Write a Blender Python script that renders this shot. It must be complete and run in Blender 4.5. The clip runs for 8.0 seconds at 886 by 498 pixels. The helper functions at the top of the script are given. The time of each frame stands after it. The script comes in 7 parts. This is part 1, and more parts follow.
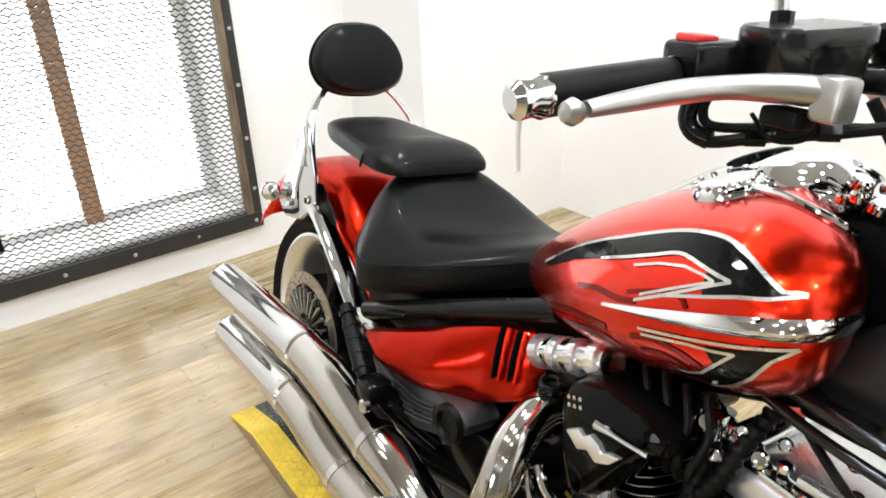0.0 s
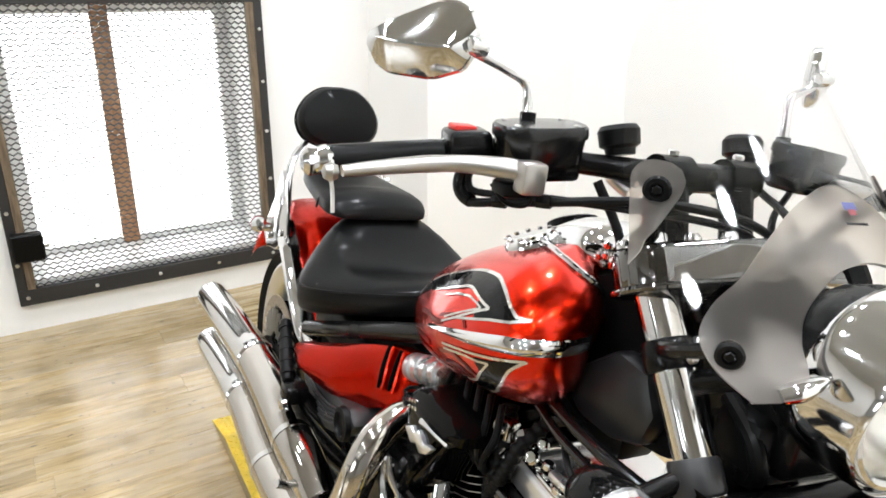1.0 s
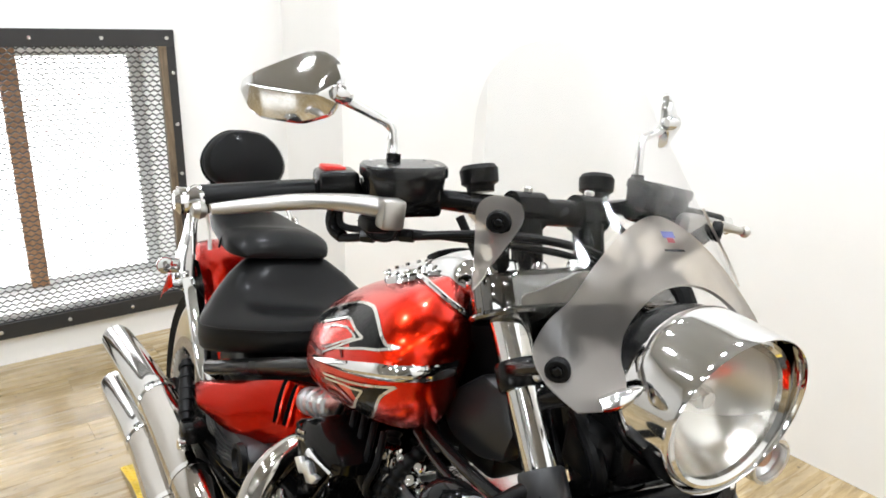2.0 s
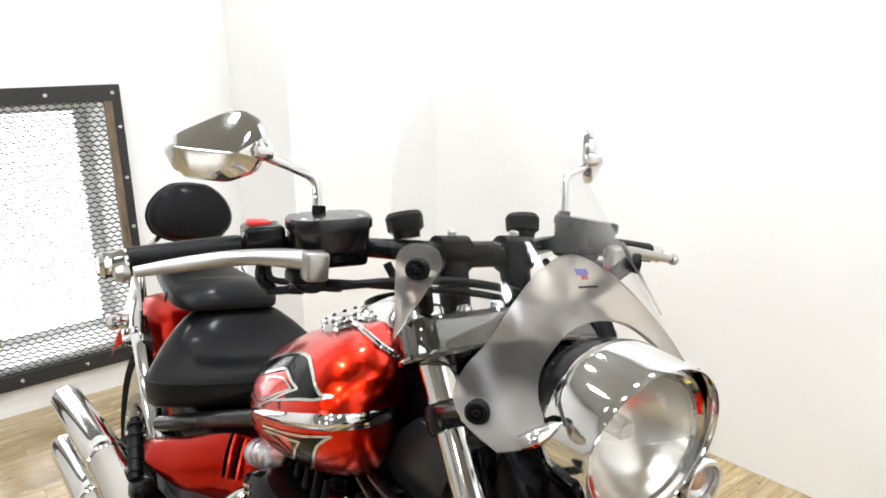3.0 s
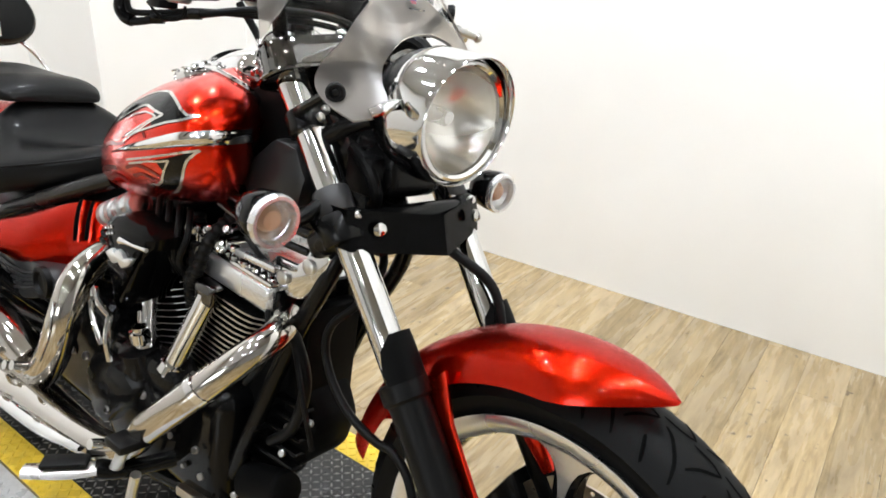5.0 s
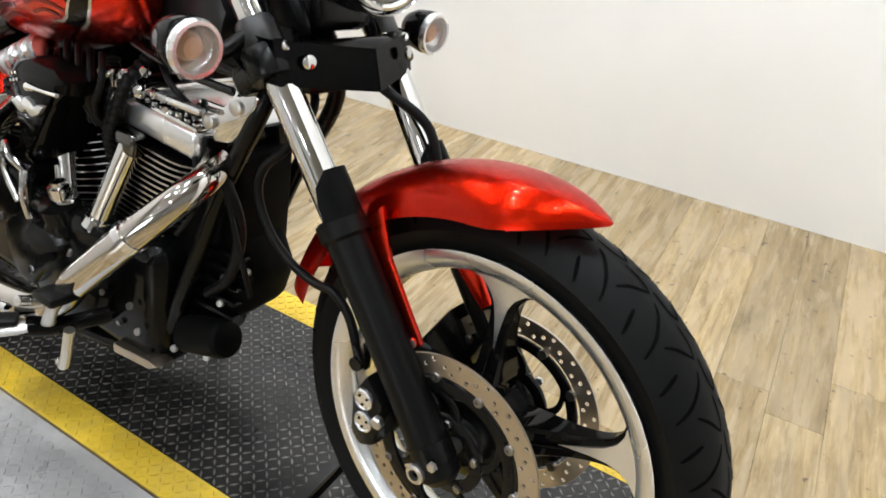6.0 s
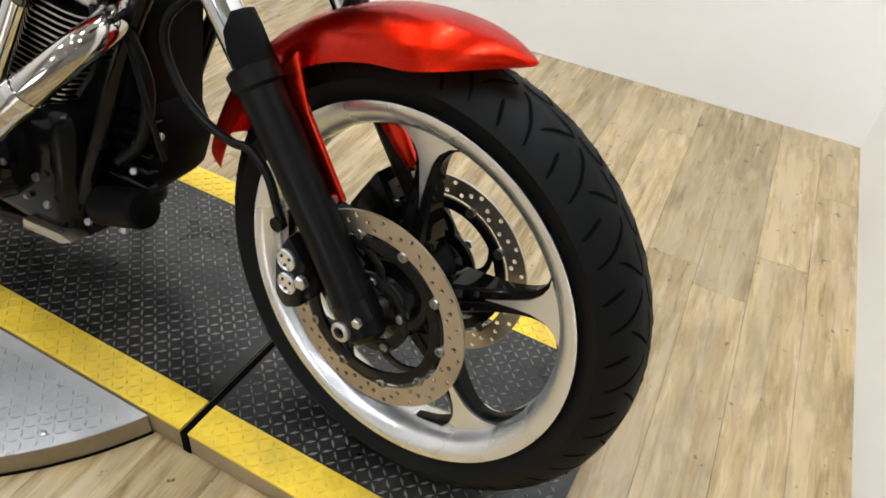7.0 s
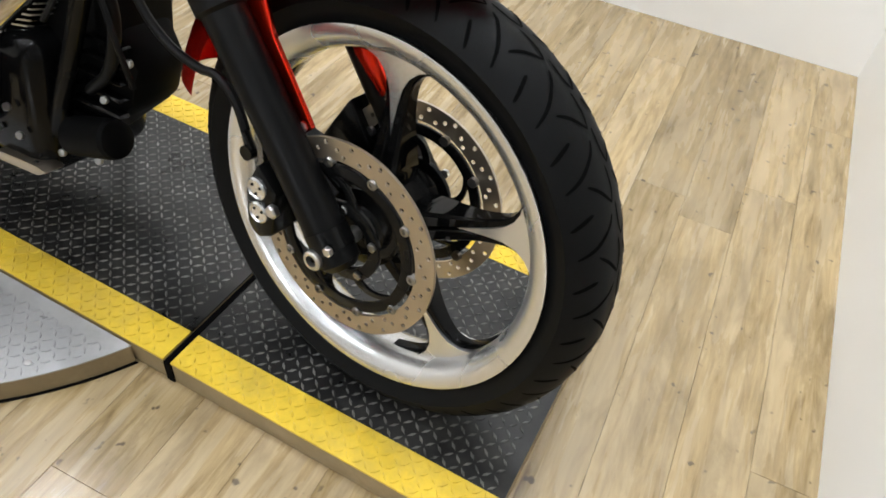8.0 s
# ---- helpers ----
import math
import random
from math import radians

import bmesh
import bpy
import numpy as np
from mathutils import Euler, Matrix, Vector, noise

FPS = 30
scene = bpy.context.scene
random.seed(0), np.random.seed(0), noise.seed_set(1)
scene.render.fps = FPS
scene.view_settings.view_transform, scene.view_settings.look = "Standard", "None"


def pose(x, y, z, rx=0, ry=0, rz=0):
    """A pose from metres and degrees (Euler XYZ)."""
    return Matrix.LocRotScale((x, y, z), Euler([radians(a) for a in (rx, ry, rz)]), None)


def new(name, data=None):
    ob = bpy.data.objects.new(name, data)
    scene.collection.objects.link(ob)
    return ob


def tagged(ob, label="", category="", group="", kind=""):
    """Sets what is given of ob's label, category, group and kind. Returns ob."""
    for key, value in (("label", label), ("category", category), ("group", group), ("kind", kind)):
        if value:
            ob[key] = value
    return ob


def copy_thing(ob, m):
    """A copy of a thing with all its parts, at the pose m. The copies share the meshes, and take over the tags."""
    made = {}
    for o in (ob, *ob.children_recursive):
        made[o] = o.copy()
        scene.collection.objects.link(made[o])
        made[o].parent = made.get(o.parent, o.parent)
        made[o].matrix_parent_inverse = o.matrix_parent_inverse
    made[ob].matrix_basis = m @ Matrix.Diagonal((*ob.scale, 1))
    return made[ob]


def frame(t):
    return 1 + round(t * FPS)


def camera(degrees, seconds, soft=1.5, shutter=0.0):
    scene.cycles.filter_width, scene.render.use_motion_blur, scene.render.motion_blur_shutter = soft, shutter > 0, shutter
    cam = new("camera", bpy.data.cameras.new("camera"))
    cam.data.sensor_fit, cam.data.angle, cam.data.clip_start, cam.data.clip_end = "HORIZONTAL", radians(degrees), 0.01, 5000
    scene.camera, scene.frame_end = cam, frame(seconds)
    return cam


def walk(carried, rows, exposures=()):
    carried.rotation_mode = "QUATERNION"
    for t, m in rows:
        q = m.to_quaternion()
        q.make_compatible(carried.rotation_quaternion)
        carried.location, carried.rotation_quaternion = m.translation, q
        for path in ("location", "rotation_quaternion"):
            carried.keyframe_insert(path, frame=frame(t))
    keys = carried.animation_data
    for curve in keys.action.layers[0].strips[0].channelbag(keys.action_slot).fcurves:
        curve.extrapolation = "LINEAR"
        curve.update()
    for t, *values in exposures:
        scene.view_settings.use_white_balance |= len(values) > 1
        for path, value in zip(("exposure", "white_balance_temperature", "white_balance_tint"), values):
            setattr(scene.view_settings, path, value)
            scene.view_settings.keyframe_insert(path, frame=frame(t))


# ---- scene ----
# ---------------------------------------------------------------- camera
cam = camera(63.25, 8.0, soft=1.7)
ROWS = [
    (0.0, -0.3214, -0.6605, 1.3116, 64.552, 2.150, 56.143),
    (0.5, -0.1248, -0.6578, 1.3683, 67.242, 0.436, 59.180),
    (1.0, 0.0149, -0.5440, 1.3744, 68.912, -0.666, 62.522),
    (1.5, 0.0703, -0.5160, 1.3715, 70.649, -2.437, 60.365),
    (2.0, 0.1064, -0.5009, 1.3863, 72.210, -1.288, 57.375),
    (2.2, 0.1152, -0.4880, 1.3899, 73.259, -0.535, 56.141),
    (3.3, 0.1748, -0.4646, 1.4111, 74.955, 1.135, 53.993),
    (3.5, 0.1942, -0.4761, 1.4029, 74.601, 0.155, 54.048),
    (4.0, 0.2299, -0.5612, 1.3753, 74.293, 1.835, 52.165),
    (4.5, 0.2732, -0.6454, 1.3195, 71.054, -0.130, 46.869),
    (5.0, 0.3063, -0.6886, 1.2602, 65.783, -2.569, 38.773),
    (5.2, 0.3113, -0.6891, 1.2480, 63.056, -2.222, 37.543),
    (6.3, 0.3268, -0.7107, 1.1767, 54.888, -4.631, 32.138),
    (6.5, 0.3356, -0.7072, 1.1607, 53.259, -4.834, 31.358),
    (7.0, 0.3575, -0.7007, 1.1276, 49.671, -5.807, 29.629),
    (7.5, 0.3758, -0.7008, 1.1079, 47.348, -5.439, 29.477),
    (8.0, 0.3954, -0.6841, 1.1182, 44.716, -5.539, 29.593),
]
walk(cam, [(t, pose(*r)) for t, *r in ROWS], exposures=[(0.0, 0.12), (2.0, 0.0), (4.0, 0.0), (5.0, 0.0), (6.5, -0.13), (8.0, -0.15)])

# ---------------------------------------------------------------- world and lamps
world = bpy.data.worlds.new("daylight")
scene.world = world
world.use_nodes = True
wn = world.node_tree
sky = wn.nodes.new("ShaderNodeTexSky")
sky.sky_type, sky.sun_disc = "NISHITA", False
sky.sun_elevation, sky.sun_rotation = radians(48), radians(120)
wn.links.new(sky.outputs[0], wn.nodes["Background"].inputs[0])
wn.nodes["Background"].inputs[1].default_value = 0.12

ROOM = pose(0, 0, 0, 0, 0, 4.2)          # the room stands turned a little against the lift
CEIL = 3.2
XE, YE = 3.4, -0.45                       # unseen space added past the end of the front wall, for darker reflections
X0, X1, Y0, Y1 = -3.10, 0.786, -8.2, 1.731   # back, front, open side and side wall in the room's own frame

# ---------------------------------------------------------------- materials
def mat(name, colour=(0.5, 0.5, 0.5), rough=0.5, metal=0.0, coat=0.0, spec=0.5):
    m = bpy.data.materials.new(name)
    m.use_nodes = True
    b = m.node_tree.nodes["Principled BSDF"]
    b.inputs["Base Color"].default_value = (*colour, 1)
    b.inputs["Roughness"].default_value = rough
    b.inputs["Metallic"].default_value = metal
    b.inputs["Coat Weight"].default_value = coat
    b.inputs["Coat Roughness"].default_value = 0.04
    b.inputs["Specular IOR Level"].default_value = spec
    return m


def node(m, kind, **inputs):
    n = m.node_tree.nodes.new(kind)
    for k, v in inputs.items():
        n.inputs[k.replace("_", " ")].default_value = v
    return n


def link(m, a, b):
    m.node_tree.links.new(a, b)


def bsdf(m):
    return m.node_tree.nodes["Principled BSDF"]


def texco(m, kind="Object", scale=(1, 1, 1), turn=(0, 0, 0)):
    t = node(m, "ShaderNodeTexCoord")
    p = node(m, "ShaderNodeMapping")
    p.inputs["Scale"].default_value, p.inputs["Rotation"].default_value = scale, turn
    link(m, t.outputs[kind], p.inputs[0])
    return p.outputs[0]


def noise_tex(m, co, scale, detail=4.0, rough=0.55, distort=0.0):
    n = node(m, "ShaderNodeTexNoise", Scale=scale, Detail=detail, Roughness=rough, Distortion=distort)
    link(m, co, n.inputs["Vector"])
    return n.outputs["Fac"]


def ramp(m, fac, stops):
    r = node(m, "ShaderNodeValToRGB")
    e = r.color_ramp.elements
    while len(e) < len(stops):
        e.new(0.5)
    for el, (p, c) in zip(e, stops):
        el.position = p
        el.color = (*c, 1) if len(c) == 3 else (c[0], c[0], c[0], 1)
    link(m, fac, r.inputs[0])
    return r.outputs[0]


def bump(m, height, strength=0.2, dist=0.002):
    b = node(m, "ShaderNodeBump", Strength=strength, Distance=dist)
    link(m, height, b.inputs["Height"])
    link(m, b.outputs[0], bsdf(m).inputs["Normal"])
    return b


def mixc(m, fac, a, b, mode="MIX"):
    n = m.node_tree.nodes.new("ShaderNodeMix")
    n.data_type, n.blend_type = "RGBA", mode
    for s, v in ((n.inputs[0], fac), (n.inputs[6], a), (n.inputs[7], b)):
        if isinstance(v, (int, float)):
            s.default_value = v
        elif isinstance(v, tuple):
            s.default_value = (*v, 1)
        else:
            link(m, v, s)
    return n.outputs[2]


def worn(name, colour, rough, metal=0.0, coat=0.0, grain=60.0, spread=0.12, tint=0.15, relief=0.05, spec=0.5, dist=0.001):
    """A surface with two scales of variation in colour, gloss and relief."""
    m = mat(name, colour, rough, metal, coat, spec)
    co = texco(m)
    fine, broad = noise_tex(m, co, grain, 5), noise_tex(m, co, grain / 14, 3)
    dark = tuple(c * (1 - tint) for c in colour)
    light = tuple(min(1, c * (1 + tint)) for c in colour)
    link(m, mixc(m, fine, ramp(m, broad, [(0.3, dark), (0.7, light)]), colour), bsdf(m).inputs["Base Color"])
    link(m, ramp(m, broad, [(0.3, (max(0.01, rough - spread),)), (0.7, (min(1, rough + spread),))]), bsdf(m).inputs["Roughness"])
    if relief:
        bump(m, fine, relief, dist)
    return m


chrome = worn("chrome", (0.67, 0.67, 0.665), 0.06, 1.0, grain=25, spread=0.03, tint=0.03, relief=0.0)
reflector_chrome = worn("reflector_chrome", (0.74, 0.72, 0.67), 0.24, 1.0, grain=30, spread=0.05, tint=0.03, relief=0.0)
mirror_glass = mat("mirror_glass", (0.9, 0.9, 0.9), 0.02, 1.0)
satin_steel = worn("satin_steel", (0.62, 0.61, 0.59), 0.3, 1.0, grain=90, spread=0.06, relief=0.03)
dull_steel = worn("dull_steel", (0.30, 0.295, 0.285), 0.30, 1.0, grain=90, spread=0.06, relief=0.03)
machined = worn("machined_aluminium", (0.76, 0.76, 0.76), 0.27, 0.88, grain=40, spread=0.07, tint=0.06, relief=0.02)
lever_alu = worn("lever_aluminium", (0.45, 0.435, 0.41), 0.32, 1.0, grain=60, spread=0.06, tint=0.05, relief=0.02)
rotor_steel = worn("rotor_steel", (0.50, 0.44, 0.36), 0.36, 1.0, grain=120, spread=0.06, relief=0.05)
black_gloss = worn("black_gloss", (0.003, 0.003, 0.003), 0.10, 0.0, 0.22, grain=50, spread=0.05, relief=0.0, spec=0.03)
black_satin = worn("black_satin", (0.004, 0.004, 0.004), 0.24, 0.0, 0.05, grain=140, spread=0.06, relief=0.04, spec=0.15)
black_sheen = worn("black_sheen", (0.006, 0.006, 0.006), 0.20, 0.0, 0.1, grain=90, spread=0.06, relief=0.03, spec=0.4)
black_plastic = worn("black_plastic", (0.003, 0.003, 0.003), 0.36, grain=300, spread=0.08, relief=0.10, spec=0.14)
black_cast = worn("black_cast_metal", (0.003, 0.003, 0.003), 0.17, 0.0, 0.10, grain=220, spread=0.07, relief=0.12, spec=0.12)
black_matte = worn("black_matte", (0.003, 0.003, 0.003), 0.5, grain=160, spread=0.08, relief=0.1, spec=0.05)
rubber = worn("rubber", (0.004, 0.004, 0.004), 0.38, grain=120, spread=0.08, tint=0.25, relief=0.1, spec=0.14)
tyre_rubber = worn("tyre_rubber", (0.006, 0.006, 0.006), 0.5, grain=90, spread=0.08, tint=0.3, relief=0.12, spec=0.09)
# Near-black for grooves, slots, gaps and holes: their shade put into the colour.
recess_shade = worn("recess_shade", (0.002, 0.002, 0.002), 0.8, grain=90, relief=0.0, spec=0.03)
neck_grey = worn("grey_neck_plastic", (0.010, 0.010, 0.0105), 0.34, grain=200, relief=0.06, spec=0.4)
grey_plastic = worn("grey_plastic", (0.022, 0.022, 0.023), 0.36, grain=200, relief=0.08)
red_plastic = mat("red_plastic", (0.65, 0.02, 0.015), 0.35)
red_lens = mat("red_lens", (0.55, 0.01, 0.015), 0.08, coat=0.5)
silver_line = worn("silver_pinstripe", (0.62, 0.60, 0.56), 0.25, 0.8, 0.6, grain=200, relief=0.0)
black_paint = worn("black_paint", (0.004, 0.004, 0.004), 0.16, 0.0, 0.18, grain=60, relief=0.0, spec=0.1)
smoked_chrome = worn("smoked_chrome", (0.19, 0.187, 0.182), 0.07, 1.0, grain=30, spread=0.03, relief=0.0)
# Dimmer, warmer copy of chrome: dark tan reflections put into the pipes' colour.
dimmed_chrome = worn("dimmed_chrome", (0.50, 0.475, 0.44), 0.08, 1.0, grain=25, spread=0.04, tint=0.06, relief=0.0)
gunmetal = worn("dark_chrome", (0.11, 0.108, 0.105), 0.10, 1.0, grain=40, spread=0.05, relief=0.0)


def make_leather():
    m = worn("black_leather", (0.004, 0.004, 0.004), 0.42, 0.0, 0.11, grain=60, spread=0.07, tint=0.2, relief=0.0, spec=0.08)
    bsdf(m).inputs["Coat Roughness"].default_value = 0.13
    v = node(m, "ShaderNodeTexVoronoi", Scale=520.0)
    link(m, texco(m), v.inputs["Vector"])
    bump(m, v.outputs["Distance"], 0.12, 0.0006)
    return m


def make_paint():
    m = mat("candy_red_paint", (0.6, 0.02, 0.006), 0.26, 1.0, 0.5, 0.4)
    co = texco(m)
    flake = noise_tex(m, co, 900, 2)
    broad = noise_tex(m, co, 5, 2)
    base = ramp(m, broad, [(0.3, (0.68, 0.011, 0.002)), (0.7, (0.80, 0.019, 0.003))])
    link(m, mixc(m, ramp(m, flake, [(0.45, (0,)), (0.75, (0.4,))]), base, (0.98, 0.085, 0.014)), bsdf(m).inputs["Base Color"])
    bsdf(m).inputs["Coat Roughness"].default_value = 0.012
    bsdf(m).inputs["Coat IOR"].default_value = 1.45
    return m


leather, red_paint = make_leather(), make_paint()


def make_glass(name, rough=0.0, tint=(1, 1, 1)):
    m = mat(name, tint, rough)
    bsdf(m).inputs["Transmission Weight"].default_value = 1.0
    bsdf(m).inputs["IOR"].default_value = 1.45
    return m


clear_glass = make_glass("clear_glass")


def make_screen(name, through_light, gloss):
    """Clear plastic: mostly see-through, with a thin gloss."""
    m = bpy.data.materials.new(name)
    m.use_nodes = True
    nt = m.node_tree
    nt.nodes.clear()
    out, mix, tr, gl = (nt.nodes.new(k) for k in ("ShaderNodeOutputMaterial", "ShaderNodeMixShader", "ShaderNodeBsdfTransparent", "ShaderNodeBsdfGlossy"))
    tr.inputs[0].default_value = (through_light, through_light, through_light, 1)
    gl.inputs["Roughness"].default_value = 0.03
    lw, pw, sc = nt.nodes.new("ShaderNodeLayerWeight"), nt.nodes.new("ShaderNodeMath"), nt.nodes.new("ShaderNodeMath")
    lw.inputs[0].default_value = 0.5
    pw.operation, pw.inputs[1].default_value = "POWER", 4.0
    sc.operation, sc.inputs[1].default_value, sc.inputs[2].default_value = "MULTIPLY_ADD", 0.35, gloss
    for a, b in ((lw.outputs["Facing"], pw.inputs[0]), (pw.outputs[0], sc.inputs[0]), (sc.outputs[0], mix.inputs[0]), (tr.outputs[0], mix.inputs[1]), (gl.outputs[0], mix.inputs[2]), (mix.outputs[0], out.inputs[0])):
        nt.links.new(a, b)
    return m


def make_frost():
    """Smoked, faded acrylic with a milky film."""
    m = bpy.data.materials.new("frosted_acrylic")
    m.use_nodes = True
    nt = m.node_tree
    nt.nodes.clear()
    out, mix, tr, pb, no, rp, tc = (nt.nodes.new(k) for k in ("ShaderNodeOutputMaterial", "ShaderNodeMixShader", "ShaderNodeBsdfRefraction", "ShaderNodeBsdfPrincipled", "ShaderNodeTexNoise", "ShaderNodeValToRGB", "ShaderNodeTexCoord"))
    tr.inputs["Color"].default_value = (0.87, 0.845, 0.81, 1)
    tr.inputs["Roughness"].default_value, tr.inputs["IOR"].default_value = 0.34, 1.13
    pb.inputs["Base Color"].default_value = (0.50, 0.46, 0.42, 1)
    pb.inputs["Roughness"].default_value = 0.16
    no.inputs["Scale"].default_value = 14
    rp.color_ramp.elements[0].position, rp.color_ramp.elements[0].color = 0.36, (0.05, 0.05, 0.05, 1)
    rp.color_ramp.elements[1].position, rp.color_ramp.elements[1].color = 0.66, (0.24, 0.24, 0.24, 1)
    for a, b in ((tc.outputs["Object"], no.inputs["Vector"]), (no.outputs["Fac"], rp.inputs[0]), (rp.outputs[0], mix.inputs[0]), (tr.outputs[0], mix.inputs[1]), (pb.outputs[0], mix.inputs[2]), (mix.outputs[0], out.inputs[0])):
        nt.links.new(a, b)
    return m


acrylic, frost = make_screen("clear_acrylic", 0.97, 0.02), make_frost()
signal_lens = make_screen("signal_lens", 0.93, 0.07)
lens_glass = make_screen("lens_glass", 0.95, 0.06)


def make_wall():
    m = mat("white_wall_paint", (0.86, 0.85, 0.82), 0.55)
    co = texco(m)
    broad, fine = noise_tex(m, co, 1.3, 3), noise_tex(m, co, 180, 4)
    link(m, ramp(m, broad, [(0.3, (0.83, 0.82, 0.785)), (0.7, (0.88, 0.87, 0.845))]), bsdf(m).inputs["Base Color"])
    bump(m, fine, 0.1, 0.001)
    return m


def make_plank():
    """Weathered pale oak vinyl: grain along the plank, knots, grey scrapes; every plank differs."""
    m = mat("oak_vinyl_plank", (0.4, 0.3, 0.2), 0.42)
    info = node(m, "ShaderNodeObjectInfo")
    t = node(m, "ShaderNodeTexCoord")
    off = node(m, "ShaderNodeVectorMath")
    off.operation = "MULTIPLY_ADD"
    link(m, info.outputs["Random"], off.inputs[0])
    off.inputs[1].default_value = (7.0, 13.0, 5.0)
    link(m, t.outputs["Object"], off.inputs[2])
    p = node(m, "ShaderNodeMapping")
    p.inputs["Scale"].default_value = (1.0, 9.0, 1.0)
    link(m, off.outputs[0], p.inputs[0])
    grain = noise_tex(m, p.outputs[0], 7, 8, 0.62, 0.6)
    streak = noise_tex(m, p.outputs[0], 2.2, 4, 0.6, 0.3)
    wide = node(m, "ShaderNodeMapping")
    wide.inputs["Scale"].default_value = (1.0, 3.2, 1.0)
    link(m, off.outputs[0], wide.inputs[0])
    blotch = noise_tex(m, wide.outputs[0], 3.6, 6, 0.66, 0.5)
    scrape = noise_tex(m, wide.outputs[0], 1.7, 5, 0.6, 0.8)
    spots = noise_tex(m, off.outputs[0], 34, 2, 0.5)
    tone = ramp(m, grain, [(0.28, (0.16, 0.104, 0.042)), (0.48, (0.33, 0.235, 0.108)), (0.72, (0.50, 0.375, 0.20))])
    tone = mixc(m, ramp(m, streak, [(0.42, (0,)), (0.62, (0.7,))]), tone, (0.42, 0.325, 0.19))
    tone = mixc(m, ramp(m, blotch, [(0.50, (0,)), (0.68, (0.62,))]), tone, (0.15, 0.102, 0.044))
    tone = mixc(m, ramp(m, scrape, [(0.55, (0,)), (0.74, (0.45,))]), tone, (0.39, 0.315, 0.20))
    tone = mixc(m, ramp(m, spots, [(0.69, (0,)), (0.74, (0.85,))]), tone, (0.06, 0.042, 0.026))
    bsdf(m).inputs["Coat Weight"].default_value, bsdf(m).inputs["Coat Roughness"].default_value = 0.35, 0.16
    vary = node(m, "ShaderNodeHueSaturation")
    vary.inputs["Hue"].default_value, vary.inputs["Saturation"].default_value = 0.5, 0.98
    sh = node(m, "ShaderNodeMapRange")
    sh.inputs[3].default_value, sh.inputs[4].default_value = 0.92, 1.26
    link(m, info.outputs["Random"], sh.inputs[0])
    link(m, sh.outputs[0], vary.inputs["Value"])
    link(m, tone, vary.inputs["Color"])
    link(m, vary.outputs[0], bsdf(m).inputs["Base Color"])
    link(m, ramp(m, streak, [(0.3, (0.20,)), (0.7, (0.33,))]), bsdf(m).inputs["Roughness"])
    bump(m, grain, 0.15, 0.001)
    return m


def make_deck(name, colour, rough, metal, wear, amount, stain=0.25):
    """Painted plate, scuffed down to a lighter tone in places."""
    m = mat(name, colour, rough, metal, spec=0.45)
    co = texco(m)
    a, b, c = noise_tex(m, co, 9, 6, 0.65), noise_tex(m, co, 90, 4), noise_tex(m, co, 2.2, 4, 0.6, 0.6)
    scuff = ramp(m, a, [(0.5, (0,)), (0.75, (amount,))])
    col = mixc(m, scuff, ramp(m, c, [(0.38, tuple(k * (1 - stain) for k in colour)), (0.62, tuple(min(1, k * 1.25) for k in colour))]), wear)
    col = mixc(m, ramp(m, b, [(0.45, (0,)), (0.8, (0.25,))]), col, tuple(k * 0.5 for k in colour))
    link(m, col, bsdf(m).inputs["Base Color"])
    link(m, ramp(m, a, [(0.3, (max(0.05, rough - 0.12),)), (0.7, (rough + 0.12,))]), bsdf(m).inputs["Roughness"])
    bump(m, b, 0.12, 0.001)
    return m


wall_paint, plank_mat = make_wall(), make_plank()
deck_black = make_deck("black_tread_plate", (0.012, 0.0118, 0.0114), 0.34, 0.0, (0.070, 0.066, 0.058), 0.5, 0.6)
# Lugs far paler than their plate: worn tops, with glints put into the colour.
deck_lug = make_deck("glinting_tread_lug", (0.23, 0.227, 0.218), 0.27, 0.35, (0.40, 0.38, 0.33), 0.6, 0.7)
deck_yellow = make_deck("yellow_safety_paint", (0.80, 0.56, 0.05), 0.40, 0.0, (0.46, 0.33, 0.10), 0.55)
deck_alu = make_deck("bare_tread_plate", (0.56, 0.56, 0.56), 0.36, 0.35, (0.42, 0.41, 0.38), 0.6)
side_steel = make_deck("turntable_side_steel", (0.29, 0.215, 0.115), 0.5, 0.0, (0.36, 0.29, 0.18), 0.6)
frame_steel = worn("window_frame_steel", (0.022, 0.021, 0.02), 0.5, grain=60, spread=0.1, relief=0.1)
mesh_steel = worn("expanded_mesh_steel", (0.10, 0.097, 0.092), 0.5, 0.3, grain=60, relief=0.0)


def make_wood(name, a, b):
    m = mat(name, a, 0.6)
    co = texco(m, scale=(8, 8, 1))
    g = noise_tex(m, co, 9, 6, 0.6, 0.5)
    link(m, ramp(m, g, [(0.3, a), (0.7, b)]), bsdf(m).inputs["Base Color"])
    bump(m, g, 0.2, 0.001)
    return m


worn_wood = make_wood("dark_stained_wood", (0.07, 0.05, 0.03), (0.22, 0.16, 0.10))
sash_wood = make_wood("brown_window_wood", (0.30, 0.15, 0.07), (0.46, 0.26, 0.14))
ceiling_paint = worn("pale_ceiling_paint", (0.42, 0.415, 0.40), 0.8, grain=20, relief=0.1)
# Grey for the added, unseen walls: it keeps the chrome's reflections dark.
far_paint = worn("unseen_wall_grey", (0.38, 0.38, 0.37), 0.7, grain=12, relief=0.05)
white_gloss = worn("white_gloss_paint", (0.82, 0.82, 0.80), 0.35, grain=40, tint=0.04, relief=0.03)


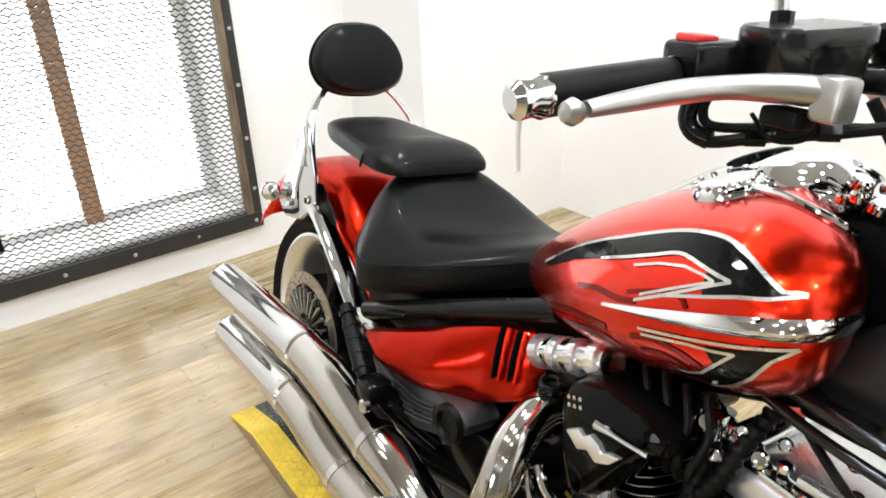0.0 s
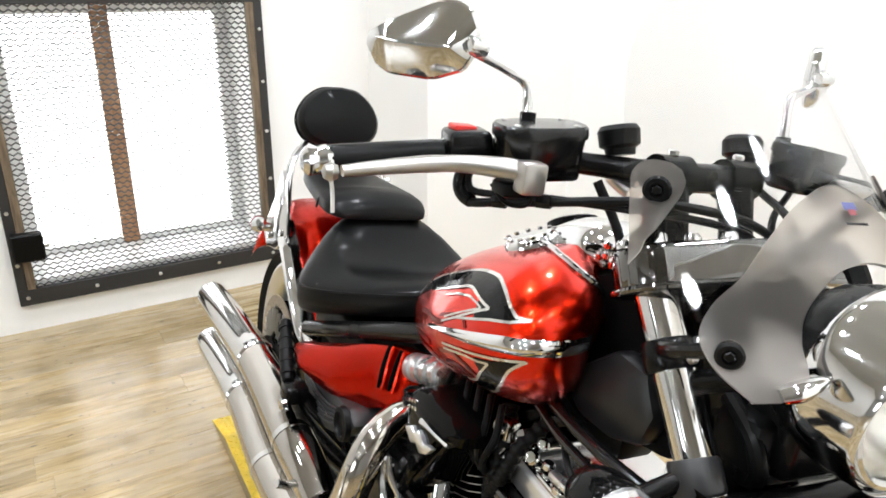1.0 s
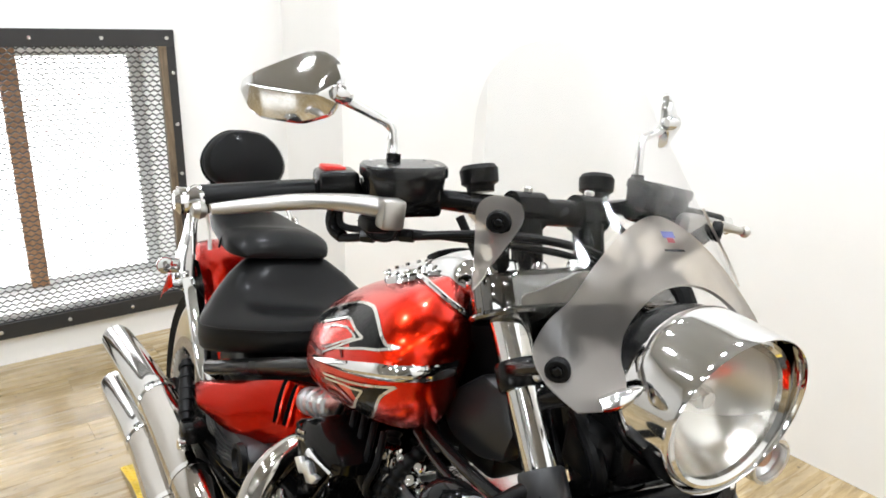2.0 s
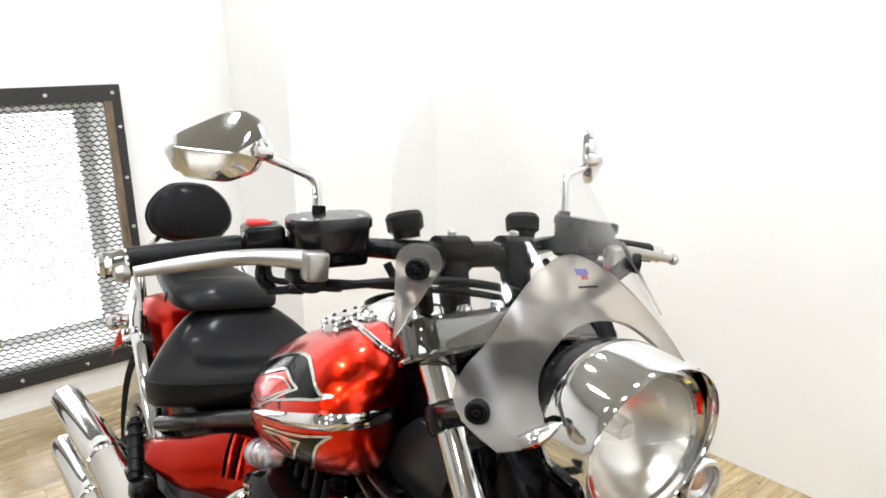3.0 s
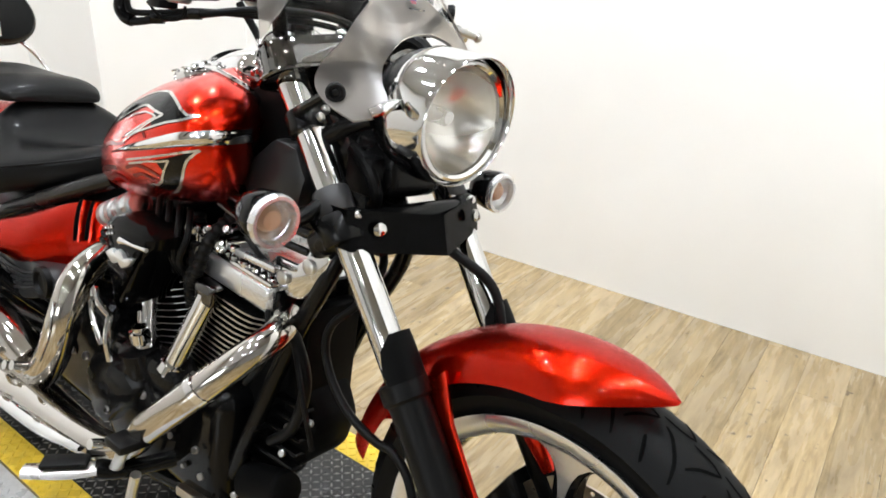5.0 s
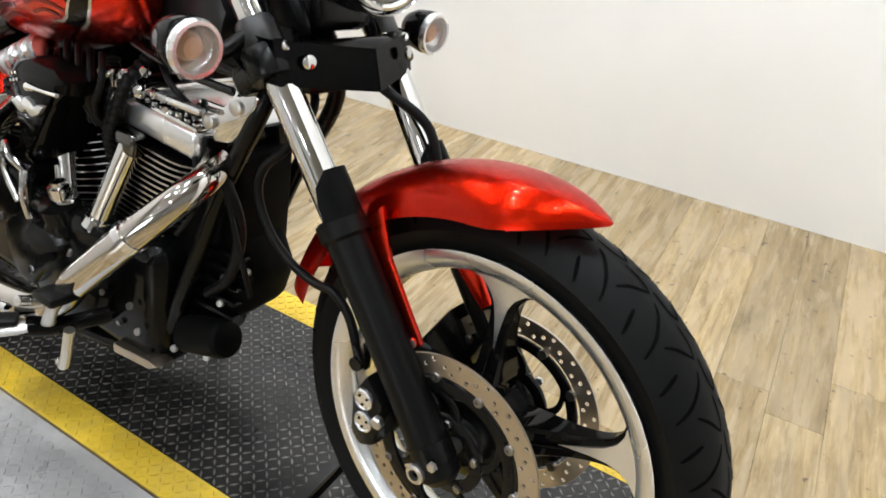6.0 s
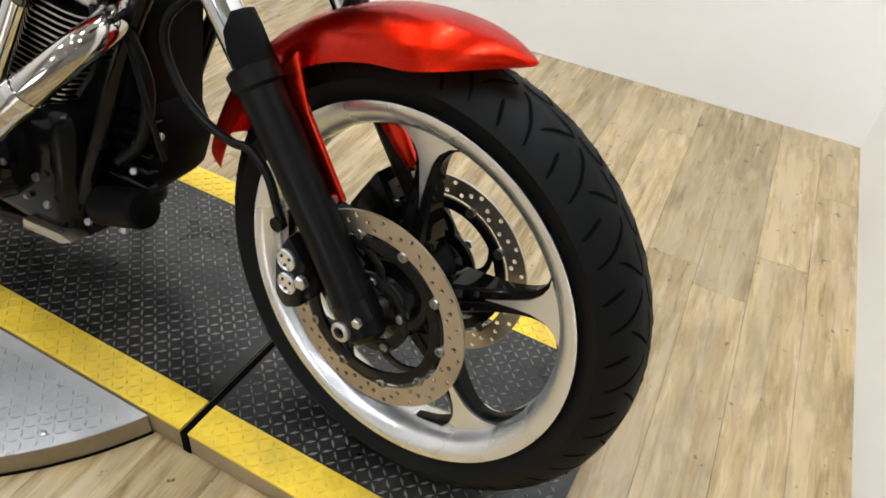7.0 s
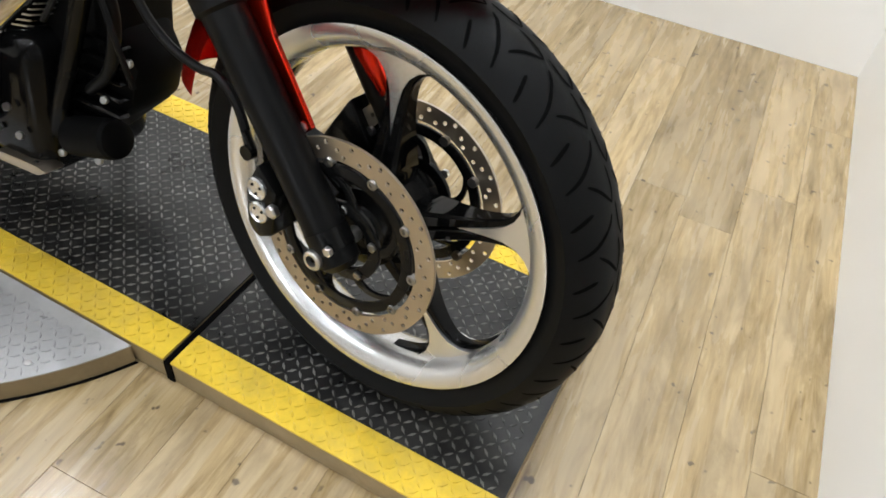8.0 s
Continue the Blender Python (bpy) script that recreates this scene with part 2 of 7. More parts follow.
def make_glow(name, colour, strength):
    m = bpy.data.materials.new(name)
    m.use_nodes = True
    b = m.node_tree.nodes["Principled BSDF"]
    b.inputs["Base Color"].default_value = (0.8, 0.8, 0.8, 1)
    b.inputs["Emission Color"].default_value = (*colour, 1)
    b.inputs["Emission Strength"].default_value = strength
    return m


daylight = make_glow("shop_window_glow", (0.96, 0.98, 1.0), 1.2)
window_daylight = make_glow("bright_daylight_outside", (0.96, 0.98, 1.0), 4.0)
lamp_glow = make_glow("lamp_diffuser", (0.99, 0.99, 1.0), 30.0)

# ---------------------------------------------------------------- mesh helpers
def finish(bm, m, smooth=35):
    """A mesh out of a bmesh, smooth but for sharp edges."""
    bmesh.ops.recalc_face_normals(bm, faces=bm.faces)
    me = bpy.data.meshes.new("mesh")
    bm.to_mesh(me)
    bm.free()
    if m:
        me.materials.append(m)
    if smooth:
        me.polygons.foreach_set("use_smooth", [True] * len(me.polygons))
        me.set_sharp_from_angle(angle=radians(smooth))
    return me


def part(name, bm, m, parent, label="", smooth=35, at=None):
    """ONE mesh object under a thing or under a part."""
    me = bm if isinstance(bm, bpy.types.Mesh) else finish(bm, m, smooth)
    me.name = name
    ob = new(name, me)
    ob.parent = parent
    if at is not None:
        ob.matrix_basis = at
    if label:
        ob["label"] = label
    return ob


def thing(name, label, category, group="", kind="", at=None):
    ob = new(name)
    ob.empty_display_size = 0.1
    if at is not None:
        ob.matrix_basis = at
    return tagged(ob, label, category, group, kind)


def solid(name, bm, m, label, category="", kind="", smooth=35, group=""):
    """A top-level thing that is one mesh."""
    ob = new(name, finish(bm, m, smooth))
    return tagged(ob, label, category, group, kind)


def box(lo, hi, bevel=0.0, seg=2, bm=None, m=None):
    own = bmesh.new()
    bmesh.ops.create_cube(own, size=1)
    bmesh.ops.transform(own, matrix=Matrix.Translation([(a + b) / 2 for a, b in zip(lo, hi)]) @ Matrix.Diagonal([b - a for a, b in zip(lo, hi)] + [1]), verts=own.verts)
    if bevel:
        bmesh.ops.bevel(own, geom=own.edges[:], offset=bevel, segments=seg, affect="EDGES", profile=0.5)
    if m is not None:
        bmesh.ops.transform(own, matrix=m, verts=own.verts)
    return join(bm, own)


def join(bm, own):
    if bm is None:
        return own
    me = bpy.data.meshes.new("tmp")
    own.to_mesh(me)
    own.free()
    bm.from_mesh(me)
    bpy.data.meshes.remove(me)
    return bm


def rings(loops, bm=None, cap=True, close=True):
    """A skin over a row of rings with equal counts of points."""
    bm = bm or bmesh.new()
    rows = [[bm.verts.new(p) for p in loop] for loop in loops]
    n = len(rows[0])
    for a, b in zip(rows, rows[1:]):
        for i in range(n if close else n - 1):
            j = (i + 1) % n
            bm.faces.new((a[i], a[j], b[j], b[i]))
    if cap and close:
        for row in (rows[0], rows[-1]):
            try:
                bm.faces.new(row)
            except ValueError:
                pass
    return bm


def spline(pts, n):
    """Points along a smooth curve through pts, of any dimension."""
    P = np.array(pts, float)
    P = np.vstack([2 * P[0] - P[1], P, 2 * P[-1] - P[-2]])
    out = []
    k = len(P) - 3
    for s in np.linspace(0, k, n):
        i = min(int(s), k - 1)
        t = s - i
        a, b, c, d = P[i:i + 4]
        out.append(0.5 * (2 * b + (c - a) * t + (2 * a - 5 * b + 4 * c - d) * t * t + (3 * b - a - 3 * c + d) * t ** 3))
    return np.array(out)


def tube(pts, radius, sides=16, n=0, bm=None, cap=True, flat=1.0, up=(0, 0, 1)):
    """A pipe along pts; radius a number or one for each point; flat squeezes it along its second axis."""
    P = np.array([(*p, radius[i] if isinstance(radius, (list, tuple)) else radius) for i, p in enumerate(pts)], float)
    if n:
        P = spline(P, n)
    loops = []
    ref = Vector(up)
    for i, p in enumerate(P):
        a, b = P[max(i - 1, 0)][:3], P[min(i + 1, len(P) - 1)][:3]
        d = (Vector(b) - Vector(a)).normalized()
        u = d.cross(ref)
        u = u.normalized() if u.length > 1e-4 else d.orthogonal().normalized()
        v = u.cross(d).normalized()
        ref = v if i else ref
        loops.append([Vector(p[:3]) + u * math.cos(k) * p[3] + v * math.sin(k) * p[3] * flat for k in np.linspace(0, 2 * math.pi, sides, endpoint=False)])
    return rings(loops, bm, cap)


def revolve(profile, origin, axis, sides=32, bm=None, start=0.0, sweep=360.0, close=False):
    """A body of revolution: profile rows are (along the axis, radius)."""
    z = Vector(axis).normalized()
    u = z.orthogonal().normalized() if abs(z.y) < 0.9 else Vector((1, 0, 0))
    u = (u - z * u.dot(z)).normalized()
    v = z.cross(u)
    full = sweep >= 360
    ks = [radians(start) + radians(sweep) * i / (sides if full else sides - 1) for i in range(sides)]
    bm = bm or bmesh.new()
    rows = [[bm.verts.new(Vector(origin) + z * a + (u * math.cos(k) + v * math.sin(k)) * max(r, 1e-5)) for k in ks] for a, r in profile]
    if close:
        rows.append(rows[0])
    for a, b in zip(rows, rows[1:]):
        for i in range(sides if full else sides - 1):
            j = (i + 1) % sides
            bm.faces.new((a[i], a[j], b[j], b[i]))
    bmesh.ops.remove_doubles(bm, verts=bm.verts, dist=2e-5)
    return bm


def disc_bolt(at, axis, r=0.007, h=0.005, sides=6, bm=None):
    return revolve([(0, 0), (0, r), (h * 0.75, r), (h, r * 0.75), (h, 0)], at, axis, sides, bm)


def plate(loops, thick, m4, bevel=0.0, res=1):
    """A flat plate with holes: closed loops of 2D points, extruded, and placed by the matrix m4 (its z is the thickness)."""
    cu = bpy.data.curves.new("plate", "CURVE")
    cu.dimensions, cu.fill_mode, cu.extrude, cu.bevel_depth, cu.bevel_resolution = "2D", "BOTH", max(thick / 2 - bevel, 1e-4), bevel, res
    for loop in loops:
        sp = cu.splines.new("POLY")
        sp.points.add(len(loop) - 1)
        for pt, (a, b) in zip(sp.points, loop):
            pt.co = (a, b, 0, 1)
        sp.use_cyclic_u = True
    ob = bpy.data.objects.new("plate", cu)
    me = bpy.data.meshes.new_from_object(ob)
    bpy.data.objects.remove(ob)
    bpy.data.curves.remove(cu)
    bm = bmesh.new()
    bm.from_mesh(me)
    bpy.data.meshes.remove(me)
    bmesh.ops.remove_doubles(bm, verts=bm.verts, dist=1e-6)
    bmesh.ops.transform(bm, matrix=m4, verts=bm.verts)
    return bm


def circle(r, n=24, c=(0, 0), start=0.0):
    return [(c[0] + r * math.cos(start + 2 * math.pi * i / n), c[1] + r * math.sin(start + 2 * math.pi * i / n)) for i in range(n)]


def moved(bm, m):
    bmesh.ops.transform(bm, matrix=m, verts=bm.verts)
    return bm


def poly_prism(pts, lo, hi, bevel=0.0, axis="y", bm=None):
    """A side outline in x and z pushed out along y between lo and hi (or, with axis z, an outline in x and y)."""
    own = bmesh.new()
    if axis == "y":
        a = [own.verts.new((x, lo, z)) for x, z in pts]
    else:
        a = [own.verts.new((x, y, lo)) for x, y in pts]
    f = own.faces.new(a)
    r = bmesh.ops.extrude_face_region(own, geom=[f])
    vs = [g for g in r["geom"] if isinstance(g, bmesh.types.BMVert)]
    bmesh.ops.translate(own, verts=vs, vec=(0, hi - lo, 0) if axis == "y" else (0, 0, hi - lo))
    if bevel:
        bmesh.ops.bevel(own, geom=own.edges[:], offset=bevel, segments=2, affect="EDGES", profile=0.5)
    return join(bm, own)

# ---------------------------------------------------------------- the room
def room_box(lo, hi, bevel=0.0, bm=None):
    return box(lo, hi, bevel, 1, bm, ROOM)


WY0, WY1, WZ0, WZ1 = -0.535, 0.395, 0.185, 1.25        # the clear opening of the window
JOG_X, JOG_Y = -2.56, 0.955                            # the pier in the far corner
wall = bmesh.new()
room_box((X0 - 0.34, Y0, 0), (X0, WY0, CEIL), bm=wall)
room_box((X0 - 0.34, WY1, 0), (X0, Y1, CEIL), bm=wall)
room_box((X0 - 0.34, WY0, 0), (X0, WY1, WZ0), bm=wall)
room_box((X0 - 0.34, WY0, WZ1), (X0, WY1, CEIL), bm=wall)
solid("wall_back", wall, wall_paint, "white painted wall with a meshed window opening", kind="structure", smooth=0)
solid("wall_pier", room_box((X0, JOG_Y, 0), (JOG_X, Y1, CEIL)), wall_paint, "white painted wall pier in the corner", kind="structure", smooth=0)
solid("wall_side", room_box((X0 - 0.34, Y1, 0), (X1 + 0.12, Y1 + 0.12, CEIL)), wall_paint, "white painted side wall beside the motorcycle", kind="structure", smooth=0)
solid("wall_front", room_box((X1, YE, 0), (X1 + 0.12, Y1, CEIL)), wall_paint, "white painted end wall ahead of the motorcycle", kind="structure", smooth=0)
solid("wall_return", room_box((X1 + 0.12, YE, 0), (XE, YE + 0.12, CEIL)), far_paint, "unseen grey wall added past the corner", kind="structure", smooth=0)
solid("wall_far_end", room_box((XE, Y0, 0), (XE + 0.12, YE + 0.12, CEIL)), far_paint, "unseen grey wall added to close the far end", kind="structure", smooth=0)
SX0, SX1, SZ0, SZ1 = -1.75, 0.45, 1.15, 2.55             # opening for the added, unseen shop window across the room
far = bmesh.new()
room_box((X0 - 0.34, Y0 - 0.12, 0), (SX0, Y0, CEIL), bm=far)
room_box((SX1, Y0 - 0.12, 0), (XE + 0.12, Y0, CEIL), bm=far)
room_box((SX0, Y0 - 0.12, 0), (SX1, Y0, SZ0), bm=far)
room_box((SX0, Y0 - 0.12, SZ1), (SX1, Y0, CEIL), bm=far)
solid("wall_open_side", far, far_paint, "unseen grey wall added to close the room, round the added shop window", kind="structure", smooth=0)
solid("ceiling", room_box((X0 - 0.34, Y0 - 0.12, CEIL), (XE + 0.12, Y1 + 0.12, CEIL + 0.12)), ceiling_paint, "pale painted ceiling", kind="structure", smooth=0)

# window: steel frame with bolts, wooden inner edge, mesh, deep white reveal, brown sash
win = thing("window_1", "window behind black expanded metal mesh in a bolted steel frame", "window", kind="structure")
FW = 0.066
for name, lo, hi in (("frame_bar", (X0 + 0.001, WY0 - FW, WZ0 - FW), (X0 + 0.026, WY1 + FW, WZ0)), ("frame_bar", (X0 + 0.001, WY0 - FW, WZ1), (X0 + 0.026, WY1 + FW, WZ1 + FW)),
                     ("frame_bar", (X0 + 0.001, WY0 - FW, WZ0), (X0 + 0.026, WY0 - 0.03, WZ1)), ("frame_bar", (X0 + 0.001, WY1 + 0.03, WZ0), (X0 + 0.026, WY1 + FW, WZ1))):
    bar = part(name, room_box(lo, hi, 0.002), frame_steel, win)
    along = 1 if hi[1] - lo[1] > hi[2] - lo[2] else 2
    count = 5
    for i in range(count):
        q = [X0 + 0.026, (lo[1] + hi[1]) / 2, (lo[2] + hi[2]) / 2]
        q[along] = lo[along] + (hi[along] - lo[along]) * (0.03 + 0.94 * i / (count - 1)) if along == 1 else lo[2] + (hi[2] - lo[2]) * (i + 0.5) / count
        part("bolt", moved(disc_bolt(q, (1, 0, 0), 0.008, 0.006), ROOM), satin_steel, bar)
for y0, y1 in ((WY0 - 0.03, WY0), (WY1, WY1 + 0.03)):
    part("wooden_edge", room_box((X0 + 0.001, y0, WZ0), (X0 + 0.030, y1, WZ1), 0.002), worn_wood, win)


def make_mesh():
    """Expanded metal: zigzag strands, each a thin twisted ribbon."""
    bm = bmesh.new()
    px, pz, r = 0.030, 0.0195, 0.0027
    rows, cols = int((WZ1 - WZ0) / pz), int((WY1 - WY0) / (px / 2))
    for j in range(rows + 1):
        z = WZ0 + 0.004 + j * pz
        prev = None
        for i in range(cols + 1):
            y = WY0 + i * px / 2
            zz = z + (pz / 2 if (i + j) % 2 else 0)
            ring = [bm.verts.new((X0 + 0.008 + a, y, zz + b)) for a, b in ((-r, -r * 1.5), (r, -r * 0.4), (r, r * 1.5), (-r, r * 0.4))]
            if prev:
                for k in range(4):
                    bm.faces.new((prev[k], prev[(k + 1) % 4], ring[(k + 1) % 4], ring[k]))
            prev = ring
    return moved(bm, ROOM)


tagged(part("mesh", make_mesh(), mesh_steel, win, "black expanded metal mesh", smooth=0), kind="stuff")
XB = X0 - 0.30
part("window_sill", room_box((XB, WY0 + 0.002, WZ0 + 0.001), (X0 - 0.002, WY1 - 0.002, WZ0 + 0.022), 0.003), white_gloss, win, "white painted deep sill")
for y0, y1 in ((WY0 + 0.001, WY0 + 0.05), (WY1 - 0.05, WY1 - 0.001), (-0.155, -0.085)):
    part("sash_post", room_box((XB - 0.03, y0, WZ0 + 0.022), (XB + 0.02, y1, WZ1 - 0.002), 0.004), sash_wood if y0 == -0.155 else white_gloss, win)
for z0, z1 in ((WZ0 + 0.022, WZ0 + 0.05), (WZ1 - 0.05, WZ1 - 0.002)):
    part("sash_rail", room_box((XB - 0.028, WY0 + 0.05, z0), (XB + 0.016, WY1 - 0.05, z1), 0.003), white_gloss, win)
for y0, y1 in ((WY0 + 0.05, -0.155), (-0.085, WY1 - 0.05)):
    pane = part("pane", room_box((XB - 0.008, y0, WZ0 + 0.05), (XB - 0.003, y1, WZ1 - 0.05)), clear_glass, win)
    pane.visible_shadow = False
latch = part("latch", room_box((X0 + 0.03, WY0 - 0.055, 0.315), (X0 + 0.075, WY0 + 0.055, 0.425), 0.006), black_plastic, win, "black latch box")
part("hasp", room_box((X0 + 0.027, WY0 + 0.0, 0.35), (X0 + 0.034, WY0 + 0.075, 0.365), 0.002), satin_steel, latch)
solid("backdrop", room_box((X0 - 1.3, -2.2, -0.3), (X0 - 1.25, 2.0, 2.6)), window_daylight, "bright overexposed daylight outside the window", kind="structure", smooth=0)

# unseen shop window across the room, added as a source of soft low light
shop = thing("window_2", "unseen shop window with dark steel bars, added as a light source", "window", kind="structure")
for x in (SX0 + 0.002, -0.67, SX1 - 0.042):
    part("frame_post", room_box((x, Y0 - 0.08, SZ0 + 0.04), (x + 0.04, Y0 - 0.03, SZ1 - 0.04), 0.003), frame_steel, shop)
for z in (SZ0 + 0.001, SZ1 - 0.041):
    part("frame_rail", room_box((SX0 + 0.002, Y0 - 0.08, z), (SX1 - 0.002, Y0 - 0.03, z + 0.04), 0.003), frame_steel, shop)
solid("backdrop_added", room_box((SX0 - 0.5, Y0 - 0.60, SZ0 - 0.5), (SX1 + 0.5, Y0 - 0.55, SZ1 + 0.5)), daylight, "glow behind the added, unseen shop window", kind="structure", smooth=0)
day = bpy.data.lights.new("shop_fill", "AREA")
day.shape, day.size, day.size_y, day.energy, day.color = "RECTANGLE", SX1 - SX0 - 0.1, SZ1 - SZ0 - 0.1, 60, (0.905, 0.958, 1.0)
new("shop_fill", day).matrix_basis = ROOM @ pose((SX0 + SX1) / 2, Y0 - 0.02, (SZ0 + SZ1) / 2, 90, 0, 0)

# ceiling lamps: round recessed cans, close together over the alcove
LAMPS = [(x, y) for x in (-2.1, -0.9, 0.35) for y in (1.1, 0.15, -0.8, -1.75)] + [(x, y) for x in (-1.5, 0.4, 2.3) for y in (-3.8, -6.2)]


def ceiling_lamp():
    t = thing("ceiling_lamp", "round recessed white ceiling lamp, switched on", "lamp", "lamps in the ceiling")
    part("ring", revolve([(0, 0.088), (0, 0.110), (-0.012, 0.107), (-0.016, 0.091), (0, 0.088)], (0, 0, 0), (0, 0, 1), 32), white_gloss, t)
    part("diffuser", revolve([(-0.004, 0.0), (-0.004, 0.087), (0, 0.087), (0, 0)], (0, 0, 0), (0, 0, 1), 32), lamp_glow, t)
    return t


lamp_one = ceiling_lamp()
for i, (lx, ly) in enumerate(LAMPS):
    at = ROOM @ pose(lx, ly, CEIL - 0.001)
    if i == 0:
        lamp_one.matrix_basis = at
    else:
        copy_thing(lamp_one, at)
    light = bpy.data.lights.new("lamp_light", "AREA")
    light.shape, light.size, light.energy, light.color = "DISK", 0.15, 12.0, (0.91, 0.97, 1.05)
    lo = new("lamp_light", light)
    lo.matrix_basis = at @ pose(0, 0, -0.03)

# ---------------------------------------------------------------- turntable and lift strip
H = 0.0588
LIFT = pose(0, 0, 0, 0, 0, 1.6)
LX0, LX1, LY0, LY1, SLOT = -1.90, 0.312, -0.222, 0.385, -0.302
YB = 0.071                                   # width of the painted border


def lugs(x0, x1, y0, y1, z, keep=None, pitch=0.0172, length=0.0180, wide=0.0052, high=0.0018):
    """Raised lozenges of tread plate, turned by quarters from one to the next."""
    bm = bmesh.new()
    nx, ny = int((x1 - x0) / pitch), int((y1 - y0) / pitch)
    for i in range(nx):
        for j in range(ny):
            cx, cy = x0 + (i + 0.5) * pitch, y0 + (j + 0.5) * pitch
            if keep and not keep(cx, cy):
                continue
            a = radians(45 if (i + j) % 2 else -45)
            c, s = math.cos(a), math.sin(a)
            base = [(-length / 2, 0), (0, -wide / 2), (length / 2, 0), (0, wide / 2)]
            lo = [bm.verts.new((cx + c * u - s * v, cy + s * u + c * v, z)) for u, v in base]
            hi = [bm.verts.new((cx + (c * u - s * v) * 0.7, cy + (s * u + c * v) * 0.7, z + high)) for u, v in base]
            bm.faces.new(hi)
            for k in range(4):
                bm.faces.new((lo[k], lo[(k + 1) % 4], hi[(k + 1) % 4], hi[k]))
    return bm


lift = thing("lift_strip", "black tread plate wheel strip with yellow painted borders on the turntable", "platform", at=LIFT)
for name, x0, x1 in (("rear_deck", LX0, SLOT - 0.008), ("front_deck", SLOT + 0.008, LX1)):
    deck = part(name, box((x0, LY0 + 0.001, 0.002), (x1, LY1 - 0.001, H - 0.004), 0.002), side_steel, lift, "steel deck with sheet sides")
    part("tread", box((x0 + 0.0005, LY0 + YB, H - 0.004), (x1 - 0.0005, LY1 - YB, H)), deck_black, deck, "black painted tread plate", smooth=0)
    tagged(part("tread_relief", lugs(x0 + 0.004, x1 - 0.004, LY0 + YB, LY1 - YB, H), deck_lug, deck, "raised lugs of the black plate", smooth=0), kind="stuff")
    for y0, y1 in ((LY0, LY0 + YB), (LY1 - YB, LY1)):
        part("border", box((x0 + 0.0005, y0, H - 0.004), (x1 - 0.0005, y1, H + 0.0006)), deck_yellow, deck, "yellow painted border", smooth=0)
        tagged(part("border_relief", lugs(x0 + 0.004, x1 - 0.004, y0 + 0.001, y1 - 0.001, H + 0.0006, pitch=0.0172, high=0.0020), deck_yellow, deck, "raised lugs in yellow paint", smooth=0), kind="stuff")

# A black strip stands in for the dark depth of the slot.
part("slot_liner", box((SLOT - 0.0078, LY0 - 0.0015, 0.002), (SLOT + 0.0078, LY1 - 0.004, H - 0.006)), recess_shade, lift, "black strip for the shade in the gap between the plates", smooth=0)

# sloping tail of the strip
RAMP = 0.19
drop = Matrix.Translation((LX0, 0, H)) @ Matrix.Rotation(-math.atan2(H - 0.004, RAMP), 4, "Y")
RL = math.hypot(RAMP, H - 0.004)
tail = part("ramp", poly_prism([(LX0 - RAMP, 0.001), (LX0 - 0.001, 0.001), (LX0 - 0.001, H - 0.005)], LY0 + 0.001, LY1 - 0.001), side_steel, lift, "sloping end of the strip")
part("tread", box((-RL, LY0 + YB, -0.004), (-0.001, LY1 - YB, 0), m=drop), deck_black, tail, "black painted tread plate", smooth=0)
tagged(part("tread_relief", moved(lugs(-RL, -0.004, LY0 + YB, LY1 - YB, 0), drop), deck_lug, tail, "raised lugs of the black plate", smooth=0), kind="stuff")
for y0, y1 in ((LY0, LY0 + YB), (LY1 - YB, LY1)):
    part("border", box((-RL, y0, -0.004), (-0.001, y1, 0.0006), m=drop), deck_yellow, tail, "yellow painted border", smooth=0)
    tagged(part("border_relief", moved(lugs(-RL, -0.004, y0 + 0.001, y1 - 0.001, 0.0006, pitch=0.0172, high=0.0020), drop), deck_yellow, tail, "raised lugs in yellow paint", smooth=0), kind="stuff")

TC, TR = (-0.98, 0.08), 0.672
table = thing("turntable", "round bare tread plate turntable with a steel rim", "turntable", at=LIFT)
HT = 0.051


def half_disc(z0, z1, r):
    """The part of the disc that shows beside the strip."""
    a0 = math.asin((LY0 - 0.003 - TC[1]) / r)
    return poly_prism([(TC[0] + r * math.cos(k), TC[1] + r * math.sin(k)) for k in np.linspace(a0, -math.pi - a0, 64)], z0, z1, axis="z")


half = part("turntable_half", half_disc(0.002, HT - 0.003, TR - 0.001), side_steel, table)
# Thin black sheet that gives the dark line of shade below the rim.
part("gap_seal", half_disc(0.0005, 0.004, TR + 0.003), recess_shade, half, "black strip for the shade in the gap under the turntable's rim", smooth=0)
part("tread", half_disc(HT - 0.003, HT, TR), deck_alu, half, "bare aluminium tread plate", smooth=0)
inside = (lambda cx, cy: (cx - TC[0]) ** 2 + (cy - TC[1]) ** 2 < (TR - 0.012) ** 2)
tagged(part("tread_relief", lugs(TC[0] - TR, TC[0] + TR, TC[1] - TR, LY0 - 0.01, HT, inside), deck_alu, half, "raised lugs of the bare plate", smooth=0), kind="stuff")
for k in range(9):
    ang = radians(-160 + 17 * k)
    q = (TC[0] + (TR - 0.03) * math.cos(ang), TC[1] + (TR - 0.03) * math.sin(ang))
    if q[1] < LY0 - 0.02:
        part("rivet", disc_bolt((*q, HT), (0, 0, 1), 0.006, 0.003, 10), satin_steel, half)
# ---------------------------------------------------------------- the motorcycle, leaning on its side stand
LEAN_ANGLE = 0.1638
BIKE = pose(0, -0.0566, H + 0.001, -math.degrees(LEAN_ANGLE), 0, 0)
bike = thing("motorcycle", "candy red and chrome cruiser motorcycle with black seats on lift strip", "motorcycle", at=BIKE)
